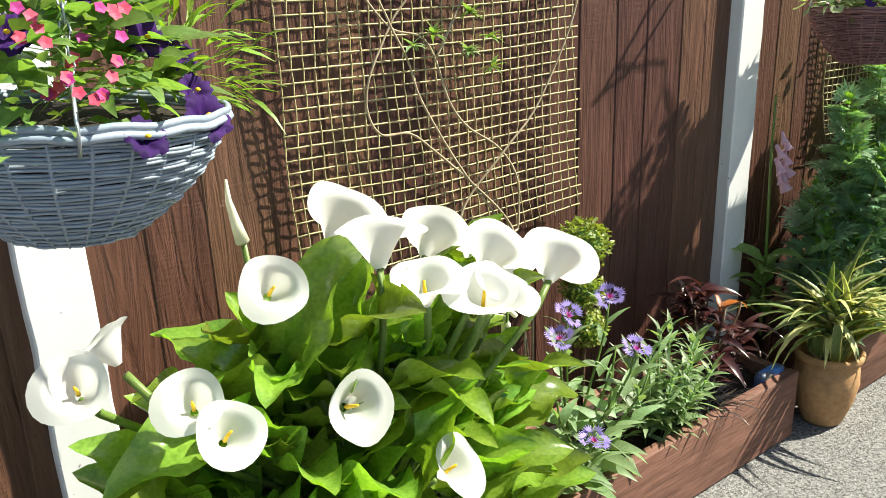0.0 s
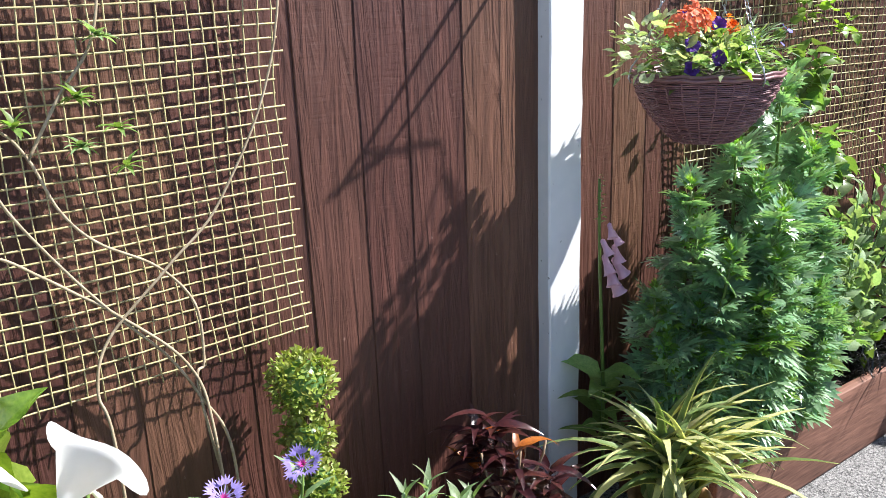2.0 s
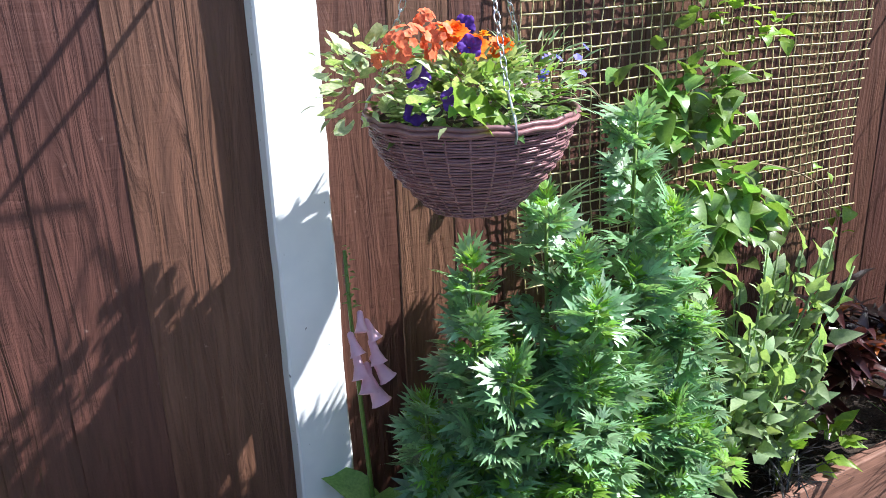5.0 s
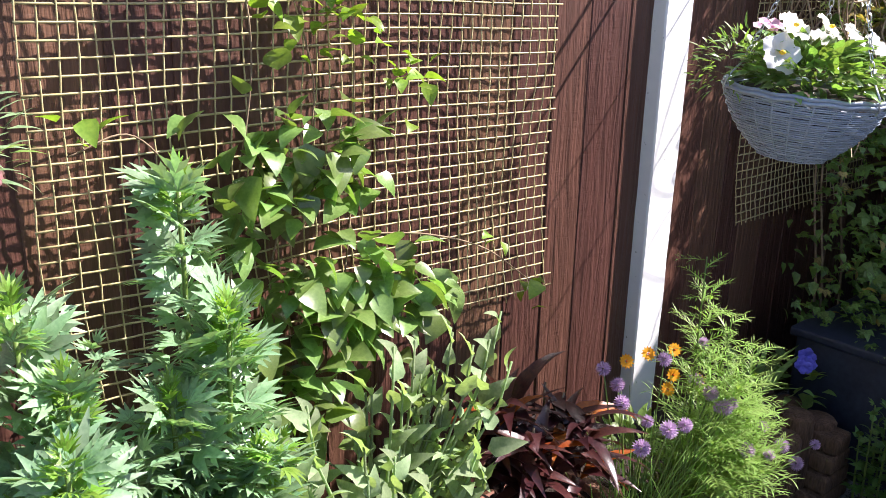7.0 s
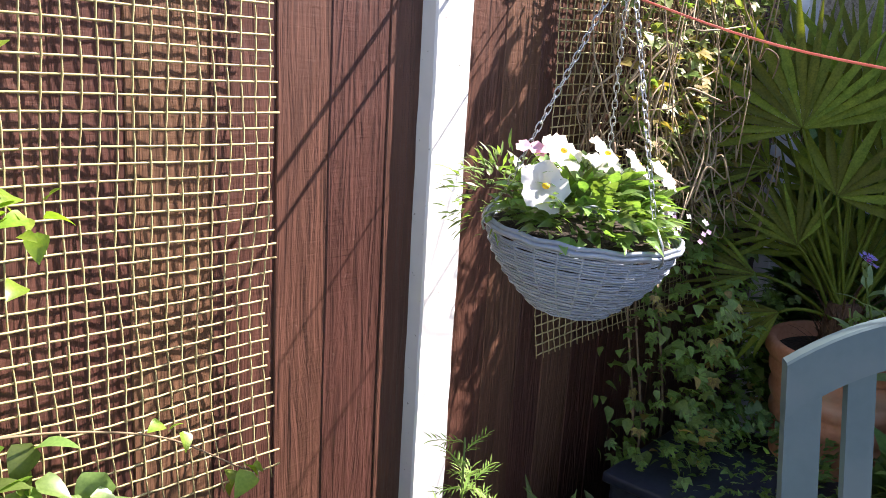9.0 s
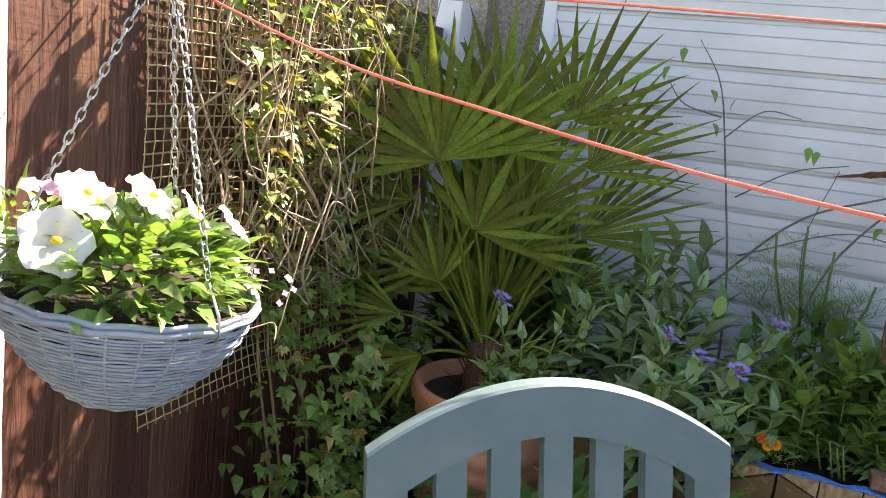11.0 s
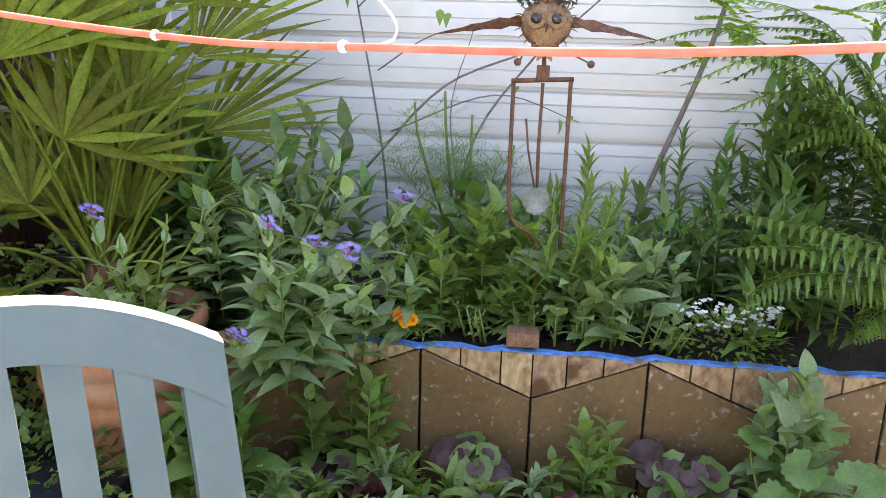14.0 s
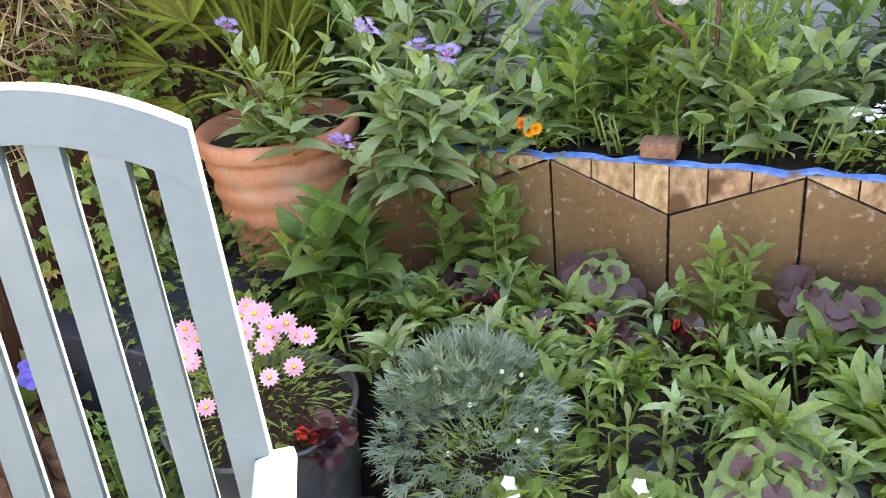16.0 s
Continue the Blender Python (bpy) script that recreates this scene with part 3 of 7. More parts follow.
# ---- hanging baskets ----
def basket(at, Rr, h, mat, label, post_x, rows=16, ribs=28):
    t = thing("hanging_basket", at, label, "hanging basket", "baskets along the fence")
    weave = Geo()

    def rad(s):
        return Rr * (1 - (1 - s) ** 1.75 * 0.60)
    for i in range(rows):
        s = (i + 0.5) / rows
        zz = -h + h * s
        n = ribs * 4
        for lane in (-1, 1):
            pts = []
            for k in range(n):
                a = 2 * math.pi * k / n
                r = rad(s) + 0.0021 * math.cos(a * ribs / 2 + math.pi * (i % 2))
                pts.append((r * math.cos(a), r * math.sin(a), zz + lane * h / rows * 0.23 + 0.0006 * math.sin(a * 9 + i * 2.1)))
            weave.tube(pts, h / rows * 0.235, 5, closed=True)
    part("weave", weave, mat, t)
    rib = Geo()
    for k in range(ribs):
        a = 2 * math.pi * (k + 0.5) / ribs
        rib.tube([(rad(s) * math.cos(a), rad(s) * math.sin(a), -h + h * s) for s in (i / 8 for i in range(9))], 0.0026, 4)
    part("ribs", rib, mat, t)
    rim = Geo()
    for dz, dr in ((0.004, 0.002), (0.0, 0.006), (0.008, 0.004)):
        rim.tube([((Rr + dr + 0.002 * math.sin(k * 1.7)) * math.cos(2 * math.pi * k / 72), (Rr + dr) * math.sin(2 * math.pi * k / 72), dz + 0.0015 * math.sin(k * 1.3)) for k in range(72)], 0.0042, 5, closed=True)
    part("rim", rim, mat, t)
    part("base", Geo().lathe([(1e-4, -h + 0.002), (rad(0.02), -h), (rad(0.04), -h + 0.01)], 28), mat, t)
    part("liner", Geo().lathe([(1e-4, -h + 0.012), (rad(0.05) - 0.006, -h + 0.012)] + [(rad(s) - 0.008, -h + h * s) for s in (0.2, 0.5, 0.8, 0.97)] + [(1e-4, -0.01)], 28), M_SOIL, t, "dark soil and liner")
    apex = Vector((0, 0, 0.46))
    for k in range(3):
        a = 2 * math.pi * k / 3 - 1.75
        b = Vector((Rr * math.cos(a), Rr * math.sin(a), 0.0))
        ch = Geo()
        hook = [b + Vector((0.006 * math.cos(a), 0.006 * math.sin(a), -0.016)), b + Vector((0.012 * math.cos(a), 0.012 * math.sin(a), -0.004)), b + Vector((0.006 * math.cos(a), 0.006 * math.sin(a), 0.02)), b + (apex - b) * 0.12]
        ch.tube(hook, 0.0022, 5)
        L = (apex - b).length
        n = int(L * 0.88 / 0.016)
        d = (apex - b).normalized()
        side = d.cross(Vector((math.sin(a), -math.cos(a), 0.3))).normalized()
        other = d.cross(side)
        for i in range(n):
            c = b + d * (L * 0.12 + 0.016 * (i + 0.5))
            w = side if i % 2 else other
            ch.tube([c + d * 0.0105 * math.cos(q) + w * 0.0048 * math.sin(q) for q in (2 * math.pi * j / 8 for j in range(8))], 0.0013, 4, closed=True)
        part("chain", ch, M_CHAIN, t)
    br = thing("basket_bracket", (post_x, 1.44, at[2] + 0.52), "dark iron bracket arm fixed to the post", "bracket")
    dx, dy = at[0] - post_x, at[1] - 1.44
    ge = Geo()
    ge.box(-0.012, 0.012, -0.006, 0.001, -0.12, 0.02)
    ge.tube([(0, -0.004, 0.0), (0, dy - 0.03, 0.0), (0, dy - 0.04, 0.02)], 0.006, 6)
    ge.tube([(0, -0.004, -0.10), (0, dy * 0.5, -0.095), (0, dy * 0.9, -0.07), (0, dy - 0.02, -0.004)], 0.005, 6)
    if abs(dx) > 0.02:
        ge.tube([(0, dy, 0.0), (dx, dy, 0.0)], 0.004, 6)
    ge.tube([(dx, dy, 0.0), (dx + 0.008, dy, -0.03), (dx, dy, -0.062)], 0.003, 5)
    part("arm", ge, M_IRON, br)
    return t


def leaves(ge, tpls, c, rad, n, size=(0.7, 1.2), el=(-0.3, 1.1), flat=0.7, seed=0):
    """Leaves thrown over a dome at c."""
    rr = random.Random(seed)
    for i in range(n):
        a, e = rr.uniform(0, 2 * math.pi), rr.uniform(*el)
        d = way(a, e)
        q = rr.uniform(0.35, 1.0) ** 0.6
        p = Vector(c) + Vector((d.x * rad[0], d.y * rad[1], d.z * rad[2])) * q
        dd = way(a + rr.uniform(-0.6, 0.6), e * flat + rr.uniform(-0.5, 0.4))
        ge.put(rr.choice(tpls), aim(p, dd, rr.uniform(-0.7, 0.7), rr.uniform(*size)))
    return ge


def bloom(parent, name, tpl, mat, p, nrm, spin=0.0, s=1.0, eye=None, eye_mat=None, eye_r=0.004, label=""):
    ge = Geo().put(tpl, face(p, nrm, spin, s))
    b = part(name, ge, mat, parent, label)
    if eye_mat:
        part("flower_centre", Geo().ball(Vector(p) + Vector(nrm).normalized() * 0.003 * s, eye_r * s, 7, 4, 0.7), eye_mat, b)
    return b


T_OVAL = [leaf(0.05, 0.028, 0.7, 0.25), leaf(0.045, 0.022, 1.0, 0.3), leaf(0.06, 0.03, 0.4, 0.2)]
T_SMALL = [leaf(0.022, 0.013, 0.5, 0.2, 3), leaf(0.026, 0.012, 0.8, 0.2, 3)]
T_NARROW = [leaf(0.05, 0.008, 0.6, 0.15, 3), leaf(0.06, 0.007, 0.9, 0.15, 3)]
T_LANCE = [leaf(0.10, 0.030, 0.8, 0.25), leaf(0.12, 0.036, 1.1, 0.2), leaf(0.085, 0.027, 0.5, 0.3)]


def ruffled(Rr):
    """A five-lobed ruffled trumpet face."""
    v, f, n = [(0, 0, -0.012)], [], 40
    for j in range(1, 5):
        for i in range(n):
            a = 2 * math.pi * i / n
            r = Rr * (j / 4) ** 0.8 * (1 + (0.10 * math.cos(5 * a) if j > 2 else 0))
            v.append((r * math.cos(a), r * math.sin(a), -0.012 + 0.016 * (j / 4) ** 0.6 + (0.0035 * math.sin(13 * a + j) - 0.004 if j == 4 else 0.0015 * math.cos(5 * a))))
    f += [(0, 1 + i, 1 + (i + 1) % n) for i in range(n)]
    for j in range(3):
        f += [(1 + j * n + i, 1 + (j + 1) * n + i, 1 + (j + 1) * n + (i + 1) % n, 1 + j * n + (i + 1) % n) for i in range(n)]
    return np.array(v), f


F_PETUNIA = ruffled(0.036)
F_PANSY = ruffled(0.025)
F_DAISY = petals(13, 0.004, 0.023, 0.0105, 0.12)
F_MARI = petals(12, 0.002, 0.022, 0.013, 0.15, rows=4, curl=0.5)
F_FIVE = petals(5, 0.0, 0.011, 0.013, 0.2)
F_TINY = petals(4, 0.0, 0.006, 0.006, 0.1)
F_FLORET = merge((leaf(0.022, 0.0022, -0.3, 0.2, 3), Matrix()), *[(leaf(0.014, 0.0042, 0.3, 0.2, 3), Matrix.Translation((0, 0.017, 0.001)) @ Matrix.Rotation(q, 4, "Z")) for q in (-0.65, -0.22, 0.22, 0.65)])
F_CORN = merge(*[(F_FLORET, Matrix.Rotation(i * 2.399, 4, "Z") @ Matrix.Translation((0, 0.002, 0)) @ Matrix.Rotation(0.15 + 0.75 * (i % 4) / 4, 4, "X") @ Matrix.Scale(0.85 + 0.1 * (i % 3), 4)) for i in range(18)])
UPV = Vector((0, 0, 1))

# grey basket with pansies and nemesia
b1 = (0.245, 0.95, 1.212)
bk1 = basket(b1, 0.165, 0.128, M_GREYWICK, "pale grey woven plastic hanging basket with mixed flowers", 0.30)
bk1.rotation_euler = (0, radians(4.5), 0)
pt = thing("basket_planting", b1, "purple pansies and pink nemesia among green leaves", "flowers")
pt.rotation_euler = (0, radians(4.5), 0)
part("foliage", leaves(Geo(), T_OVAL, (0.0, 0, 0.02), (0.15, 0.15, 0.14), 300, (0.7, 1.1), (0.0, 1.3), seed=3), G_MID, pt)
part("fine_foliage", leaves(Geo(), T_NARROW, (0.13, 0.08, 0.03), (0.12, 0.12, 0.13), 220, (0.7, 1.3), seed=4), G_LIME, pt)
part("small_foliage", leaves(Geo(), T_SMALL, (-0.08, -0.08, 0.03), (0.12, 0.12, 0.13), 200, (0.8, 1.3), seed=5), G_MID, pt)
for i, (dx, dy, dz) in enumerate([(0.02, -0.06, 0.13), (0.06, -0.10, 0.085), (0.115, -0.11, 0.005), (0.125, -0.02, 0.06), (0.12, -0.07, 0.028), (-0.02, -0.02, 0.14), (-0.07, -0.12, 0.09), (0.09, 0.03, 0.11), (0.03, -0.17, -0.002)]):
    bloom(pt, "pansy", F_PANSY, P_DEEP, (dx, dy, dz), (0.1 + dx, -0.7, 0.5), i, 0.85 if i != 2 else 1.1, True, P_YELLOW)
for i in range(34):
    a = R.uniform(0, 6.28)
    p = (-0.02 + 0.045 * math.cos(a), -0.145 + 0.03 * math.sin(a), 0.075 + 0.04 * math.sin(a * 2.3))
    bloom(pt, "nemesia", F_FIVE, P_ROSE if i % 3 else P_MAGENTA, p, (R.uniform(-0.3, 0.3), -1, 0.5), a, 0.62)
bloom(pt, "petunia", F_PETUNIA, P_WHITE, (0.07, 0.02, 0.15), (0.2, -0.5, 0.8), 0, 1.1)

# brown basket with marigolds
b2 = (2.495, 1.20, 1.186)
basket(b2, 0.163, 0.152, M_PURPWICK, "dark plum-brown woven plastic hanging basket with bright flowers", 2.29, 17, 28)
pt = thing("basket_planting", b2, "orange marigolds, coral geranium, pansies and blue lobelia", "flowers")
part("variegated_foliage", leaves(Geo(), [round_leaf(0.016, 5)] + T_SMALL, (-0.16, 0.03, 0.05), (0.09, 0.10, 0.10), 130, (0.7, 1.3), (-0.6, 1.2), seed=6), G_VARIV, pt, "cream-edged trailing leaves")
part("foliage", leaves(Geo(), T_OVAL + T_SMALL, (0.0, 0, 0.015), (0.15, 0.15, 0.10), 460, (0.45, 0.85), seed=7), G_CLEM, pt)
part("pale_foliage", leaves(Geo(), T_SMALL + [round_leaf(0.014, 5)], (-0.03, -0.05, 0.02), (0.13, 0.11, 0.09), 240, (0.7, 1.3), (-0.1, 1.3), seed=71), G_VARIV, pt, "cream-edged small leaves")
part("fine_foliage", leaves(Geo(), T_NARROW, (0.10, -0.02, 0.02), (0.09, 0.12, 0.10), 200, (0.5, 0.9), seed=8), G_GREY, pt)
for i, (dx, dy, dz, s) in enumerate([(-0.062, -0.14, 0.016, 1.35), (-0.085, -0.12, 0.04, 1.1), (-0.03, -0.11, 0.07, 1.0), (-0.01, -0.10, 0.05, 1.0)]):
    part("geranium_leaf", Geo().put(round_leaf(0.024, 8, 0.5), face((dx, dy, dz), (R.uniform(-0.4, 0.4), -0.8, 0.6), i, s)), G_LIME, pt, "yellow-green geranium leaf")
for dx, dy, dz in ((-0.012, -0.03, 0.104), (0.036, -0.03, 0.098), (-0.04, -0.02, 0.125)):
    bloom(pt, "marigold", F_MARI, P_ORANGE, (dx, dy, dz), (-0.1, -0.6, 0.8), dx * 9, 1.35)
bloom(pt, "marigold_bud", F_MARI, P_AMBER, (-0.012, -0.06, 0.125), (0, -0.1, 1), 0, 0.55)
for k, (cx, cy, cz, n, rr) in enumerate([(-0.127, -0.04, 0.108, 60, 0.038), (-0.072, -0.03, 0.120, 30, 0.024), (-0.088, -0.02, 0.148, 16, 0.015), (-0.165, -0.03, 0.10, 12, 0.014)]):
    ge = Geo()
    for i in range(n):
        d = way(R.uniform(0, 6.28), R.uniform(-0.3, 1.4))
        ge.put(F_FIVE, face(Vector((cx, cy, cz)) + d * rr, d + Vector((0, -0.4, 0)), i, 0.72))
    part("geranium_head", ge, P_CORAL, pt, "coral geranium flower head")
for i, (dx, dy, dz) in enumerate([(-0.119, -0.05, 0.058), (-0.13, -0.06, 0.01), (0.053, 0.10, 0.113), (-0.03, -0.05, 0.095), (-0.09, -0.10, 0.03)]):
    bloom(pt, "pansy", F_PANSY, P_PURPLE, (dx, dy, dz + 0.015), (-0.4, -0.8, 0.3), i, 0.72)
for i in range(16):
    bloom(pt, "lobelia", F_FIVE, P_BLUE if i % 4 else P_PINK, (R.uniform(0.05, 0.16), R.uniform(-0.14, 0.06), R.uniform(0.03, 0.1)), (R.uniform(-0.5, 0.5), -0.6, 0.7), i, 0.75)

# grey basket with white petunias
b3 = (4.222, 1.05, 1.19)
bk3 = basket(b3, 0.166, 0.142, M_GREYWICK, "pale blue-grey woven plastic hanging basket with white petunias", 4.30, 16, 26)
bk3.rotation_euler = (0.08, 0.02, 0)
pt = thing("basket_planting", b3, "white and cream petunias with small pink and lilac flowers", "flowers")
pt.rotation_euler = (0.08, 0.02, 0)
part("foliage", leaves(Geo(), T_OVAL, (0.0, 0, 0.012), (0.155, 0.155, 0.105), 620, (0.55, 0.9), (0.0, 1.2), seed=9), G_CLEM, pt)
part("fine_foliage", leaves(Geo(), T_NARROW + T_SMALL, (-0.10, 0.10, 0.03), (0.10, 0.10, 0.10), 260, (0.5, 0.9), (-0.6, 1.2), seed=10), G_MID, pt)
for i, (dx, dy, dz, s) in enumerate([(-0.135, 0.0, 0.085, 1.2), (-0.085, 0.01, 0.138, 1.05), (-0.015, -0.03, 0.14, 1.05), (0.04, -0.06, 0.125, 0.95), (0.085, -0.09, 0.11, 0.9), (-0.03, 0.06, 0.13, 0.9), (0.06, 0.03, 0.11, 0.9)]):
    bloom(pt, "petunia", F_PETUNIA, P_CREAM if i in (1, 2) else P_WHITE, (dx, dy, dz), ((-0.4, -0.75, 0.5), (-0.1, -0.6, 0.75), (0.2, -0.6, 0.75), (0.55, -0.5, 0.6), (0.6, -0.4, 0.6), (0, 0, 1), (0.5, 0.2, 0.8))[i], i * 1.1, s, True, P_YELLOW, 0.006)
for i in range(7):
    bloom(pt, "pink_flower", F_FIVE, P_PINK, (-0.12 + R.uniform(-0.035, 0.05), 0.07 + R.uniform(-0.03, 0.03), 0.135 + R.uniform(-0.01, 0.01)), (-0.4, -0.4, 0.8), i, 1.1)
for i in range(20):
    bloom(pt, "lilac_flower", F_TINY, P_LILAC if i % 2 else P_WHITE, (0.11 + R.uniform(-0.04, 0.05), -0.145 + R.uniform(-0.03, 0.06), 0.02 + R.uniform(-0.01, 0.035)), (-0.4, -0.6, 0.6), i, 0.95)

# ---- plants ----
def stalks(t, base, tips, r=0.004, mat=None, name="stem"):
    ge = Geo()
    for tip in tips:
        b, q = Vector(base) + Vector((R.uniform(-0.02, 0.02), R.uniform(-0.02, 0.02), 0)), Vector(tip)
        ge.tube(bezier(b, b + Vector((0, 0, 0.4 * (q.z - b.z))), q - Vector((0, 0, 0.3 * (q.z - b.z))), q, 6), r, 5, r * 0.6)
    return part(name, ge, mat or G_STEM, t)


def spire(ge, foot, top, n, tpls, size, seed=0, el=(0.9, -0.25), start=0.1, wild=1.0):
    """Leaves in a spiral up a stem, large below and small at the tip."""
    rr = random.Random(seed)
    foot, top = Vector(foot), Vector(top)
    for i in range(n):
        s = start + (1 - start) * (i + 0.5) / n
        p = foot.lerp(top, s)
        e = el[1] + (el[0] - el[1]) * s ** 2.2 + rr.uniform(-0.2, 0.2) * wild
        k = (size[0] + (size[1] - size[0]) * s) * rr.uniform(0.8, 1.15)
        ge.put(rr.choice(tpls), aim(p, way(i * 2.399 + rr.uniform(-0.3, 0.3), e), rr.uniform(-0.4, 0.4) * wild, k))
    return ge


# white calla lilies
lily = thing("calla_lily", (0.70, 1.16, 0.15), "clump of white calla lilies with broad glossy leaves in the planter", "plant")
LB = Vector((0.70, 1.16, 0.15))


def calla_leaf(L, W, bend, k):
    v, f = [], []
    n, m = 16, 8
    rr = random.Random(k)
    ph = rr.uniform(0, 6)
    y = z = 0.0
    for i in range(n + 1):
        s = i / n
        w = W / 2 * (1.12 * (1 - s) ** 0.62 * (min(1.0, s * 5 + 0.55)))
        for j in range(m + 1):
            u = 2 * j / m - 1
            v.append((u * w, y - 0.10 * L * abs(u) ** 2 * max(0, 1 - 3.5 * s), z + 0.50 * w * u * u + 0.34 * w * math.sin(s * 12 + ph + u * 1.5) * u * u + 0.035 * w * math.cos(j * math.pi) + 0.03 * w * math.sin(s * 38 - abs(u) * 5)))
        a = bend * (s - 0.2)
        y += L / n * math.cos(a)
        z -= L / n * math.sin(a)
    f = [(i * (m + 1) + j, i * (m + 1) + j + 1, (i + 1) * (m + 1) + j + 1, (i + 1) * (m + 1) + j) for i in range(n) for j in range(m)]
    me = Geo().add(v, f).mesh("leaf")
    me.materials.append(G_CALLA)
    return me


CL = [calla_leaf(0.22, 0.155, 0.9, 0), calla_leaf(0.20, 0.125, 0.6, 1), calla_leaf(0.24, 0.165, 1.2, 2), calla_leaf(0.18, 0.115, 0.4, 3)]
FREE = [(0.585, 0.950, 0.734), (0.745, 0.920, 0.582), (0.386, 0.950, 0.775), (0.352, 1.000, 0.809), (0.521, 1.060, 0.914), (0.215, 1.020, 0.871)]


def covers(p, d):
    """Whether a leaf from p along d would hang in front of an open bloom."""
    for q in FREE:
        for k in range(4):
            c = Vector(q) + Vector((-0.1, -0.8, 0.5)) * 0.06 * k
            if any((p + d * w - c).length < 0.068 for w in (0.02, 0.08, 0.14, 0.19)):
                return True
    return False


for i in range(280):
    a = i * 2.399
    q = ((i % 220) / 220) ** 0.55
    e = R.uniform(0.05, 1.25)
    p = Vector((0.60 + 0.42 * q * math.cos(a), 1.11 + 0.14 * q * math.sin(a) - 0.05 * max(0, -math.cos(a)) * q, 0.29 + 0.34 * (1 - q ** 3) + R.uniform(-0.14, 0.12)))
    d = way(math.atan2(math.sin(a) * 0.7 - 0.12, math.cos(a)) + R.uniform(-0.7, 0.7), e)
    if i >= 220:
        p = Vector((R.uniform(0.36, 0.98), R.uniform(1.04, 1.22), R.uniform(0.54, 0.80)))
        d = way(R.uniform(-2.6, 0.4), R.uniform(0.7, 1.4))
    roll, size = R.uniform(-0.7, 0.7), R.uniform(0.66, 1.05)
    foot = Vector((R.uniform(-0.2, 0.22), R.uniform(-0.04, 0.1), 0))
    if covers(p, d):
        continue
    o = part("leaf", CL[i % 4], G_CALLA, lily)
    o.matrix_basis = Matrix.Translation(-LB) @ aim(p, d, roll, size)
    part("leaf_stalk", Geo().tube([foot, (p - LB) * 0.55 + Vector((0, 0, 0.08)), p - LB], 0.005, 5, 0.004), G_STEM, lily)


def spathe(k):
    """A flared white spathe with one drawn-out tip towards +y, opening along +z."""
    v, f = [], []
    n, m = 11, 28
    for i in range(n + 1):
        s = i / n
        for j in range(m):
            a = 2 * math.pi * j / m
            c = math.cos(a)
            tip = max(0.0, c) ** 3
            r = 0.008 + 0.056 * s ** 0.9 * (1 + 0.42 * tip * s - 0.06 * max(0, -c) ** 2)
            z = -0.074 + 0.094 * s ** 0.9 - 0.10 * max(0, s - 0.6) * (0.6 + 0.6 * tip + 0.1 * abs(math.sin(a)) ** 2) + 0.004 * s * s * max(0, -c) + 0.005 * s * s * math.sin(a * 3 + k)
            v.append((r * math.sin(a) * 1.14, r * c, z))
    f = [(i * m + j, i * m + (j + 1) % m, (i + 1) * m + (j + 1) % m, (i + 1) * m + j) for i in range(n) for j in range(m)]
    me = Geo().add(v, f).mesh("spathe")
    me.materials.append(P_CALLA)
    return me


def tipped(p, nrm, tip, s):
    z = Vector(nrm).normalized()
    x = Vector(tip).cross(z).normalized()
    y = z.cross(x)
    return Matrix.Translation(p) @ Matrix((x, y, z)).transposed().to_4x4() @ Matrix.Scale(s, 4)


SP = [spathe(0), spathe(2), spathe(4)]
SPX = Geo().tube([(0, 0, -0.062), (0.001, 0, -0.04), (0, 0.002, -0.018)], 0.0048, 7, 0.003).mesh("spadix")
CALLAS = [(1.047, 1.012, 0.852, (0.64, 0.46, 0.54), (0.75, -0.6, -0.38)),
          (0.924, 1.035, 0.888, (0.68, 0.42, 0.50), (0.6, -0.7, -0.35)),
          (0.884, 1.157, 0.899, (0.64, 0.46, 0.54), (0.75, -0.6, -0.38)),
          (0.776, 1.289, 0.928, (0.64, 0.46, 0.54), (0.75, -0.6, -0.38)),
          (0.695, 1.065, 0.965, (0.15, 0.45, 0.8), (0.9, -0.3, -0.1)),
          (0.734, 0.991, 0.893, (-0.2, -0.1, 0.95), (0.8, -0.6, -0.3)),
          (0.862, 0.930, 0.855, (0.15, -0.5, 0.8), (0.8, -0.1, 0.5)),
          (0.812, 0.927, 0.873, (-0.1, -0.3, 0.9), (-0.7, 0.3, -0.3)),
          (0.521, 1.060, 0.914, (0.0, -0.72, 0.65), (-0.5, 0.3, -0.8)),
          (0.352, 1.000, 0.809, (-0.2, -0.6, 0.8), (-0.7, 0.2, -0.3)),
          (0.386, 0.950, 0.775, (0.15, -0.6, 0.75), (-0.4, 0.1, -0.8)),
          (0.585, 0.950, 0.734, (0.05, -0.85, 0.45), (0.5, -0.3, -0.8)),
          (0.215, 1.020, 0.871, (-0.2, -0.65, 0.7), (-0.7, 0.3, -0.3)),
          (0.745, 0.920, 0.582, (0.3, -0.6, 0.7), (0.5, -0.5, -0.7)),
          (0.265, 1.080, 0.904, (-0.3, 0.3, 0.8), (-0.6, 0.5, -0.1))]
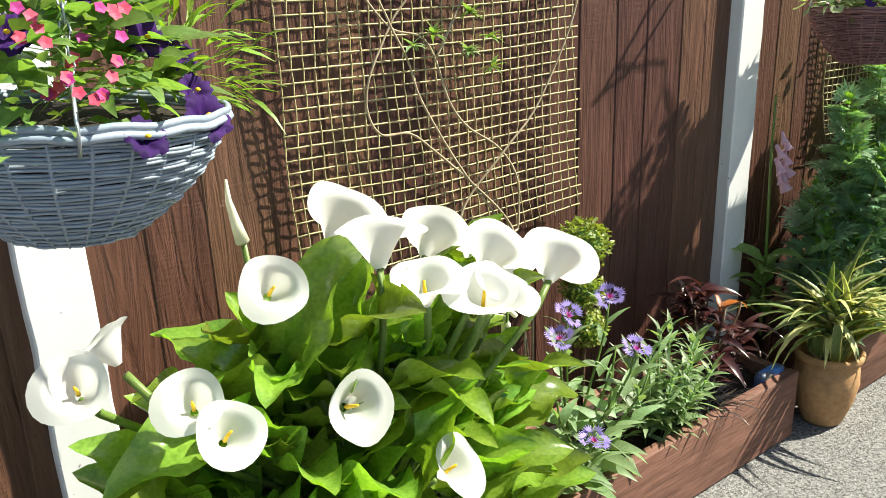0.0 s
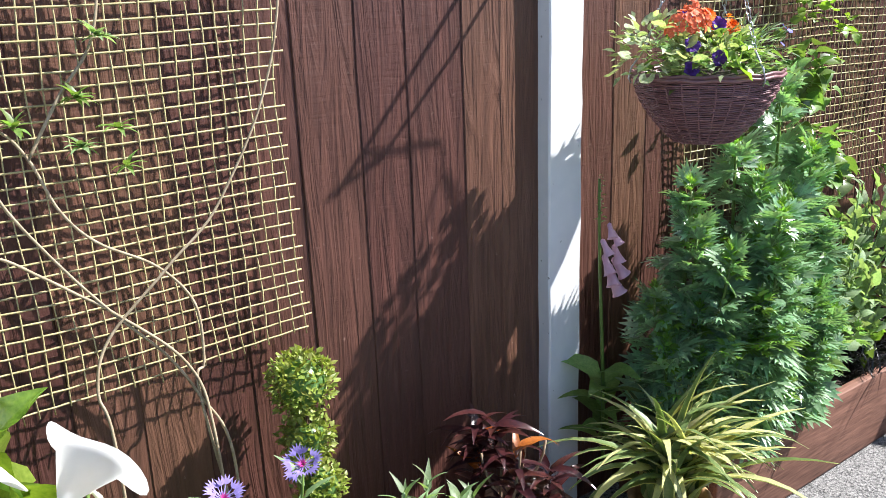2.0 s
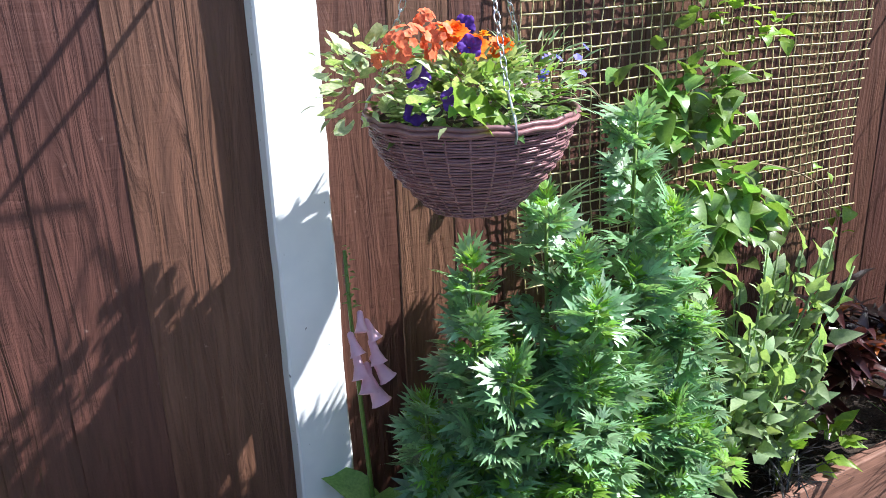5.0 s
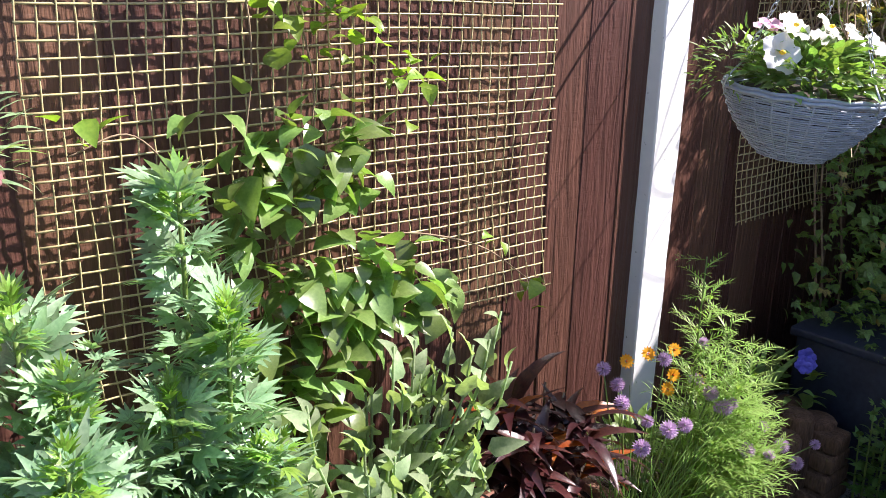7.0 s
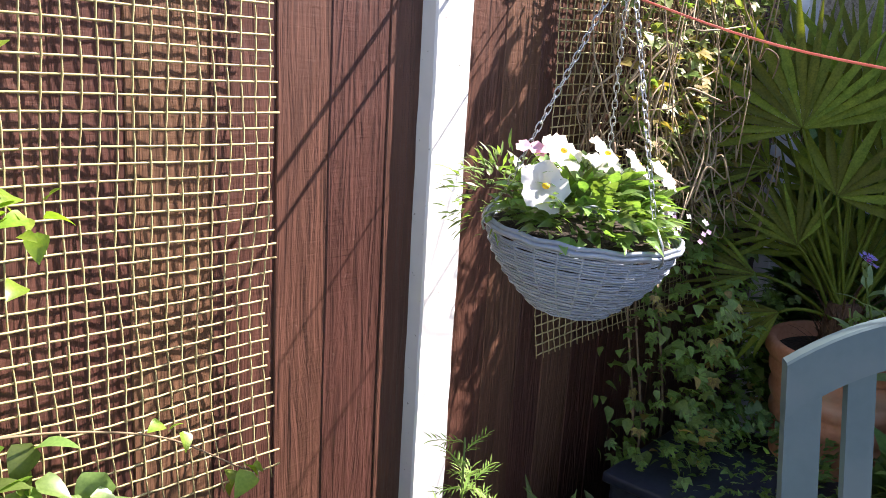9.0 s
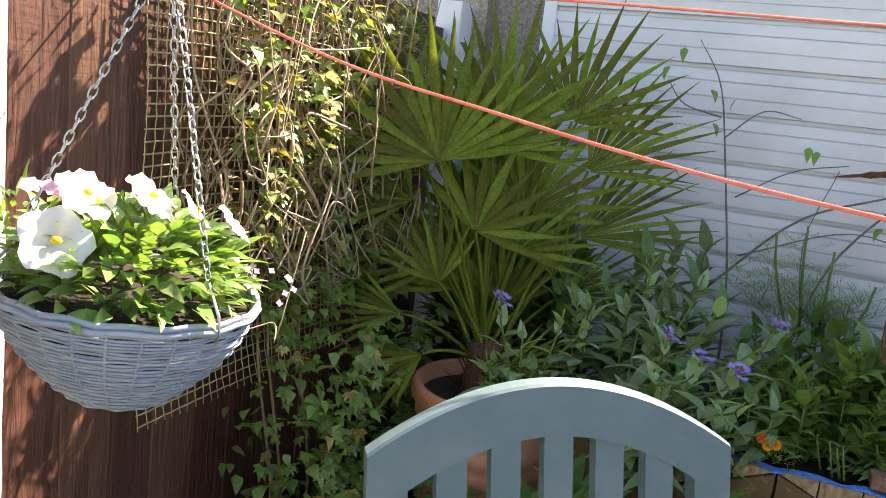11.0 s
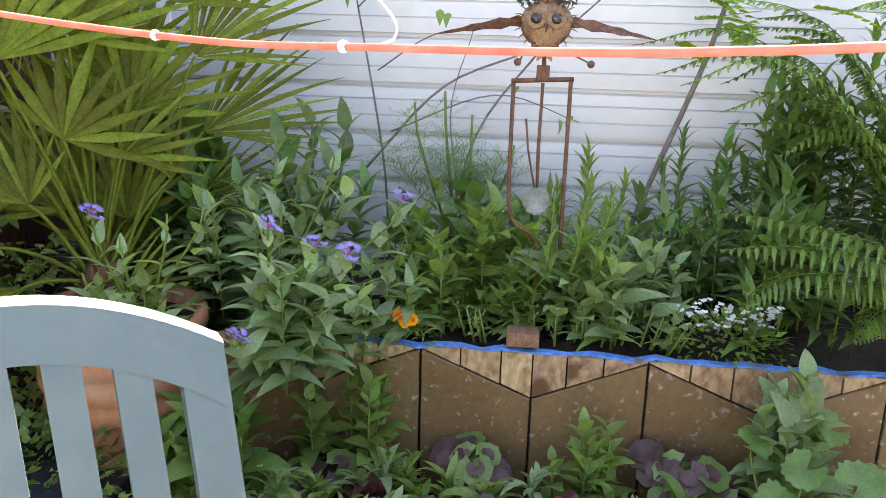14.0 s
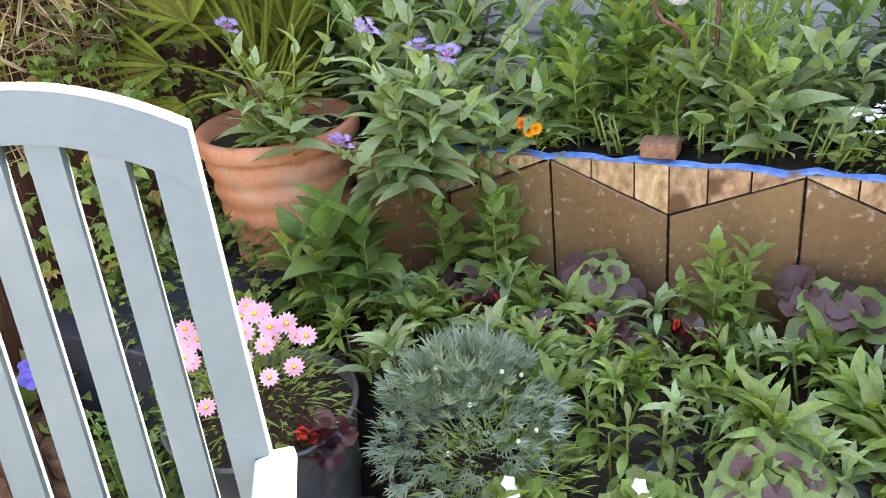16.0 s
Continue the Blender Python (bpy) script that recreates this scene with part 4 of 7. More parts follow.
for i, (fx, fy, fz, nn, tp) in enumerate(CALLAS):
    p = Vector((fx, fy, fz))
    m = tipped(p - LB, nn, tp, R.uniform(0.95, 1.05) * (0.98 if i == 4 else 1.08 if i == 3 else 0.78 if i == 7 else 0.86 if i in (5, 6) else 0.95 if i < 8 else 0.68 if i in (9, 10, 12, 14) else 0.76))
    fl = part("flower", Geo().tube(bezier(Vector((R.uniform(-0.12, 0.12), 0, 0.05)), Vector((0, 0, 0.3)), (p - LB) - Vector(nn).normalized() * 0.2, (p - LB) - Vector(nn).normalized() * 0.068, 8), 0.0065, 6), G_STEM, lily)
    o = part("spathe", SP[i % 3], P_CALLA, fl, "white funnel-shaped calla bloom")
    o.matrix_basis = m
    o = part("spadix", SPX, P_YELLOW, fl, "yellow flower spike")
    o.matrix_basis = m
for bx, by, bz in ((0.535, 1.24, 1.035),):
    q = Vector((bx, by, bz)) - LB
    bd = part("bud", Geo().tube([q - Vector((-0.016, 0, 0.11)), q - Vector((-0.008, 0, 0.075)), q - Vector((0, 0, 0.035)), q], 0.012, 10, 0.002), P_CREAM, lily, "rolled pale green calla bud")
    part("bud_stalk", Geo().tube(bezier((-0.1, 0, 0.1), (-0.1, 0, 0.3), q - Vector((-0.03, 0, 0.35)), q - Vector((-0.016, 0, 0.10)), 6), 0.006, 6), G_STEM, bd)

# clipped box bush
bx = thing("topiary_bush", (1.50, 1.36, 0.15), "small yellow-green box bush clipped into stacked rounds", "shrub")
ge = Geo()
rr = random.Random(20)
for c, ra, n in (((0, 0, 0.515), 0.064, 900), ((0, 0, 0.39), 0.053, 650), ((0.02, 0, 0.28), 0.05, 500)):
    for i in range(n):
        d = way(rr.uniform(0, 6.28), math.asin(rr.uniform(-1, 1)))
        w = Vector((rr.uniform(-1, 1), rr.uniform(-1, 1), rr.uniform(-0.6, 1))) + d * 0.5
        ge.put(leaf(0.015, 0.0105, 0.3, 0.3, 3), aim(Vector(c) + d * ra * rr.uniform(0.72, 1.08), w, rr.uniform(-1, 1), rr.uniform(0.7, 1.2)))
part("foliage", ge, G_BOX, bx)
# solid darker green balls close the gaps behind the leaves
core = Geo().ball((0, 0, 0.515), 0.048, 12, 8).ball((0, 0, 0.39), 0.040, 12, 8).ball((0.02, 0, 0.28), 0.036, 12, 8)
part("inner_growth", core, G_DARK, bx, "dark green balls filling the inside of the bush")
part("trunk", Geo().tube([(0, 0, 0), (0.01, 0, 0.25), (0, 0, 0.52)], 0.009, 6), M_BARK, bx)


def cornflower(at, blooms, tips, label, seed, mat=G_GREY, leaf_tpls=None, scale=1.0, bloom_s=1.0):
    """A clump of leafy stems with fringed violet flowers."""
    t = thing("cornflower_plant", at, label, "plant")
    A = Vector(at)
    ge = Geo()
    tops = [Vector(b) - A for b in blooms] + [Vector(q) - A for q in tips]
    for i, q in enumerate(tops):
        foot = Vector((q.x * 0.35, q.y * 0.35, 0))
        spire(ge, foot, q - Vector((0, 0, 0.03)), max(8, int(q.z * 34)), leaf_tpls or T_LANCE, (1.1 * scale, 0.55 * scale), seed + i, (1.0, 0.0))
    part("foliage", ge, mat, t)
    stalks(t, (0, 0, 0), tops, 0.0042)
    for i, b in enumerate(blooms):
        q = Vector(b) - A
        nn = Vector((R.uniform(-0.4, 0.2), R.uniform(-0.6, -0.1), 0.7))
        fl = bloom(t, "flower", F_CORN, P_VIOLET, q, nn, i, bloom_s)
        part("flower_centre", Geo().put(petals(9, 0, 0.012, 0.003, 0.9), face(q, nn, 0, bloom_s)), P_MAGENTA, fl)
        part("flower_base", Geo().ball(q - nn.normalized() * 0.008, 0.008 * bloom_s, 7, 4, 1.2), G_STEM, fl)
    return t


cornflower((1.28, 1.17, 0.15), [(1.257, 1.178, 0.601), (1.351, 1.061, 0.53), (1.41, 1.19, 0.60), (1.205, 1.15, 0.57), (1.20, 1.04, 0.37)],
           [(1.15, 1.10, 0.46), (1.30, 1.08, 0.44), (1.38, 1.14, 0.50), (1.22, 1.06, 0.40), (1.45, 1.10, 0.42)], "blue-violet perennial cornflower with long grey-green leaves", 30, G_GREY, None, 1.25, 1.2)
sp = thing("spurge_plant", (1.62, 1.20, 0.15), "bushy grey-green narrow-leaved plant in the planter", "plant")
for i, (dx, dy, h) in enumerate([(0, 0, 0.30), (-0.08, -0.03, 0.27), (0.07, 0.02, 0.29), (-0.03, -0.07, 0.22), (0.06, -0.06, 0.22), (0.12, -0.02, 0.25), (-0.12, 0.0, 0.24), (0.17, 0.0, 0.22), (-0.16, -0.06, 0.22), (0.02, -0.10, 0.16), (0.14, -0.07, 0.17)]):
    part("leafy_stem", spire(Geo().tube([(dx * 0.4, dy * 0.4, 0), (dx, dy, h)], 0.003, 5), (dx * 0.4, dy * 0.4, 0), (dx, dy, h), 28, [leaf(0.085, 0.020, 0.5, 0.25), leaf(0.075, 0.022, 0.8, 0.25)], (1.1, 0.8), 40 + i, (1.0, 0.1)), G_GREY, sp)


def bronze(at, seed, n=90, s=1.0, label="glossy burgundy-leaved plant with a few orange leaves"):
    t = thing("bronze_plant", at, label, "plant")
    tp = [leaf(0.11, 0.024, 1.0, 0.3), leaf(0.13, 0.028, 1.3, 0.3), leaf(0.09, 0.022, 0.6, 0.3)]
    ge, og = Geo(), Geo()
    rr = random.Random(seed)
    for c in range(6):
        cx, cy, h = rr.uniform(-0.10, 0.10) * s, rr.uniform(-0.07, 0.07) * s, rr.uniform(0.14, 0.30) * s
        for i in range(n // 6):
            m = aim((cx, cy, h - 0.1 * s * i / (n / 6)), way(i * 2.399 + c, rr.uniform(-0.3, 0.75)), rr.uniform(-0.4, 0.4), s * rr.uniform(0.7, 1.15))
            (og if rr.random() < 0.10 else ge).put(rr.choice(tp), m)
    part("foliage", ge, G_BURG, t)
    part("orange_leaves", og, G_RUSTLEAF, t, "orange-brown turning leaves")
    stalks(t, (0, 0, 0), [(rr.uniform(-0.08, 0.08) * s, rr.uniform(-0.05, 0.05) * s, 0.25 * s) for _ in range(5)], 0.005, M_TWIG)
    return t


bronze((1.95, 1.28, 0.15), 50, 110)
mg = thing("black_grass_tuft", (1.76, 1.16, 0.15), "tuft of black strap-leaved grass over the planter edge", "grass plant")
ge = Geo()
for i in range(90):
    a = R.uniform(0, 6.28)
    ge.put(leaf(R.uniform(0.12, 0.2), 0.006, R.uniform(1.2, 2.2), 0.2, 6), aim((R.uniform(-0.06, 0.06), R.uniform(-0.02, 0.03), 0.0), way(a, R.uniform(0.5, 1.2)), 0, 1))
part("foliage", ge, G_MONDO, mg)
wf = thing("foxglove_bud_stalk", (1.07, 1.20, 0.15), "leaning foxglove stalk with cream buds and pale pink lower bells", "plant")
stalks(wf, (0, 0, 0), [(-0.018, -0.055, 0.585)], 0.005)
for i in range(15):
    u = i / 14
    m = face((-0.016 + 0.012 * u + 0.014 * math.sin(i * 2.4), -0.062 + 0.05 * u, 0.575 - 0.235 * u), (0.7 * math.sin(i * 2.4), -0.6, -0.7), i, 0.28 + 0.62 * u)
    part("bell", Geo().add([tuple((m @ Vector((r * math.cos(2 * math.pi * k / 9), r * math.sin(2 * math.pi * k / 9), z)))[:]) for r, z in ((0.003, -0.03), (0.010, -0.024), (0.013, 0.0), (0.014, 0.018), (0.009, 0.027)) for k in range(9)],
         [(q * 9 + k, q * 9 + (k + 1) % 9, q * 9 + 9 + (k + 1) % 9, q * 9 + 9 + k) for q in range(4) for k in range(9)]), P_CREAM if i < 12 else P_SOFTPINK, wf, "cream foxglove bud" if i < 12 else "pale pink foxglove bell")

# variegated strap-leaf plant in a clay pot
pot = thing("terracotta_pot", (2.31, 1.10, GROUND), "weathered sandy terracotta pot standing on the path", "plant pot")
part("pot_body", Geo().lathe([(1e-4, 0.0), (0.055, 0.0), (0.062, 0.01), (0.085, 0.08), (0.095, 0.14), (0.09, 0.19), (0.082, 0.205), (0.098, 0.215), (0.10, 0.235), (0.092, 0.24), (0.08, 0.225), (0.075, 0.20), (1e-4, 0.20)], 32), M_SANDPOT, pot)
sl = thing("striped_strap_plant", (2.31, 1.10, 0.17), "arching cream and green striped strap-leaved plant", "plant")
for i in range(120):
    a, e = R.uniform(0, 6.28), R.uniform(0.75, 1.5)
    L, W = R.uniform(0.28, 0.45), R.uniform(0.024, 0.038)
    tp = leaf(L, W, R.uniform(1.0, 3.0), 0.35, 9, base=0.42)
    m = aim((R.uniform(-0.04, 0.04), R.uniform(-0.04, 0.04), 0.0), way(a, e), 0, 1)
    lf = part("leaf", Geo().put(tp, m), G_VARG if i % 2 else G_VARY, sl)
    v = tp[0].copy()
    v[:, 0] *= 1.25
    v[:, 2] -= 0.0012
    part("leaf_margin", Geo().put((v, tp[1]), m), G_VARY if i % 3 else G_VARG, lf, "cream leaf edge")

# foxglove
fx = thing("foxglove", (2.35, 1.365, 0.15), "foxglove with drooping pink bells and a tall budding tip", "plant")
stalks(fx, (0, 0, 0), [(-0.018, 0.005, 0.79)], 0.006)
for i, (dx, dz) in enumerate([(-0.012, 0.665), (0.006, 0.645), (-0.028, 0.625), (0.012, 0.60), (-0.022, 0.58), (0.02, 0.565), (-0.006, 0.55), (0.006, 0.525)]):
    m = face((dx, -0.03, dz), (0.3 * (dx > 0) - 0.2 + 0.15 * (i % 3), -0.5 + 0.12 * (i % 2), -0.85), i, 0.68 + 0.055 * i)
    part("bell", Geo().add([tuple((m @ Vector((r * math.cos(2 * math.pi * k / 10), r * math.sin(2 * math.pi * k / 10), z)))[:]) for r, z in ((0.003, -0.03), (0.008, -0.025), (0.010, 0.0), (0.016, 0.022), (0.020, 0.028)) for k in range(10)],
         [(j * 10 + k, j * 10 + (k + 1) % 10, j * 10 + 10 + (k + 1) % 10, j * 10 + 10 + k) for j in range(4) for k in range(10)]), P_SOFTPINK, fx, "pink foxglove bell")
ge = Geo()
for i in range(18):
    ge.put(leaf(0.018, 0.01, 0.6, 0.6, 3), aim((-0.014, 0.0, 0.68 + 0.007 * i), way(i * 2.4, 0.1), 0, 1.1 - 0.03 * i))
part("buds", ge, G_STEM, fx)
ge = Geo()
for i in range(16):
    ge.put(leaf(0.17, 0.075, 1.0, 0.25, 6), aim((0, 0, 0.06 + 0.014 * i), way(i * 2.4, 0.4), R.uniform(-0.3, 0.3), R.uniform(0.6, 1)))
part("foliage", ge, G_MID, fx)

# tall cut-leaved plants
T_CUT = [cut_leaf(0.105, 5, 2.6, 0.21), cut_leaf(0.095, 5, 2.3, 0.23), cut_leaf(0.110, 7, 3.0, 0.17)]
T_TIP = [cut_leaf(0.05, 5, 1.6, 0.16, False)]
k = 0
for base, tips in [((2.53, 1.27, 0.17), [(2.42, 1.26, 0.64), (2.40, 1.20, 0.52), (2.45, 1.14, 0.50), (2.516, 1.24, 0.90), (2.495, 1.20, 0.81), (2.52, 1.12, 0.75), (2.57, 1.15, 0.62), (2.48, 1.17, 0.60)]),
                   ((2.67, 1.20, 0.17), [(2.662, 1.223, 0.995), (2.67, 1.09, 0.84), (2.642, 1.07, 0.73), (2.72, 1.10, 0.70), (2.70, 1.17, 0.90), (2.61, 1.10, 0.60)]),
                   ((2.88, 1.22, 0.17), [(2.90, 1.26, 1.115), (2.92, 1.17, 0.94), (2.94, 1.14, 0.72), (2.87, 1.09, 0.58), (2.83, 1.17, 0.84), (2.80, 1.13, 0.66), (2.95, 1.09, 0.50)])]:
    t = thing("larkspur_plant", base, "tall bushy plant with finely cut glossy green leaves", "plant", "cut-leaved plants in the planter")
    B = Vector(base)
    ge, gt = Geo(), Geo()
    for tip in tips:
        k += 1
        q = Vector(tip) - B
        spire(ge, Vector((q.x * 0.5, q.y * 0.5, 0)), q, int(q.z * 92), T_CUT, (1.22, 0.88), 60 + k, (0.8, -0.25), 0.10, 2.2)
        part("young_tip", spire(Geo(), q - Vector((0, 0, 0.05)), q + Vector((0, 0, 0.025)), 20, T_TIP, (1.1, 0.7), 90 + k, (1.4, 0.3), 0), G_ARTTIP, t, "bright green young leaf tip")
        for w in range(int(q.z * 9)):
            a = R.uniform(2.6, 6.4)
            c = Vector((q.x * 0.5, q.y * 0.5, 0)).lerp(q, R.uniform(0.25, 0.9)) + Vector((math.cos(a), math.sin(a), 0)) * R.uniform(0.05, 0.085)
            part("side_shoot", spire(Geo(), c - Vector((0, 0, 0.02)), c + Vector((0.01 * math.cos(a), 0.01 * math.sin(a), 0.02)), 9, T_TIP, (1.25, 0.8), 700 + k * 20 + w, (1.1, -0.1), 0), G_ART if w % 3 else G_ARTTIP, t)
    part("foliage", ge, G_ART, t)
    stalks(t, (0, 0, 0), [Vector(q) - B for q in tips], 0.006)

# climbing clematis on the second net
cl = thing("clematis", (3.10, 1.42, 0.17), "young climbing clematis with bright green leaves on the net", "climber")
CB = Vector((3.10, 1.42, 0.17))
vine = Geo()
paths = [[(3.10, 1.42, 0.2), (3.14, 1.40, 0.6), (3.12, 1.42, 0.9), (3.22, 1.42, 1.2), (3.16, 1.43, 1.5), (3.2, 1.44, 1.78)],
         [(3.10, 1.42, 0.2), (3.2, 1.38, 0.55), (3.26, 1.40, 0.85), (3.30, 1.42, 1.1), (3.31, 1.42, 1.5), (3.36, 1.43, 1.78)],
         [(3.30, 1.40, 0.95), (3.46, 1.40, 0.92), (3.62, 1.40, 0.86), (3.76, 1.40, 0.76), (3.80, 1.40, 0.74)],
         [(3.05, 1.40, 0.85), (2.98, 1.40, 1.05), (2.90, 1.41, 1.17), (2.80, 1.41, 1.15)],
         [(3.12, 1.42, 0.5), (3.04, 1.41, 0.9), (3.10, 1.41, 1.3), (3.04, 1.42, 1.6)]]
for q in paths:
    vine.tube([p - CB for p in smooth_line(q, 8)], 0.0022, 5, 0.0014)
part("twining_stem", vine, M_TWIG, cl)
T_CLEM = [leaf(0.072, 0.056, 0.8, 0.25, 6, base=0.55), leaf(0.064, 0.050, 0.5, 0.3, 6, base=0.55), leaf(0.056, 0.046, 1.0, 0.2, 6, base=0.55)]
ge, gl = Geo(), Geo()
rr = random.Random(12)
for cx, cz, n, sx, sz in [(3.10, 1.10, 60, 0.10, 0.09), (3.23, 1.08, 46, 0.09, 0.08), (3.18, 0.82, 80, 0.14, 0.11), (3.33, 0.86, 56, 0.12, 0.08), (3.12, 0.66, 66, 0.12, 0.12), (3.42, 0.80, 26, 0.08, 0.05), (3.05, 0.95, 12, 0.06, 0.08)]:
    for i in range(n):
        ge.put(rr.choice(T_CLEM), aim(Vector((cx + rr.gauss(0, sx * 0.55), 1.395 + rr.uniform(-0.05, 0.03), cz + rr.gauss(0, sz * 0.6))) - CB, (rr.uniform(-1, 1), rr.uniform(-0.9, -0.1), rr.uniform(-1, 0.5)), rr.uniform(-0.6, 0.6), rr.uniform(0.7, 1.15)))
# small young leaves; the lime of the upper ones also stands for sunlight
for cx, cz, n, sx in [(3.25, 1.33, 26, 0.10), (3.42, 1.24, 18, 0.06), (3.14, 1.36, 12, 0.06), (3.30, 1.45, 16, 0.1), (3.77, 0.75, 6, 0.03), (3.62, 0.84, 3, 0.03), (3.10, 1.55, 14, 0.1), (3.35, 1.62, 14, 0.1), (2.82, 1.16, 4, 0.03)]:
    for i in range(n):
        gl.put(rr.choice(T_CLEM), aim(Vector((cx + rr.gauss(0, sx * 0.5), 1.40 + rr.uniform(-0.04, 0.02), cz + rr.gauss(0, 0.04))) - CB, (rr.uniform(-1, 1), rr.uniform(-0.8, -0.1), rr.uniform(-0.8, 0.6)), rr.uniform(-0.6, 0.6), rr.uniform(0.4, 0.8)))
part("foliage", ge, G_CLEM, cl)
part("young_leaves", gl, G_LIME, cl, "young yellow-green leaves, the upper ones sunlit in colour")

# bare honeysuckle stems on the first net
vn = thing("bare_climber", (1.33, 1.42, 0.17), "nearly bare twining climber stems with a few leaf rosettes", "climber")
VB = Vector((1.33, 1.42, 0.17))
vine = Geo()
for q in [[(1.36, 1.40, 0.2), (1.36, 1.40, 0.55), (1.315, 1.41, 0.68), (1.27, 1.42, 0.77), (1.20, 1.42, 0.86), (1.13, 1.42, 0.958), (1.057, 1.42, 1.08), (1.027, 1.42, 1.166), (0.99, 1.43, 1.248), (0.951, 1.43, 1.362), (0.90, 1.44, 1.78)],
          [(1.34, 1.40, 0.2), (1.33, 1.40, 0.6), (1.30, 1.41, 0.75), (1.19, 1.42, 0.875), (1.137, 1.42, 0.922), (1.086, 1.42, 0.966), (1.026, 1.42, 1.011), (0.955, 1.42, 1.019), (0.924, 1.42, 1.07), (0.934, 1.42, 1.139), (0.998, 1.43, 1.238), (1.075, 1.43, 1.356), (1.18, 1.44, 1.78)],
          [(1.37, 1.40, 0.25), (1.315, 1.41, 0.681), (1.334, 1.42, 0.741), (1.331, 1.42, 0.856), (1.274, 1.42, 0.941), (1.182, 1.42, 1.004), (1.132, 1.42, 1.068), (1.10, 1.42, 1.157), (1.064, 1.42, 1.207), (0.997, 1.43, 1.229), (0.93, 1.43, 1.30)],
          [(1.153, 1.40, 0.20), (1.153, 1.41, 0.639), (1.14, 1.41, 0.743), (1.174, 1.42, 0.831), (1.286, 1.41, 0.938), (1.402, 1.41, 1.049), (1.531, 1.41, 1.312), (1.60, 1.43, 1.78)],
          [(1.10, 1.42, 1.157), (1.16, 1.42, 1.25), (1.227, 1.43, 1.34), (1.26, 1.43, 1.5)]]:
    vine.tube([p - VB for p in smooth_line(q, 8)], 0.0032, 5, 0.0024)
part("twining_stem", vine, M_PALETWIG, vn)
for i, (x_, z_, n) in enumerate([(1.182, 1.246, 18), (1.178, 1.168, 16), (1.085, 1.21, 12), (1.031, 1.191, 10), (1.239, 1.193, 10), (1.227, 1.339, 16), (1.244, 1.128, 8), (0.958, 1.321, 9)]):
    ge = Geo()
    for j in range(n):
        ge.put(leaf(0.042, 0.014, 0.8, 0.25, 4), aim(Vector((x_, 1.405, z_)) - VB, way(j * 2.4, R.uniform(-0.5, 0.9)) + Vector((0, -0.5, 0)), 0, R.uniform(0.7, 1)))
    part("leaf_rosette", ge, G_GREY if i % 2 else G_MID, vn)

# felty grey-green campion
T_FELT = [leaf(0.075, 0.040, 0.9, 0.3, 6, wave=0.15), leaf(0.088, 0.044, 0.5, 0.3, 6, wave=0.2), leaf(0.06, 0.036, 1.3, 0.3, 6)]
lc = thing("campion_plant", (3.22, 1.24, 0.18), "grey-green felty-leaved leafy plant in the planter", "plant")
ge, tops = Geo(), []
rr = random.Random(77)
for i in range(58):
    q = Vector((rr.uniform(-0.24, 0.24), rr.uniform(-0.12, 0.06), rr.uniform(0.30, 0.68)))
    if i == 0:
        q = Vector((0.30, 0.0, 0.66))
    q.z *= 1 - 0.5 * abs(q.y + 0.03) / 0.2
    tops.append(q)
    spire(ge, Vector((q.x * 0.5, q.y * 0.5, 0)), q, 10, T_FELT, (1.15, 0.8), 200 + i, (1.2, 0.15), 0.3, 2.4)
part("foliage", ge, G_FELT, lc)
stalks(lc, (0, 0, 0), tops, 0.004, G_FELT)

bronze((3.63, 1.25, 0.18), 51, 150, 1.45, "dark burgundy strap-leaved plant with an orange shoot")
mg2 = copy_thing(mg, pose(3.32, 1.16, 0.19, 0, 0, 60))
sg = thing("primrose_plant", (3.42, 1.16, 0.18), "small fresh green leafy plant at the planter edge", "plant")
part("foliage", leaves(Geo(), [leaf(0.09, 0.045, 0.9, 0.2, 6, wave=0.3)], (0, 0, 0.06), (0.10, 0.06, 0.09), 26, (0.6, 1), (0.0, 1.2), seed=33), G_LIME, sg)

# raised log-edged pocket with chives, orange flowers and feathery foliage
lg = thing("log_edging", (4.30, 1.18, GROUND), "row of rough brown logs edging a raised planting pocket", "log edging")
xx = -0.34
while xx < 0.42:
    r_ = R.uniform(0.04, 0.055)
    h = R.uniform(0.22, 0.28)
    part("log", Geo().lathe([(1e-4, 0), (r_ * 1.02, 0), (r_, h * 0.5), (r_ * 0.97, h - 0.008), (r_ * 0.85, h), (1e-4, h)], 12, (xx + r_, -0.06 + R.uniform(-0.01, 0.01), 0)), M_BARK, lg)
    xx += 2 * r_
for i in range(3):
    part("log", Geo().lathe([(1e-4, 0), (0.05, 0), (0.048, 0.2), (0.04, 0.25), (1e-4, 0.25)], 12, (0.42, 0.03 + 0.09 * i, 0)), M_BARK, lg)
part("soil", Geo().box(-0.36, 0.38, -0.02, 0.26, 0.0, 0.235, 0.01), M_SOIL, lg)
cv = thing("chive_plant", (3.86, 1.12, 0.16), "clump of chives with round lilac flower heads", "plant")
ge = Geo()
for i in range(150):
    a = R.uniform(0, 6.28)
    ge.tube(arc((R.uniform(-0.10, 0.14), R.uniform(-0.06, 0.05), 0), way(a, R.uniform(0.7, 1.5)), R.uniform(0.22, 0.42), R.uniform(0.0, 0.12)), 0.0016, 4, 0.0008)
part("foliage", ge, G_MID, cv)
HEAD = Geo()
for i in range(110):
    d = way(i * 2.399, math.asin(1 - 1.75 * (i + 0.5) / 110))
    HEAD.put(leaf(0.016, 0.0065, 0.2, 0.3, 2), aim(d * 0.004, d, i))
HEAD = HEAD.mesh("flower_head")
HEAD.materials.append(P_LILAC)
rr = random.Random(5)
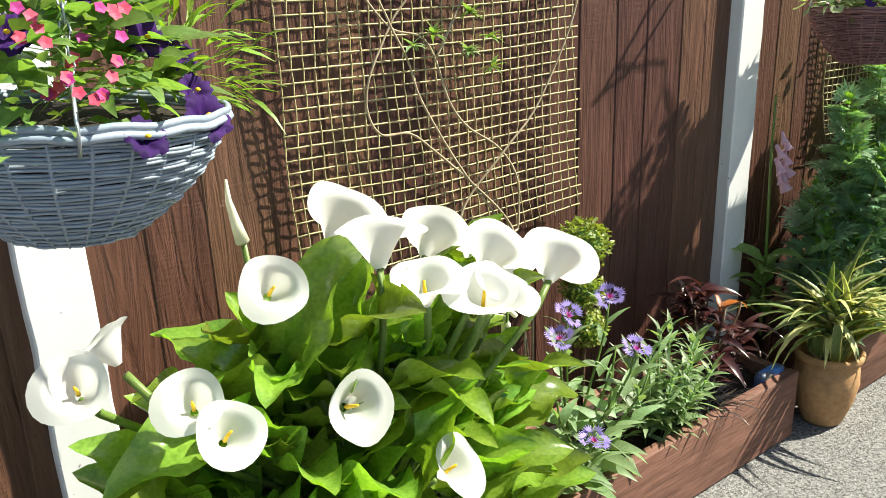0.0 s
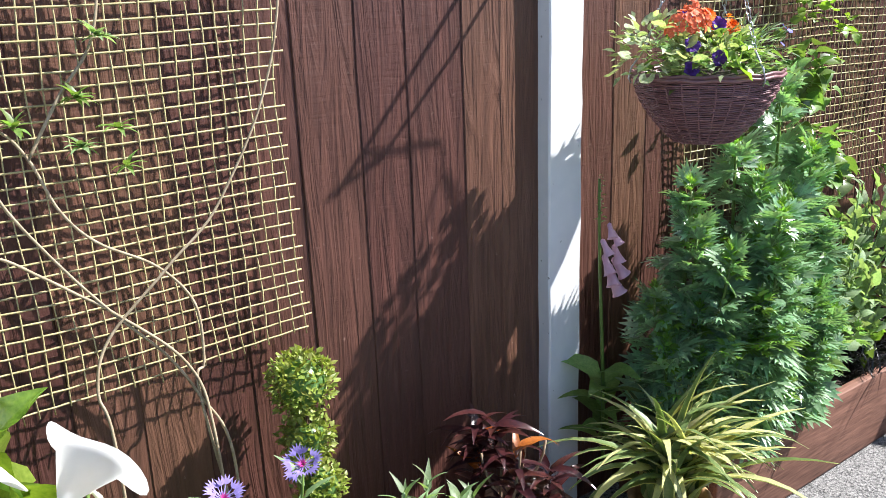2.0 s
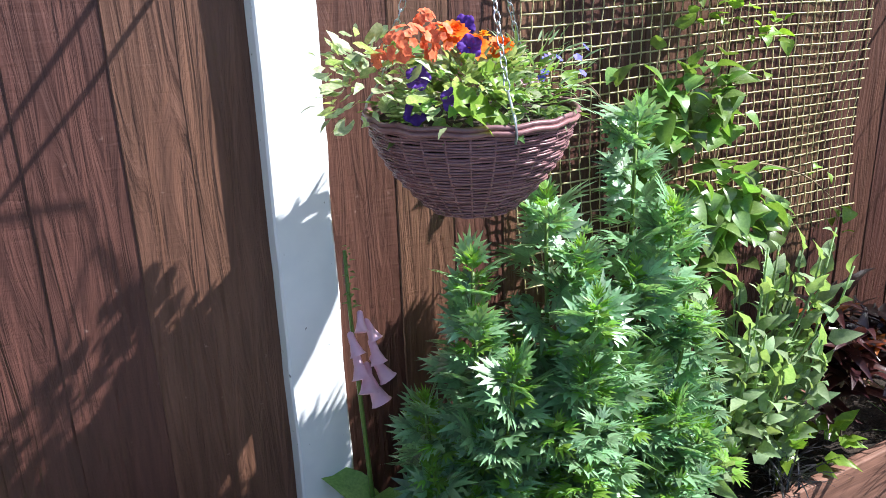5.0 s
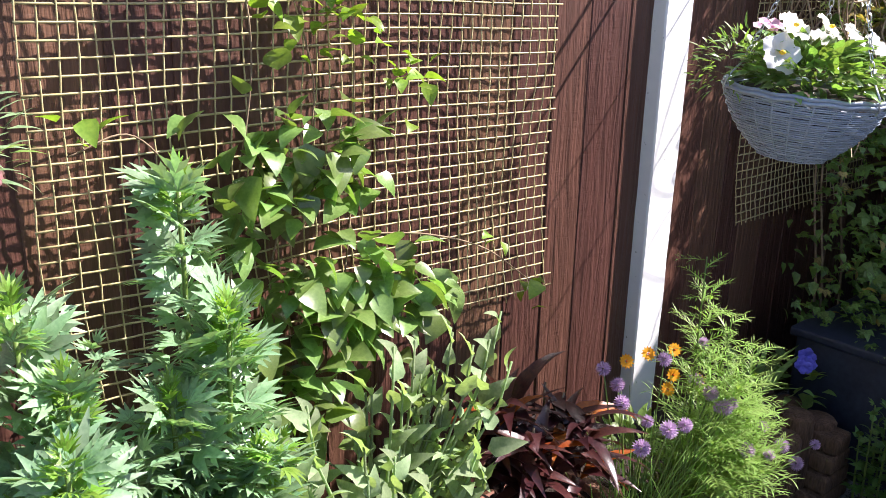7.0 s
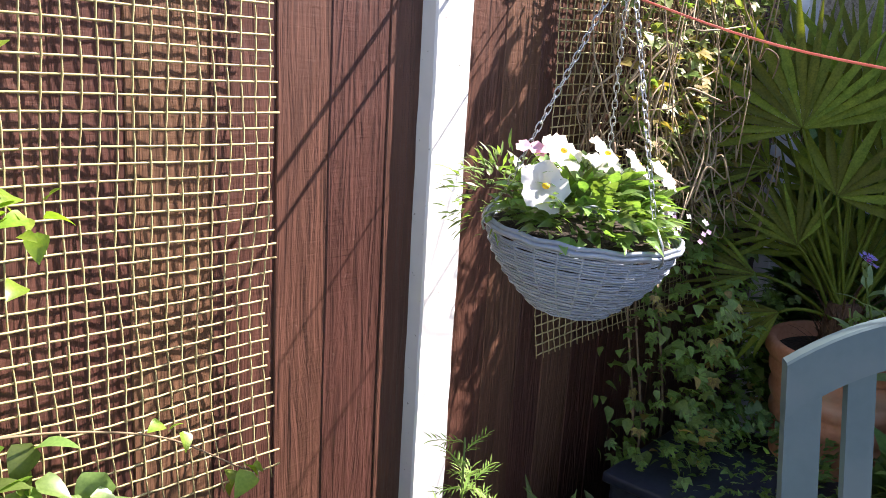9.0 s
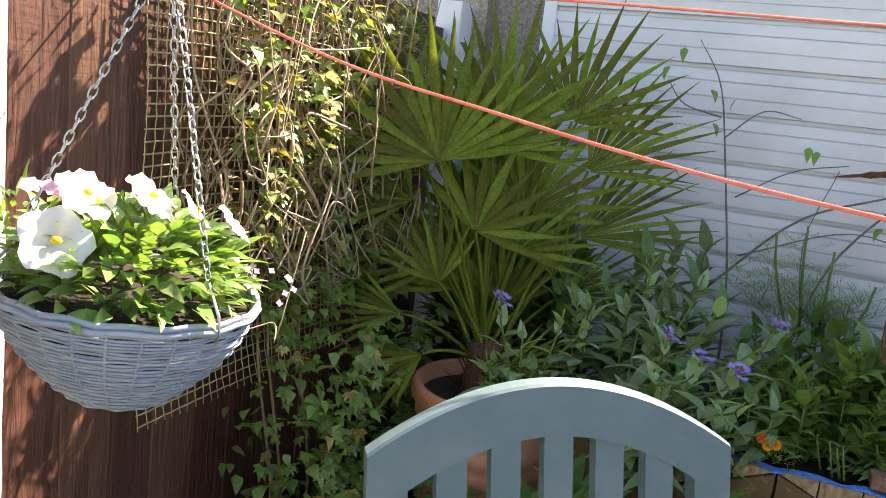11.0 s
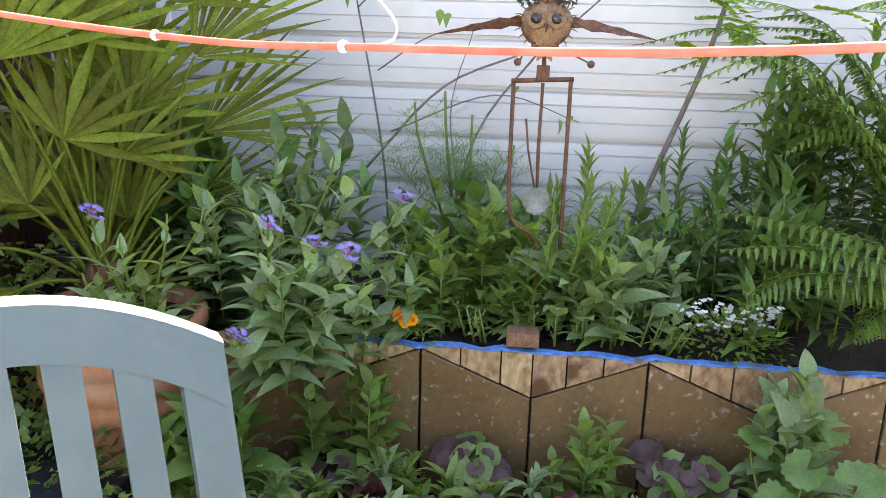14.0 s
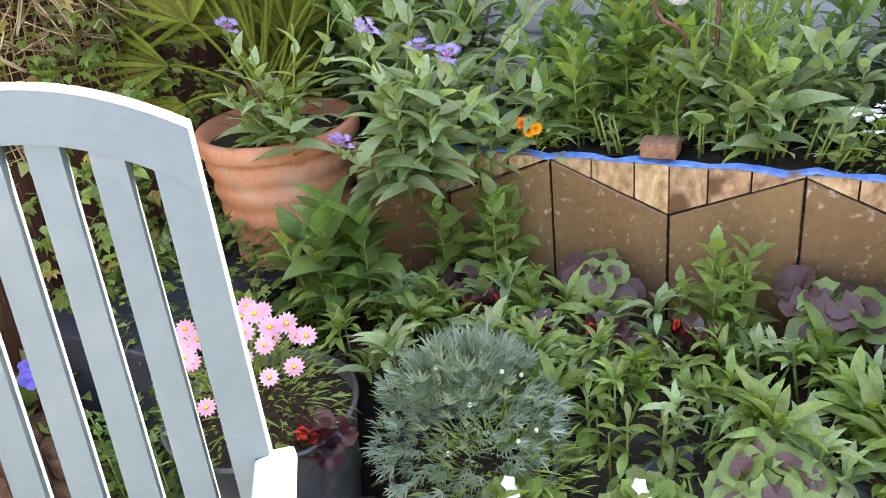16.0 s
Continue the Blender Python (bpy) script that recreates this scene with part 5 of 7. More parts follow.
for i, (dx, dy, dz) in enumerate([(-0.09, -0.00, 0.40), (-0.09, -0.12, 0.39), (0.19, -0.08, 0.33), (-0.11, 0.04, 0.47), (0.05, 0.00, 0.46), (0.20, 0.00, 0.46), (-0.05, -0.04, 0.36), (-0.00, -0.10, 0.36), (0.18, -0.07, 0.33), (0.19, -0.04, 0.35), (0.22, -0.08, 0.33), (0.30, -0.12, 0.26), (0.55, -0.14, 0.13), (0.46, -0.14, 0.11), (0.31, -0.14, 0.19), (0.39, -0.13, 0.18), (0.24, -0.12, 0.22), (-0.03, 0.06, 0.40), (0.22, 0.02, 0.35), (-0.12, -0.08, 0.34)]):
    o = part("flower_head", HEAD, P_LILAC, cv)
    o.matrix_basis = face((dx, dy, dz), (rr.uniform(-0.5, 0.3), -0.5, 0.8), i, rr.uniform(0.7, 1.05))
    part("flower_stalk", Geo().tube(arc((dx * 0.3, 0, 0), Vector((dx, dy, dz + 0.02)) - Vector((dx * 0.3, 0, 0)), (Vector((dx, dy, dz + 0.02)) - Vector((dx * 0.3, 0, 0))).length, 0.02), 0.0017, 4), G_STEM, o).matrix_parent_inverse = o.matrix_basis.inverted()
og = thing("orange_daisy_plant", (3.98, 1.22, 0.18), "orange daisy flowers among green leaves", "plant")
part("foliage", leaves(Geo(), T_OVAL, (0, 0, 0.12), (0.09, 0.07, 0.12), 70, (0.6, 1), seed=44), G_MID, og)
for i, (dx, dy, dz) in enumerate([(-0.098, -0.020, 0.414), (-0.017, -0.020, 0.410), (0.064, -0.040, 0.339), (0.032, -0.050, 0.316), (0.119, 0.000, 0.375), (0.144, -0.060, 0.308)]):
    bloom(og, "flower", F_DAISY, P_AMBER, (dx, dy, dz), (-0.4, -0.7, 0.5), i, 0.8, True, P_ORANGE)
ft = thing("feathery_plant", (4.08, 1.13, 0.17), "feathery light green fine-leaved plant", "plant")


def plume(ge, foot, top, n, L, seed, w=0.0042):
    """Thread-fine foliage along a stem."""
    rr = random.Random(seed)
    foot, top = Vector(foot), Vector(top)
    for i in range(n):
        s = (i + 0.5) / n
        p = foot.lerp(top, s)
        d = way(i * 2.399, rr.uniform(-0.1, 0.7))
        l = L * (1 - 0.6 * s) * rr.uniform(0.7, 1.1)
        for j in range(7):
            q = p + d * l * j / 7
            for sg in (-1, 1):
                dd = (d + 0.9 * sg * d.cross(UPV) + Vector((0, 0, rr.uniform(-0.4, 0.5)))).normalized()
                ge.put(leaf(l * 0.38, w, 0.5, 0.1, 2), aim(q, dd, 0, 1))
        ge.put(leaf(l, w * 1.3, 0.4, 0.1, 3), aim(p, d, 0, 1))


ge = Geo()
for i, q in enumerate([(-0.066, -0.02, 0.67), (-0.03, -0.02, 0.60), (0.02, -0.05, 0.52), (0.05, -0.11, 0.46), (0.0, -0.10, 0.38), (-0.05, -0.05, 0.44), (0.08, -0.05, 0.40), (0.13, -0.08, 0.32), (0.08, -0.13, 0.28), (0.02, -0.14, 0.22), (0.16, -0.05, 0.25), (-0.08, -0.10, 0.26), (0.12, -0.15, 0.18)]):
    plume(ge, (q[0] * 0.4, q[1] * 0.4, 0.04), q, 36, 0.16, 300 + i)
part("foliage", ge, G_FEATH, ft)
stalks(ft, (0, 0, 0), [(-0.066, -0.02, 0.67), (0.02, -0.05, 0.52), (0.08, -0.05, 0.40)], 0.003)
pn = thing("pansy_plant", (4.76, 1.24, 0.10), "blue-violet pansy with rounded green leaves", "plant")
part("foliage", leaves(Geo(), [round_leaf(0.03, 6)] + T_OVAL, (0.05, 0, 0.10), (0.16, 0.10, 0.14), 70, (0.7, 1.2), seed=45), G_MID, pn)
for i, (dx, dz) in enumerate([(0.0, 0.26), (0.012, 0.235), (-0.01, 0.24)]):
    bloom(pn, "flower", F_PANSY, P_BLUE, (dx - 0.01, -0.05, dz), (-0.6, -0.7, 0.3), i, 1.1)
sf = thing("iris_leaves", (4.62, 1.28, 0.05), "small clump of upright pointed green leaves", "plant")
ge = Geo()
for i in range(16):
    ge.put(leaf(0.22, 0.035, 0.5, 0.3, 6), aim((R.uniform(-0.05, 0.07), R.uniform(-0.04, 0.04), 0.2), way(i * 2.4, R.uniform(0.5, 1.2)), 0, R.uniform(0.6, 1)))
part("foliage", ge, G_MID, sf)
stalks(sf, (0, 0, 0), [(0.02, 0, 0.25), (-0.02, 0, 0.24)], 0.006)
st_ = thing("stone_block", (4.68, 1.13, GROUND), "rough layered brown stone at the planting edge", "stone")
for i in range(4):
    part("stone_layer", Geo().box(-0.09 + 0.02 * i + R.uniform(-0.01, 0.01), 0.10 - 0.012 * i, -0.11, 0.10 - 0.02 * i, 0.055 * i, 0.055 * i + 0.054, 0.012), M_BARK, st_)
tr = thing("dark_trough", (5.05, 1.12, GROUND), "dark navy plastic trough in the shady corner", "planter")
part("trough_body", Geo().box(-0.20, 0.34, -0.30, 0.16, 0.0, 0.42, 0.015), M_NAVY, tr)
part("trough_rim", Geo().box(-0.215, 0.355, -0.315, 0.175, 0.405, 0.435, 0.008), M_NAVY, tr)

# ---- shady corner ----
# tangled vine on the third net
iv = thing("tangled_vine", (5.05, 1.36, GROUND), "tangled hop-like vine with dry brown stems covering the fence", "climber")
IB = Vector((5.05, 1.36, GROUND))
rr = random.Random(91)
for i in range(150):
    x_, z_ = rr.uniform(4.76, 5.55), rr.uniform(0.98, 1.5)
    pts = [Vector((x_, rr.uniform(1.22, 1.42), z_))]
    for j in range(5):
        pts.append(pts[-1] + Vector((rr.uniform(-0.15, 0.15), rr.uniform(-0.05, 0.05), rr.uniform(-0.12, 0.22))))
        pts[-1].y = min(1.42, max(1.14, pts[-1].y))
        pts[-1].z = min(1.85, 0.95 + abs(pts[-1].z - 0.95))
        pts[-1].x = max(4.74, pts[-1].x)
    part("twig", Geo().tube([p - IB for p in smooth_line(pts, 5)], rr.uniform(0.0012, 0.003), 4), M_PALETWIG if i % 3 else M_TWIG, iv, "dry tan twining stem")
for i in range(3):
    x_ = rr.uniform(5.0, 5.25)
    part("woody_stem", Geo().tube([p - IB for p in smooth_line([(x_, 1.36, GROUND), (x_ + 0.03, 1.34, 0.4), (x_ - 0.03, 1.38, 0.9), (x_ + 0.05, 1.40, 1.4)], 6)], 0.005, 5, 0.003), M_TWIG, iv)
T_HOP = [cut_leaf(0.055, 3, 1.7, 0.42, False), cut_leaf(0.048, 5, 2.4, 0.32, False), leaf(0.04, 0.028, 0.8, 0.2)]
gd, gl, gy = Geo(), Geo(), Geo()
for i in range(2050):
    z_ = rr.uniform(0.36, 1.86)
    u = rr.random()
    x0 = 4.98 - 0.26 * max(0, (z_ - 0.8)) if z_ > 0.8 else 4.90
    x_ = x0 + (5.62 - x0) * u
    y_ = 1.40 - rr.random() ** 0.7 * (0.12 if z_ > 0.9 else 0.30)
    # most leaves above 1.05 get the sunlit green, lower ones the shaded green
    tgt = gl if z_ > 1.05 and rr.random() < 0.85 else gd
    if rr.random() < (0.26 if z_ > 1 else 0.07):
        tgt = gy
    tgt.put(rr.choice(T_HOP), aim(Vector((x_, y_, z_)) - IB, (rr.uniform(-1, 0.6), rr.uniform(-1, -0.1), rr.uniform(-0.9, 0.4)), rr.uniform(-0.7, 0.7), rr.uniform(0.6, 1.25)))
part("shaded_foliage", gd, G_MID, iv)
part("upper_foliage", gl, G_HOP, iv, "leaves coloured yellow-green for the light on them")
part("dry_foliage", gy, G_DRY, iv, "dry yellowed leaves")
for x_, y_, z_ in ((5.203, 1.187, 1.15), (4.95, 1.24, 1.17), (4.85, 1.25, 1.28), (5.05, 1.2, 1.03)):
    ge = Geo()
    for j in range(40):
        ge.put(leaf(0.035, 0.0018, 0.8, 0.1, 3), aim(Vector((x_, y_, z_)) - IB, way(j * 2.4, rr.uniform(-0.6, 1.2)), 0, 1))
    part("seed_head", ge, M_TWIG, iv, "fluffy grey-brown clematis seed head")
lo = thing("low_ivy", (5.08, 1.02, 0.40), "low spreading green and cream leaved creeper in the trough", "plant")
part("foliage", leaves(Geo(), T_HOP + T_SMALL, (0.05, -0.02, 0.0), (0.30, 0.26, 0.16), 420, (0.5, 1.0), (-0.25, 1.3), seed=92), G_DARK, lo)
part("light_leaves", leaves(Geo(), T_SMALL + T_HOP, (0.05, -0.06, 0.02), (0.32, 0.26, 0.13), 260, (0.5, 0.9), (-0.3, 1.2), seed=93), G_MID, lo)

# fan palm in a ribbed terracotta pot
tub = thing("black_tub", (5.42, 0.90, GROUND), "upturned black plastic tub under the palm pot", "plant pot")
part("tub_body", Geo().lathe([(1e-4, 0.33), (0.13, 0.33), (0.14, 0.32), (0.155, 0.0), (1e-4, 0.0)], 28), M_BLACKPOT, tub)
pp = thing("ribbed_terracotta_pot", (5.42, 0.90, 0.302), "large ribbed orange terracotta pot holding a palm", "plant pot")
prof = [(1e-4, 0.0), (0.14, 0.0)]
for i in range(31):
    s = i / 30
    prof.append((0.145 + 0.05 * s + 0.010 * abs(math.sin(s * math.pi * 6)) - 0.004, 0.005 + 0.385 * s))
prof += [(0.205, 0.395), (0.212, 0.405), (0.213, 0.435), (0.205, 0.445), (0.188, 0.44), (0.185, 0.40), (1e-4, 0.395)]
part("pot_body", Geo().lathe(prof, 40), M_TERRA, pp)
part("soil", Geo().lathe([(1e-4, 0.405), (0.186, 0.402)], 24), M_SOIL, pp)
pm = thing("fan_palm", (5.44, 0.93, 0.70), "fan palm with stiff pleated green leaves", "palm")
part("trunk", Geo().tube([(0, 0, 0), (0.005, 0, 0.08), (0.01, 0.005, 0.15)], 0.062, 12, 0.045), M_PALMHAIR, pm)
fib = Geo()
for i in range(70):
    fib.put(leaf(rr.uniform(0.06, 0.13), 0.008, 0.8, 0.2, 3), aim((0.055 * math.cos(i * 2.4), 0.055 * math.sin(i * 2.4), 0.15 * i / 70), way(i * 2.4, rr.uniform(0.4, 1.2)), 0, 1))
part("fibre", fib, M_PALMHAIR, pm, "brown hairy leaf bases")


def fan(n, L, open_, k):
    """A palm fan along +y: pleated blades joined near the hub, split and pointed beyond, some tips hanging."""
    r_ = random.Random(k)
    ge = Geo()
    da = open_ / n
    for i in range(n):
        a = open_ * ((i + 0.5) / n - 0.5)
        l = L * (1 - 0.20 * (abs(a) / (open_ / 2)) ** 2) * r_.uniform(0.88, 1.05)
        droop, tilt = r_.uniform(0.02, 0.38), r_.uniform(-0.10, 0.10)
        snap = r_.random() < 0.10
        v = []
        for s in (0.02, 0.2, 0.42, 0.6, 0.78, 0.9, 1.0):
            r = l * s
            hw = max(0.0006, (r if s <= 0.42 else 0.42 * l * (1 - ((s - 0.42) / 0.58) ** 1.4)) * math.tan(da / 2) * (0.99 if s < 0.3 else 0.86))
            z = -droop * l * max(0.0, s - 0.3) ** 2 + tilt * r + 0.10 * r * (abs(a) / (open_ / 2)) ** 2 - (1.1 * l * max(0.0, s - 0.72) if snap else 0.0)
            r -= 0.8 * l * max(0.0, s - 0.72) if snap else 0.0
            for u in (-1, 0, 1):
                v.append((math.cos(a) * u * hw + math.sin(a) * r, math.cos(a) * r - math.sin(a) * u * hw, z + abs(u) * 0.5 * hw))
        ge.add(v, [(j * 3 + c, j * 3 + c + 1, j * 3 + c + 4, j * 3 + c + 3) for j in range(6) for c in range(2)])
    return ge.mesh("fan_blade")


PALM = Vector((5.44, 0.93, 0.70))
ACROSS, TOWARDS = Vector((0.37, -0.93, 0.0)), Vector((-0.92, -0.37, 0.13))
for i, (hx, hy, hz, turn, wide, L, n, lift, side) in enumerate([
        (5.337, 1.085, 1.327, 105, 190, 0.42, 18, 0.5, 0.0), (5.47, 0.99, 1.375, 82, 190, 0.34, 16, 0.55, 0.1), (5.423, 0.995, 1.149, 62, 170, 0.27, 10, 0.4, 0.1), (5.72, 0.784, 1.134, 30, 90, 0.40, 13, 0.35, -0.3),
        (5.66, 0.77, 1.33, 42, 110, 0.38, 14, 0.4, -0.2), (5.368, 1.061, 1.005, 108, 120, 0.22, 9, 0.0, 0.2), (5.57, 0.81, 1.038, 95, 90, 0.18, 8, -0.1, 0.0), (5.28, 1.05, 0.83, 212, 90, 0.24, 7, 0.6, 0.2),
        (5.45, 1.20, 1.20, 160, 130, 0.40, 14, 0.5, 0.4), (5.50, 1.12, 1.02, 158, 120, 0.34, 12, 0.4, 0.4), (5.60, 0.92, 1.20, 72, 160, 0.36, 14, 0.3, 0.0), (5.62, 1.02, 1.42, 95, 170, 0.40, 16, 0.3, 0.0),
        (5.70, 0.80, 0.96, 18, 80, 0.30, 10, 0.5, 0.0), (5.55, 1.17, 1.38, 128, 150, 0.42, 15, 0.3, 0.2), (5.36, 0.84, 0.82, 30, 70, 0.20, 7, 0.6, 0.0), (5.60, 0.95, 0.92, 85, 130, 0.28, 11, 0.1, 0.0),
        (5.55, 1.08, 0.95, 125, 130, 0.30, 11, 0.1, 0.2), (5.68, 0.84, 1.46, 62, 140, 0.36, 13, 0.4, 0.0), (5.42, 1.22, 1.42, 140, 150, 0.38, 14, 0.5, 0.2), (5.50, 0.90, 1.10, 40, 120, 0.26, 10, 0.3, -0.2),
        (5.36, 1.16, 0.90, 175, 90, 0.26, 9, 0.4, 0.3),
        (5.75, 1.12, 1.12, 100, 170, 0.34, 14, 0.2, 0.2), (5.80, 1.15, 0.88, 95, 170, 0.34, 14, 0.1, 0.2), (5.82, 1.05, 1.30, 90, 170, 0.34, 14, 0.2, 0.1), (5.70, 1.04, 0.80, 80, 160, 0.30, 13, 0.1, 0.1)]):
    hub = Vector((hx, hy, hz)) - PALM
    d = ACROSS * math.cos(radians(turn)) + Vector((0.04, 0.02, 1.0)) * math.sin(radians(turn))
    face_to = TOWARDS + Vector((0, 0, lift)) + ACROSS * side
    foot = Vector((rr.uniform(-0.03, 0.03), rr.uniform(-0.03, 0.03), 0.09))
    stem = part("frond", Geo().tube(bezier(foot, foot.lerp(hub, 0.35) + Vector((0, 0, 0.03)), foot.lerp(hub, 0.75) + Vector((0, 0, 0.03)), hub, 7), 0.006, 5, 0.0042), G_PALM, pm, "green fan frond on its stalk")
    o = part("fan_blade", fan(n, L, radians(wide), i), G_PALM, stem)
    x_ = d.cross(face_to).normalized()
    z_ = x_.cross(d).normalized()
    o.matrix_basis = Matrix.Translation(hub) @ Matrix((x_, d.normalized(), z_)).transposed().to_4x4()

# raised bed faced with cut tiles
bed = thing("raised_bed", (5.43, -0.55, GROUND), "raised bed faced with brown glazed and tan cut tiles", "raised bed")
part("bed_core", Geo().box(0.012, 0.74, -1.45, 1.05, 0, 0.70), M_SOIL, bed)
part("bed_end", Geo().box(0.0, 0.74, 1.052, 1.075, 0, 0.71, 0.003), M_BROWNTILE, bed)
Y0, TOP = 0.161 + 0.55, 0.70 - GROUND


def tile(poly, mat, parent, thick=0.012, name="tile"):
    """A flat tile cut to poly (y, z), its face towards -x."""
    n = len(poly)
    cy, cz = sum(p[0] for p in poly) / n, sum(p[1] for p in poly) / n
    ge = Geo()
    sh = [(cy + (y - cy) * 0.985, cz + (z - cz) * 0.985) for y, z in poly]
    ge.v = [(0.006, y, z) for y, z in poly] + [(-0.001, y, z) for y, z in poly] + [(-0.004, y, z) for y, z in sh]
    ge.f = [tuple(range(2 * n, 3 * n))]
    for k in range(n):
        q = (k + 1) % n
        ge.f += [(k, q, n + q, n + k), (n + k, n + q, 2 * n + q, 2 * n + k)]
    o = part(name, ge, mat, parent, smooth=False)
    return o


W = 0.262
for i in range(-2, 6):
    ya = Y0 - W * i
    up = i % 2 == 0
    za, zb = (TOP - 0.005, TOP - 0.112) if up else (TOP - 0.112, TOP - 0.005)
    e = 0.0025
    tile([(ya - e, 0.30), (ya - e, za - e), (ya - W + e, zb - e), (ya - W + e, 0.30)], M_BROWNTILE, bed, name="brown_tile")
    cuts = [0.0, 0.36, 0.72, 1.0] if up else [0.0, 0.30, 0.62, 1.0]
    for a, b in zip(cuts, cuts[1:]):
        z1, z2 = za + (zb - za) * a, za + (zb - za) * b
        if max(TOP - z1, TOP - z2) < 0.02:
            continue
        y1, y2 = ya - W * a - 0.0015, ya - W * b + 0.0015
        tile([(y1, min(TOP, z1 + 0.003)), (y1, TOP), (y2, TOP), (y2, min(TOP, z2 + 0.003))], M_TANTILE, bed, name="tan_tile")
ge = Geo()
pts = [(0.004 + 0.008 * math.sin(k * 1.9), 1.02 - 0.05 * k, TOP + 0.004 + 0.004 * math.sin(k * 2.7)) for k in range(48)]
for k in range(len(pts) - 1):
    a, b = pts[k], pts[k + 1]
    w1, w2 = 0.003 + 0.004 * math.sin(k * 1.3), 0.003 + 0.004 * math.sin((k + 1) * 1.3)
    ge.add([(a[0] - w1, a[1], a[2]), (a[0] + 0.012, a[1], a[2] + 0.003), (b[0] + 0.012, b[1], b[2] + 0.003), (b[0] - w2, b[1], b[2]), (a[0] - w1, a[1], a[2] - 0.006), (b[0] - w2, b[1], b[2] - 0.006)],
           [(0, 1, 2, 3), (4, 0, 3, 5)])
part("liner_edge", ge, M_BLUE, bed, "bright blue plastic sheet edge", smooth=False)
lump = Geo()
for i in range(41):
    for j in range(13):
        lump.v.append((0.03 + 0.7 * j / 12, -1.42 + 2.44 * i / 40, 0.715 + R.uniform(-0.012, 0.02)))
lump.f = [(i * 13 + j, i * 13 + j + 1, (i + 1) * 13 + j + 1, (i + 1) * 13 + j) for i in range(40) for j in range(12)]
part("soil", lump, M_SOIL, bed)
bk = thing("wooden_block", (5.455, -0.075, 0.712), "small offcut of grey-brown weathered wood on the bed rim", "wood block")
part("block_body", Geo().box(-0.025, 0.03, -0.038, 0.038, 0.0, 0.034, 0.004), M_PLANK, bk)

# tiered dark box in front of the bed
tier = thing("black_crate", (5.21, -0.35, GROUND), "low black plastic crate planted with bedding plants", "planter")
part("crate_body", Geo().box(-0.20, 0.20, -1.0, 0.92, 0.0, 0.36, 0.012), M_BLACKPOT, tier)
part("soil", Geo().box(-0.185, 0.185, -0.985, 0.905, 0.355, 0.372, 0.004), M_SOIL, tier)

# plants of the raised bed
T_BROAD = [leaf(0.13, 0.05, 0.8, 0.2, 6), leaf(0.15, 0.055, 1.1, 0.2, 6), leaf(0.11, 0.045, 0.5, 0.25, 6)]
cornflower((5.50, 0.55, 0.66), [(5.231, 0.286, 0.973), (5.266, 0.366, 0.976), (5.504, 0.218, 1.031), (5.10, 0.479, 0.825), (5.190, 0.439, 1.030)],
           [(5.27, 0.26, 0.90), (5.24, 0.34, 0.86), (5.60, 0.55, 1.15), (5.47, 0.50, 1.02), (5.55, 0.36, 1.06), (5.34, 0.42, 0.92), (5.66, 0.42, 1.10), (5.36, 0.20, 0.82), (5.30, 0.46, 0.86), (5.25, 0.40, 0.75)],
           "large perennial cornflower with violet fringed flowers and broad grey-green leaves", 400, G_GREY, T_BROAD, 1.05, 0.98)
cornflower((5.32, 0.78, 0.70), [(5.255, 0.848, 1.020)], [(5.24, 0.78, 0.98), (5.30, 0.70, 1.02), (5.20, 0.68, 0.86), (5.36, 0.64, 1.03), (5.22, 0.86, 0.90)],
           "perennial cornflower leaning over the palm pot with one violet flower", 430, G_GREY, T_BROAD, 0.85, 0.98)
lw = thing("laurel_shrub", (5.82, 0.52, 0.66), "dark glossy-leaved laurel-like shrub", "shrub")
ge = Geo()
for i, q in enumerate([(0, 0, 0.50), (-0.10, 0.06, 0.46), (0.06, -0.08, 0.48), (-0.12, -0.08, 0.40), (0.08, 0.12, 0.44), (-0.05, -0.16, 0.34), (-0.16, 0.16, 0.36)]):
    spire(ge, (q[0] * 0.4, q[1] * 0.4, 0), q, 17, [leaf(0.12, 0.042, 0.9, 0.25, 6)], (1.15, 0.9), 450 + i, (1.1, 0.1), 0.2)
part("foliage", ge, G_DARK, lw)
stalks(lw, (0, 0, 0), [(0, 0, 0.5), (-0.1, 0.06, 0.45), (0.06, -0.08, 0.47), (-0.12, -0.08, 0.39)], 0.006, M_DARKTWIG)
fl = thing("fennel_plant", (5.95, 0.12, 0.66), "wispy green fennel in front of the white wall", "plant")
ge = Geo()
for i, q in enumerate([(-0.02, 0.16, 0.52), (0.0, 0.0, 0.48), (0.02, 0.08, 0.54), (0.0, -0.12, 0.40), (-0.03, 0.24, 0.44), (-0.02, -0.05, 0.36)]):
    plume(ge, (q[0] * 0.5, q[1] * 0.4, 0.26), q, 34, 0.19, 470 + i, 0.0034)
part("foliage", ge, G_FENNEL, fl)
stalks(fl, (0, 0, 0), [(-0.02, 0.14, 0.55), (0.0, -0.02, 0.52), (0.02, 0.06, 0.58), (0.0, -0.14, 0.44)], 0.006)
md = thing("bushy_daisy_plant", (5.62, 0.02, 0.68), "bushy mid-green leafy plants filling the raised bed", "plant")
ge = Geo()
for i in range(26):
    q = Vector((rr.uniform(-0.12, 0.22), rr.uniform(-0.30, 0.22), rr.uniform(0.10, 0.28)))
    q.z += 0.35 * max(0, q.x)
    spire(ge, (q.x, q.y, 0), q, 16, T_LANCE, (0.8, 0.6), 480 + i, (1.1, 0.1), 0.1)
part("foliage", ge, G_MID, md)
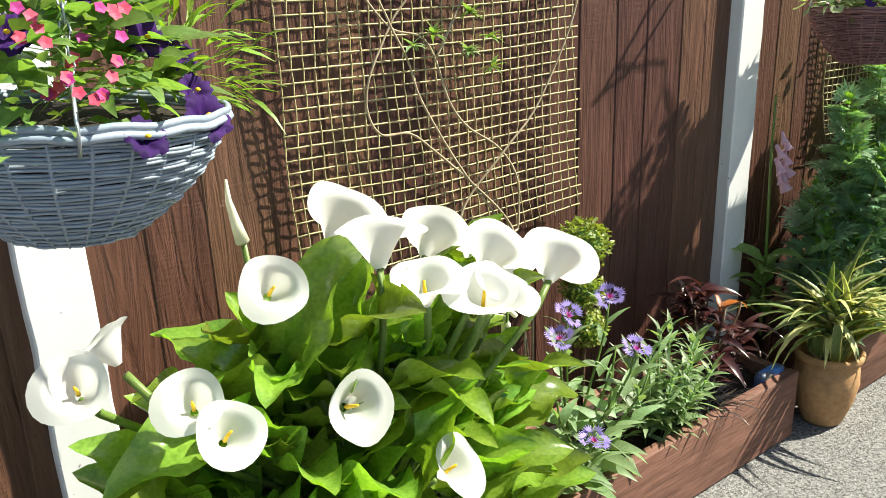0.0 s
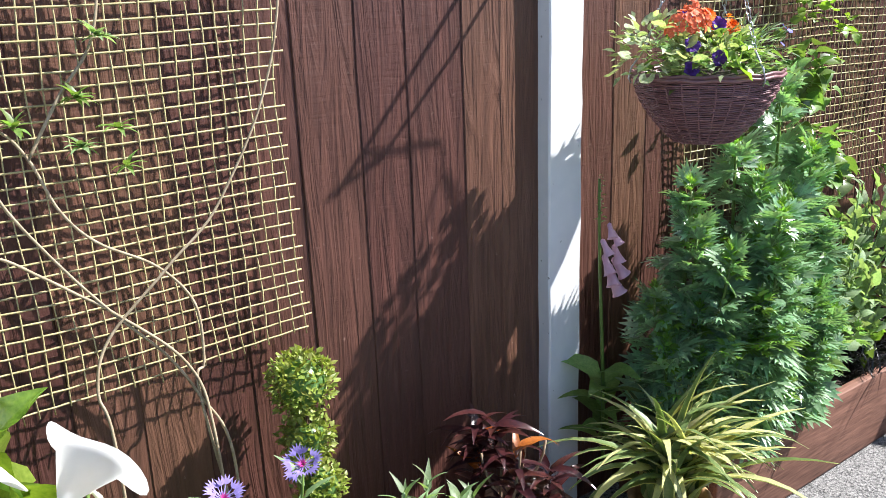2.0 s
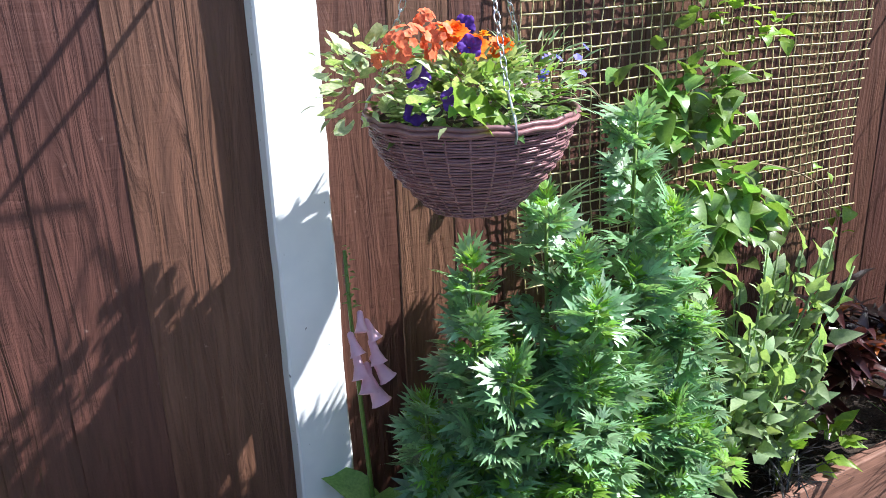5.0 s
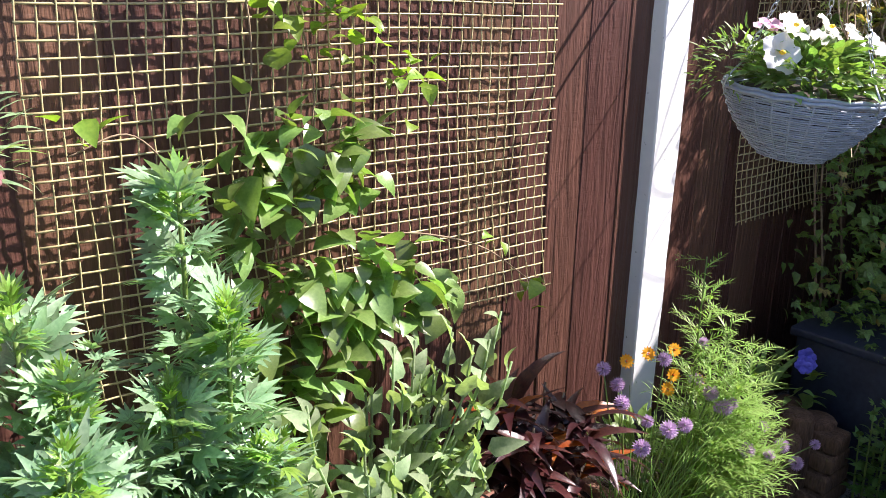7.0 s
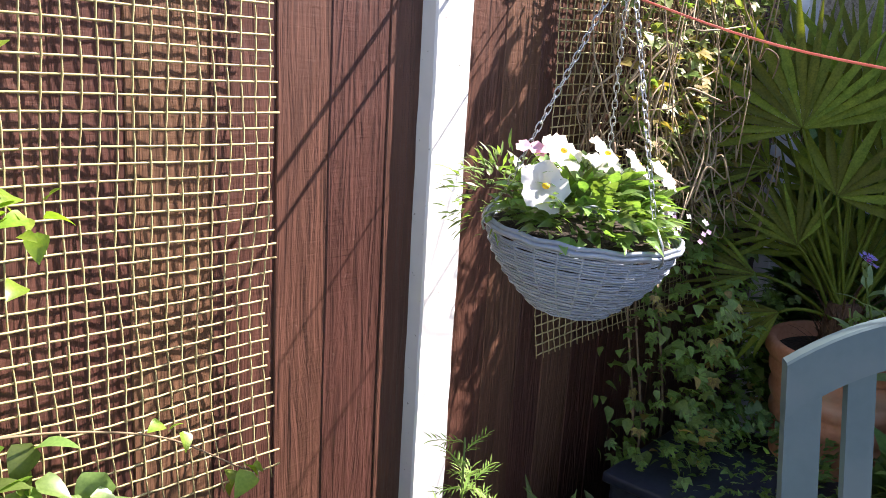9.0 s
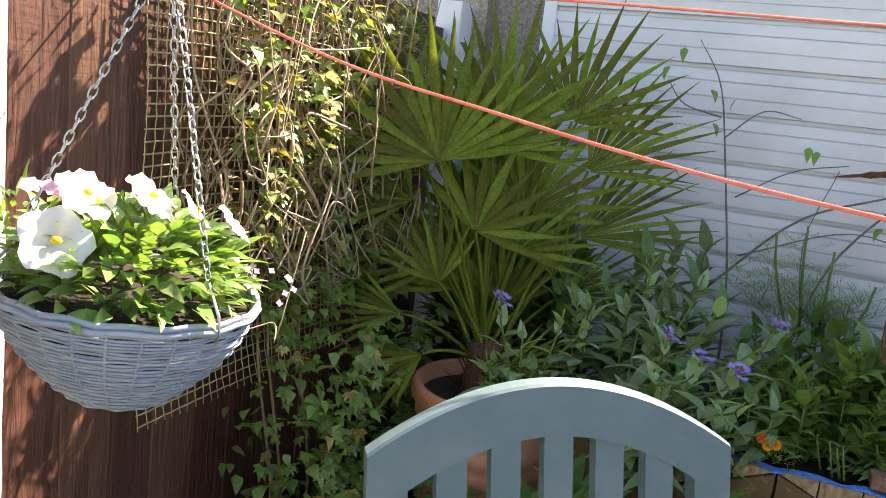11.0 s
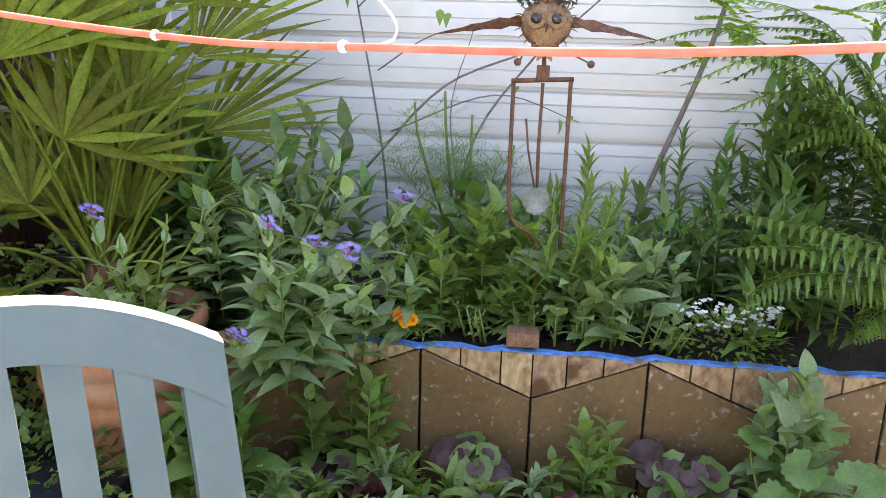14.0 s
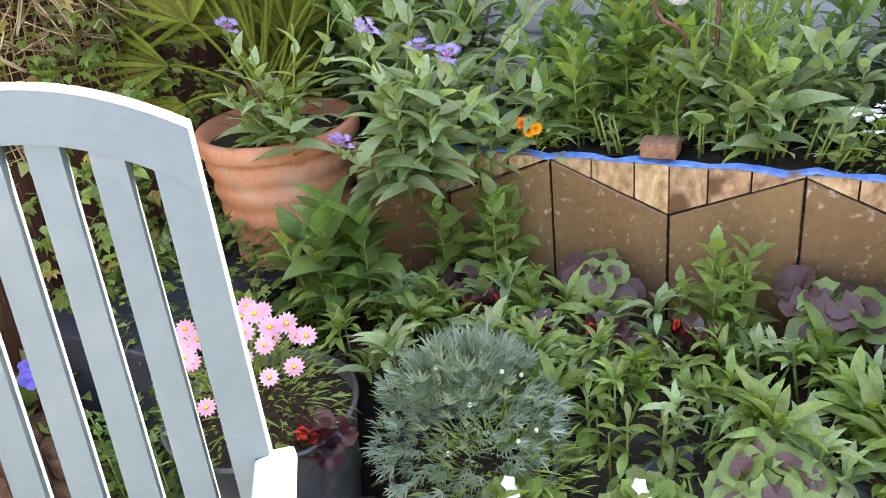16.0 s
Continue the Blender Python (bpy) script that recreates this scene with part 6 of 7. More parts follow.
stalks(md, (0, 0, 0), [(0.1, 0.1, 0.25), (0.0, -0.1, 0.2), (0.12, -0.2, 0.28)], 0.004)
mr_ = thing("marigold_plant", (5.42, 0.19, 0.69), "orange and yellow marigold at the bed edge", "plant")
part("foliage", leaves(Geo(), T_SMALL + T_NARROW, (0.01, 0, 0.03), (0.06, 0.07, 0.06), 70, (0.6, 1), seed=95), G_MID, mr_)
for i, (dy, dz) in enumerate([(0.02, 0.095), (-0.012, 0.085), (0.005, 0.078)]):
    bloom(mr_, "flower", F_MARI, P_AMBER if i else P_ORANGE, (-0.02, dy, dz), (-0.8, -0.2, 0.4), i, 0.72)


def upright(at, tops, label, seed, mat=G_MID, s=0.9):
    t = thing("lily_shoot_plant", at, label, "plant", "upright leafy stems in the bed")
    ge = Geo()
    for i, q in enumerate(tops):
        spire(ge, (q[0] * 0.6, q[1] * 0.6, 0), q, int(q[2] * 90), [leaf(0.10, 0.020, 0.7, 0.3, 5), leaf(0.115, 0.023, 1.0, 0.3, 5)], (s, s * 0.62), seed + i, (1.25, 0.2), 0.08)
    part("foliage", ge, mat, t)
    stalks(t, (0, 0, 0), tops, 0.006)
    return t


upright((5.80, -0.20, 0.68), [(0.06, -0.02, 0.43), (-0.02, 0.06, 0.34), (0.02, -0.12, 0.36), (-0.08, 0.0, 0.28), (0.10, 0.08, 0.30), (-0.10, -0.12, 0.26)], "upright leafy lily shoots in the raised bed", 500)
upright((5.60, -0.15, 0.69), [(0.04, 0.02, 0.33), (-0.02, -0.05, 0.30), (0.02, -0.12, 0.34), (-0.05, 0.03, 0.22), (0.06, -0.07, 0.36), (-0.06, -0.10, 0.22)], "upright lance-leaved shoots at the foot of the ornament", 540, G_MID, 1.05)
upright((6.02, -0.50, 0.68), [(0.08, 0.0, 0.45), (0.0, 0.06, 0.36), (-0.04, -0.08, 0.38), (0.05, -0.14, 0.42), (-0.12, 0.02, 0.30), (0.02, -0.26, 0.44), (0.0, -0.36, 0.40)], "tall upright dark green leafy shoots", 520, G_DARK, 1.0)
bl = thing("broad_leaf_plant", (5.62, -0.22, 0.68), "low broad-leaved green plant in the bed", "plant")
part("foliage", leaves(Geo(), T_BROAD, (0, 0, 0.04), (0.16, 0.18, 0.16), 70, (0.6, 1.05), (0.0, 1.3), seed=97), G_GREY, bl)
al = thing("alyssum_plant", (5.52, -0.55, 0.70), "mound of tiny white alyssum flowers on the bed edge", "plant")
part("foliage", leaves(Geo(), T_SMALL, (0, 0, 0.01), (0.08, 0.15, 0.085), 420, (0.7, 1.25), (-0.2, 1.4), seed=98), G_MID, al)
for i in range(84):
    a = rr.uniform(0, 6.28)
    c = Vector((-0.01 + 0.045 * math.cos(a) * rr.random(), 0.12 * math.sin(a) * rr.random() ** 0.6, 0.075 + rr.uniform(-0.01, 0.05)))
    ge = Geo()
    for j in range(4):
        ge.put(F_TINY, face(c + Vector((rr.uniform(-0.006, 0.006), rr.uniform(-0.006, 0.006), 0)), (rr.uniform(-0.6, 0.1), rr.uniform(-0.4, 0.4), 0.8), j, 0.85))
    part("floret", ge, P_WHITE, al)
fe = thing("fern", (5.46, -1.12, 0.70), "arching green fern in the raised bed", "fern")


def frond(pts, n, L, ge):
    P = smooth_line(pts, 10)
    for i in range(2, n):
        s = i / n
        p = P[int(s * (len(P) - 1))]
        d = (P[min(len(P) - 1, int(s * (len(P) - 1)) + 1)] - P[max(0, int(s * (len(P) - 1)) - 1)]).normalized()
        side = d.cross(UPV).normalized()
        l = L * math.sin(math.pi * min(1, 0.12 + s * 0.88)) ** 0.8
        for sg in (-1, 1):
            dd = (side * sg + d * 0.35 + Vector((0, 0, -0.35))).normalized()
            ge.put(leaf(l, 0.012, 0.7, 0.2, 3), aim(p, dd, 0, 1))
            for j in range(1, 8):
                for s2 in (-1, 1):
                    ge.put(leaf(l * 0.19 * (1 - 0.09 * j), 0.0085, 0.3, 0.2, 2), aim(p + dd * l * j / 8.5 - Vector((0, 0, 0.10 * l * (j / 8) ** 2)), dd + s2 * 0.8 * d, 0, 1))
    ge.tube(P, 0.0025, 4, 0.001)


for mid_, tip_ in [((0.040, 0.418, 0.317), (0.040, 0.658, 0.344)), ((0.000, 0.450, 0.278), (-0.020, 0.641, 0.268)), ((-0.040, 0.466, 0.229), (-0.060, 0.589, 0.144)), ((0.000, 0.298, 0.258), (0.000, 0.452, 0.298)), ((-0.060, 0.282, 0.173), (-0.080, 0.349, 0.095)), ((-0.020, 0.310, 0.210), (-0.040, 0.424, 0.193))]:
    ge = Geo()
    frond([(0, 0, 0), Vector(mid_) * 0.45 + Vector((0, 0, 0.10)), mid_, tip_], 34, 0.10, ge)
    part("frond", ge, G_FERN, fe)
tf = thing("tall_fern", (5.80, -1.15, 0.70), "tall light green fern arching in front of the cladding", "fern")
for k, (mid_, tip_) in enumerate([((-0.060, 0.600, 0.722), (-0.080, 0.855, 0.687)), ((-0.080, 0.515, 0.666), (-0.100, 0.737, 0.597)), ((-0.030, 0.395, 0.504), (-0.050, 0.605, 0.507)), ((0.000, 0.424, 0.758), (-0.020, 0.672, 0.807)), ((-0.100, 0.330, 0.885), (-0.100, 0.491, 0.831)), ((-0.150, 0.293, 0.783), (-0.150, 0.432, 0.769)), ((0.000, 0.394, 0.746), (0.000, 0.563, 0.757)), ((0.000, 0.315, 0.505), (0.000, 0.474, 0.419)), ((-0.100, 0.298, 0.925), (-0.100, 0.402, 0.933)), ((0.050, 0.411, 0.581), (0.050, 0.608, 0.523))]):
    ge = Geo()
    frond([(0, 0, 0), Vector(mid_) * 0.5 + Vector((0, 0, 0.14)), mid_, tip_], 34, 0.075 if k < 7 else 0.09, ge)
    part("frond", ge, G_FEATH if k % 2 else G_FERN, tf)
    ge = Geo()
    lean = Vector((0.05 + 0.02 * (k % 3), -0.05 - 0.03 * (k % 2), -0.05 + 0.05 * (k % 3)))
    frond([(0, 0, 0), Vector(mid_) * 0.5 + Vector((0, 0, 0.10)), Vector(mid_) + lean, Vector(tip_) + lean * 1.4], 34, 0.085, ge)
    part("frond", ge, G_FERN, tf)

# small tree with feathered leaves against the wall, and bare climbing branches
rw = thing("rowan_sapling", (6.05, -0.42, 0.66), "thin sapling with feathery yellow-green leaves", "tree")
tk = Geo().tube([p for p in smooth_line([(0, 0.12, 0), (0.02, 0.0, 0.35), (0.0, -0.12, 0.72), (-0.02, -0.16, 0.98), (0, -0.12, 1.2)], 6)], 0.010, 6, 0.005)
part("trunk", tk, M_DARKTWIG, rw)
ge = Geo()
for i in range(30):
    d = way(rr.uniform(1.7, 5.6), rr.uniform(-0.3, 0.5))
    p = Vector((rr.uniform(-0.18, -0.02), -0.12 + rr.uniform(-0.22, 0.10), rr.uniform(0.72, 1.06)))
    L = rr.uniform(0.10, 0.19)
    for j in range(9):
        q = p + d * L * j / 9 - Vector((0, 0, 0.05 * (j / 9) ** 2))
        for sg in (-1, 1):
            ge.put(leaf(0.045, 0.017, 0.5, 0.2, 3), aim(q, d + sg * 1.2 * d.cross(UPV), -0.8 * sg, 1 - 0.05 * j))
    ge.tube([p, p + d * L], 0.0012, 3)
part("foliage", ge, G_LIME, rw)
bb = thing("bare_branches", (6.12, 0.10, 0.66), "dark bare shrub branches trained over the white cladding", "shrub")
BB = Vector((6.12, 0.10, 0.66))
ge = Geo()
for k, q in enumerate([[(6.12, 0.36, 0.66), (6.12, 0.38, 1.0), (6.13, 0.45, 1.4), (6.13, 0.50, 1.62), (6.13, 0.58, 1.75)],
                       [(6.12, 0.40, 1.28), (6.1, 0.25, 1.38), (6.08, 0.10, 1.42)], [(6.13, 0.46, 1.46), (6.13, 0.36, 1.55), (6.13, 0.25, 1.54)], [(6.13, 0.48, 1.52), (6.13, 0.60, 1.55), (6.13, 0.66, 1.62)],
                       [(6.12, 0.20, 0.66), (6.12, 0.1, 1.1), (6.13, -0.12, 1.42), (6.14, -0.25, 1.75), (6.14, -0.30, 1.95)],
                       [(6.12, 0.44, 0.98), (6.12, 0.2, 1.24), (6.13, -0.1, 1.38), (6.13, -0.38, 1.62), (6.14, -0.62, 1.72)],
                       [(6.1, 0.3, 0.75), (6.1, 0.05, 0.88), (6.1, -0.2, 0.90)], [(6.12, 0.36, 1.1), (6.12, 0.05, 1.22), (6.12, -0.2, 1.15)], [(6.14, -0.25, 1.72), (6.14, -0.45, 1.70), (6.14, -0.60, 1.60)],
                       [(6.13, -0.46, 1.65), (6.13, -0.56, 1.74), (6.13, -0.72, 1.78)], [(6.12, 0.12, 0.8), (6.12, 0.18, 1.15), (6.12, 0.12, 1.4)]]):
    part("branch", Geo().tube([p - BB for p in smooth_line(q, 6)], 0.0045 if k in (0, 4, 5) else 0.0028, 5, 0.0014), M_DARKTWIG, bb)
for x_, y_, z_ in [(6.10, 0.215, 1.46), (6.10, 0.19, 1.45), (6.1, 0.52, 1.60), (6.1, 0.66, 1.66), (6.1, 0.62, 1.72), (6.1, 0.44, 1.58), (6.1, -0.18, 1.17), (6.1, -0.14, 1.16), (6.1, -0.02, 1.25), (6.1, 0.50, 1.5)]:
    part("leaf", Geo().put(leaf(0.05, 0.026, 1.0, 0.25, 5), aim(Vector((x_, y_, z_)) - BB, (rr.uniform(-0.8, 0), rr.uniform(-0.6, 0.6), -0.9), 0, 1)), G_MID, bb)


T_SPOON = [leaf(0.075, 0.021, 1.2, 0.3, 6, base=1.5), leaf(0.09, 0.023, 1.6, 0.3, 6, base=1.5), leaf(0.06, 0.020, 0.8, 0.3, 6, base=1.5)]

# dense leafy fillers
def clump(at, rx, ry, h, n, tpls, mat, label, seed, s=(0.9, 0.6), name="leafy_perennial", rise=0.0, el=(1.1, 0.1)):
    t = thing(name, at, label, "plant")
    r_ = random.Random(seed)
    ge = Geo()
    for i in range(n):
        q = Vector((r_.uniform(-rx, rx), r_.uniform(-ry, ry), 0))
        q.z = h * r_.uniform(0.65, 1.05) * (1 - 0.25 * (abs(q.y) / ry) ** 2) + rise * q.x
        spire(ge, (q.x * 0.85, q.y * 0.9, 0), q, max(8, int(q.z * 62)), tpls, s, seed * 50 + i, el, 0.1)
        part("stem", Geo().tube([(q.x * 0.85, q.y * 0.9, 0), q], 0.0035, 5, 0.002), G_STEM, t)
    part("foliage", ge, mat, t)
    return t


T_ROUND = [leaf(0.085, 0.052, 0.7, 0.2, 6, base=0.65), leaf(0.10, 0.058, 1.0, 0.2, 6, base=0.65), leaf(0.07, 0.042, 0.5, 0.25, 6, base=0.7)]
clump((5.58, 0.10, 0.69), 0.12, 0.20, 0.24, 17, T_BROAD, G_MID, "leafy mid-green perennials filling the raised bed", 601, (0.85, 0.55), rise=0.4)
clump((5.80, 0.10, 0.69), 0.12, 0.22, 0.30, 18, T_ROUND, G_DARK, "rounded dark green perennial leaves in the bed", 602, (1.0, 0.8))
clump((5.56, -0.30, 0.69), 0.10, 0.14, 0.20, 12, T_ROUND, G_GREY, "grey-green leafy perennial at the bed edge", 603, (0.95, 0.65), rise=0.4)
clump((5.66, -0.02, 0.69), 0.08, 0.07, 0.34, 7, T_BROAD, G_MID, "upright broad-leaved foxglove rosette", 604, (1.0, 0.7))
clump((5.84, -0.42, 0.69), 0.14, 0.16, 0.30, 16, T_LANCE, G_DARK, "dark leafy stems behind the alyssum", 605, (1.0, 0.7))
clump((5.66, 0.62, 0.69), 0.14, 0.14, 0.40, 14, T_BROAD, G_GREY, "grey-green leafy stems beside the palm", 606, (0.9, 0.6))
clump((5.50, 0.30, 0.69), 0.06, 0.12, 0.22, 12, T_BROAD, G_GREY, "broad grey-green leaves hanging over the tile edge", 607, (0.85, 0.6), el=(1.0, -0.15))
clump((5.36, 0.28, 0.36), 0.05, 0.16, 0.30, 8, T_ROUND, G_MID, "fresh green leaves against the tiles", 608, (1.0, 0.7))
clump((5.20, 0.60, 0.36), 0.10, 0.10, 0.34, 7, T_ROUND, G_DARK, "glossy green leafy dahlia beside the palm pot", 609, (1.5, 1.1))
clump((5.34, 0.42, 0.62), 0.07, 0.14, 0.26, 14, T_BROAD, G_GREY, "broad grey-green leaves spilling past the tiled corner", 613, (0.9, 0.6), el=(1.0, -0.1))
clump((6.0, -0.76, 0.69), 0.12, 0.20, 0.62, 20, T_LANCE, G_DARK, "tall dark leafy stems against the white wall", 614, (1.1, 0.8))
clump((5.72, -0.66, 0.69), 0.10, 0.12, 0.40, 12, T_LANCE, G_DARK, "dark leafy stems behind the fern", 615, (1.1, 0.8))
clump((4.98, -0.12, 0.26), 0.04, 0.26, 0.16, 14, T_SPOON, G_MID, "narrow-leaved bedding spilling over the crate edge", 616, (1.0, 0.8), el=(1.0, -0.3))
# shade under the fern is put into the darker leaf green
clump((5.62, -0.72, 0.69), 0.14, 0.16, 0.26, 14, T_LANCE, G_DARK, "shaded leafy stems under the fern", 610, (1.0, 0.7))
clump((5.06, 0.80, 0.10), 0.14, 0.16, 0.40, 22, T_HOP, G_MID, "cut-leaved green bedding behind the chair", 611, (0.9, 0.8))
# same leaves again, darker green standing for the shade behind the chair
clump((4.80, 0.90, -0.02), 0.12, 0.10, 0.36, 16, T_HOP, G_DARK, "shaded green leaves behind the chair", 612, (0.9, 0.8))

clump((5.74, 0.86, 0.35), 0.12, 0.12, 0.78, 14, T_BROAD, G_DARK, "dark leafy stems between the palm and the wall", 617, (1.0, 0.7))
clump((5.92, 0.98, 0.35), 0.14, 0.16, 0.95, 16, T_BROAD, G_DARK, "dark leaves of a shrub behind the palm", 623, (1.1, 0.8))
clump((5.98, 1.22, 0.20), 0.14, 0.12, 1.15, 16, T_BROAD, G_DARK, "dark shrub leaves in front of the end post", 624, (1.1, 0.8))
clump((5.32, 0.80, 0.71), 0.07, 0.10, 0.16, 9, T_ROUND, G_MID, "small leafy plants in the palm pot", 618, (0.7, 0.5))

clump((5.98, -1.02, 0.69), 0.10, 0.22, 0.74, 24, T_LANCE, G_DARK, "tall dark leafy shoots against the cladding", 619, (1.1, 0.8))

clump((5.34, -0.22, 0.36), 0.04, 0.07, 0.26, 6, T_ROUND, G_MID, "fresh green leafy plant in front of the tiles", 620, (0.9, 0.6))
clump((5.30, -0.66, 0.36), 0.06, 0.08, 0.36, 8, T_ROUND, G_GREY, "tall leafy dahlia in front of the tiled bed", 621, (1.1, 0.8))
clump((5.50, -0.15, 0.70), 0.03, 0.36, 0.10, 26, T_NARROW + T_SMALL, G_GREY, "low grey-green seedlings along the bed edge", 622, (0.9, 0.7))

# rusty metal owl stake
ow = thing("metal_owl_stake", (5.62, -0.088, 0.70), "rusty iron owl balancing ornament on a three-rod stake", "garden ornament")
fr = Geo()
fr.tube(smooth_line([(-0.03, 0.067, 0.6), (-0.03, 0.067, 0.36), (-0.029, 0.062, 0.30), (-0.026, 0.045, 0.262), (-0.019, 0.012, 0.240), (-0.015, -0.006, 0.19), (-0.015, -0.006, -0.02)], 5), 0.0048, 6)
fr.tube(smooth_line([(0.0, -0.064, 0.608), (0.0, -0.064, 0.45), (0.0, -0.064, 0.20)], 5), 0.0048, 6)
fr.tube([(-0.015, 0.0, 0.60), (-0.03, 0.002, 0.45), (-0.065, 0.0, 0.365)], 0.0042, 6)
fr.tube([(-0.03, 0.072, 0.604), (0.0, -0.07, 0.610)], 0.0055, 4)
part("frame", fr, M_RUST, ow)
part("bracket", Geo().box(-0.028, -0.002, -0.014, 0.016, 0.604, 0.64, 0.003), M_RUST, ow)
part("perch", Geo().tube([(-0.015, 0, 0.63), (-0.016, 0.0, 0.70)], 0.005, 6), M_RUST, ow)
HC = Vector((-0.02, 0.0, 0.735))
hd = Geo().ball(HC, 0.052, 16, 9, 0.95)
hd.v = [(HC.x + (x - HC.x) * 0.35, HC.y + (y - HC.y) * 1.15, HC.z + (z - HC.z) * (1.0 if z > HC.z - 0.02 else 1.15)) for x, y, z in hd.v]
head = part("head", hd, M_COPPER, ow, "embossed rusty owl face")
rf = Geo()
for sy in (-0.024, 0.024):
    for j in range(16):
        a = 2 * math.pi * j / 16
        rf.put(leaf(0.026, 0.011, 0.3, 0.3, 3), aim(HC + Vector((-0.019, sy, 0.004)), (-0.25, math.cos(a), math.sin(a)), 0, 1))
part("face_feathers", rf, M_COPPER, head)
ring = Geo()
for j in range(22):
    a = 2 * math.pi * j / 22
    ring.put(leaf(0.026, 0.017, 0.3, 0.3, 4, base=0.9), aim(HC + Vector((-0.010, 0.050 * math.cos(a), 0.042 * math.sin(a))), (-0.15, math.cos(a), math.sin(a)), 0, 1))
part("feather_ring", ring, M_COPPER, head, "scalloped copper feather ring")
for sy in (-0.023, 0.023):
    e_ = part("eye", Geo().lathe([(1e-4, 0.008), (0.009, 0.006), (0.017, 0.0), (0.021, 0.004), (0.022, -0.002)], 20), M_COPPER, head, "pale ringed copper eye")
    e_.matrix_basis = face(HC + Vector((-0.022, sy, 0.008)), (-1, -0.1, 0.1))
    q_ = part("pupil", Geo().ball((0, 0, 0), 0.0125, 12, 7, 0.6), M_OWLEYE, head, "glossy dark eye")
    q_.matrix_basis = face(HC + Vector((-0.027, sy, 0.009)), (-1, -0.1, 0.1))
part("beak", Geo().tube([HC + Vector((-0.022, 0, -0.004)), HC + Vector((-0.03, 0, -0.02))], 0.006, 6, 0.001), M_RUST, head)
for sy in (-1, 1):
    for j in range(4):
        part("tuft", Geo().put(leaf(0.040, 0.034, 0.2, 0.15, 8, base=0.9, wave=0.5), aim(HC + Vector((-0.004 * j, sy * (0.014 + 0.013 * j), 0.034)), (-0.1, sy * (0.05 + 0.2 * j), 1.0 - 0.1 * j), 0, 1.15)), M_LEAFIRON, head)
    part("wing", Geo().put(leaf(0.215, 0.030, 0.10, 0.15, 10, base=0.42, wave=0.35), aim(HC + Vector((0, sy * 0.04, 0.004)), (0, sy, -0.16), 0.95, 1.0)), M_RUST, ow)
    part("balance_rod", Geo().tube([HC + Vector((-0.01, 0, -0.045)), HC + Vector((-0.02, sy * 0.045, -0.06)), HC + Vector((-0.02, sy * (0.10 if sy < 0 else 0.055), -0.085))], 0.002, 5), M_RUST, ow)
    part("balance_ball", Geo().ball(HC + Vector((-0.02, sy * (0.105 if sy < 0 else 0.06), -0.088)), 0.009, 10, 6), M_RUST, ow)
part("breast", Geo().put(petals(7, 0.0, 0.04, 0.02, 0.1), face(HC + Vector((-0.012, 0, -0.05)), (-1, 0, -0.2), 0, 1.0)), M_COPPER, ow)
part("pendulum_ball", Geo().ball((-0.075, 0.0, 0.335), 0.033, 20, 12), M_GLASS, ow, "clear crackled glass ball")
part("pendulum_rod", Geo().tube([(-0.04, 0.034, 0.52), (-0.045, 0.026, 0.45), (-0.07, 0.006, 0.365)], 0.0026, 5), M_RUST, ow)

# ---- plants and pots in front of the bed ----
def zinc(at, Rr, h, label, mat=M_ZINC):
    t = thing("zinc_tub", at, label, "plant pot", "round metal tubs")
    part("tub_body", Geo().lathe([(1e-4, 0), (Rr * 0.76, 0), (Rr * 0.80, 0.02), (Rr * 0.90, h * 0.55), (Rr * 0.93, h * 0.58), (Rr * 0.93, h * 0.62), (Rr * 0.92, h * 0.66), (Rr, h - 0.012), (Rr * 1.03, h - 0.006), (Rr * 1.04, h), (Rr * 1.01, h + 0.005), (Rr * 0.98, h), (Rr * 0.96, h - 0.03), (1e-4, h - 0.03)], 40), mat, t)
    part("soil", Geo().lathe([(1e-4, h - 0.022), (Rr * 0.965, h - 0.026)], 24), M_SOIL, t)
    return t


zinc((4.79, 0.545, GROUND), 0.188, 0.42, "dark grey zinc tub of pink daisies beside the chair")
zinc((4.86, 0.12, GROUND), 0.155, 0.36, "dark grey zinc tub with silvery foliage")
zinc((4.86, -0.37, GROUND), 0.20, 0.36, "pale-rimmed metal tub with geraniums and begonias")
dz = thing("pink_daisy_plant", (4.78, 0.555, 0.37), "pink daisies with yellow centres in a zinc tub", "plant")
part("foliage", leaves(Geo(), T_NARROW + T_SMALL, (0, 0, 0.0), (0.185, 0.185, 0.16), 900, (0.6, 1.0), (0.0, 1.4), seed=110), G_MID, dz)
for i in range(34):
    a = i * 2.399
    q = 0.15 * (i / 34) ** 0.5
    p = Vector((q * math.cos(a) - 0.02, q * math.sin(a), 0.20 + rr.uniform(-0.05, 0.03) - 1.2 * q * q))
    bloom(dz, "daisy", F_DAISY, P_PINK, p, (-0.6 + rr.uniform(-0.2, 0.2), -0.4, 0.7), a, rr.uniform(0.8, 1.05), True, P_YELLOW, 0.0055)
be = thing("bronze_begonia", (4.74, 0.38, 0.37), "bronze-leaved begonia with a red flower at the tub edge", "plant")
part("foliage", leaves(Geo(), [round_leaf(0.03, 7)], (0, 0, 0.0), (0.055, 0.055, 0.05), 24, (0.6, 1), (0, 1.4), seed=111), G_BURG, be)
for d_ in ((-0.03, 0.0, 0.055), (-0.02, -0.012, 0.04)):
    bloom(be, "flower", F_FIVE, P_RED, d_, (-0.7, -0.3, 0.6), 0, 1.3)
sv = thing("silvery_daisy_bush", (4.86, 0.12, 0.31), "silvery blue-green finely cut marguerite bush with tiny buds", "plant")
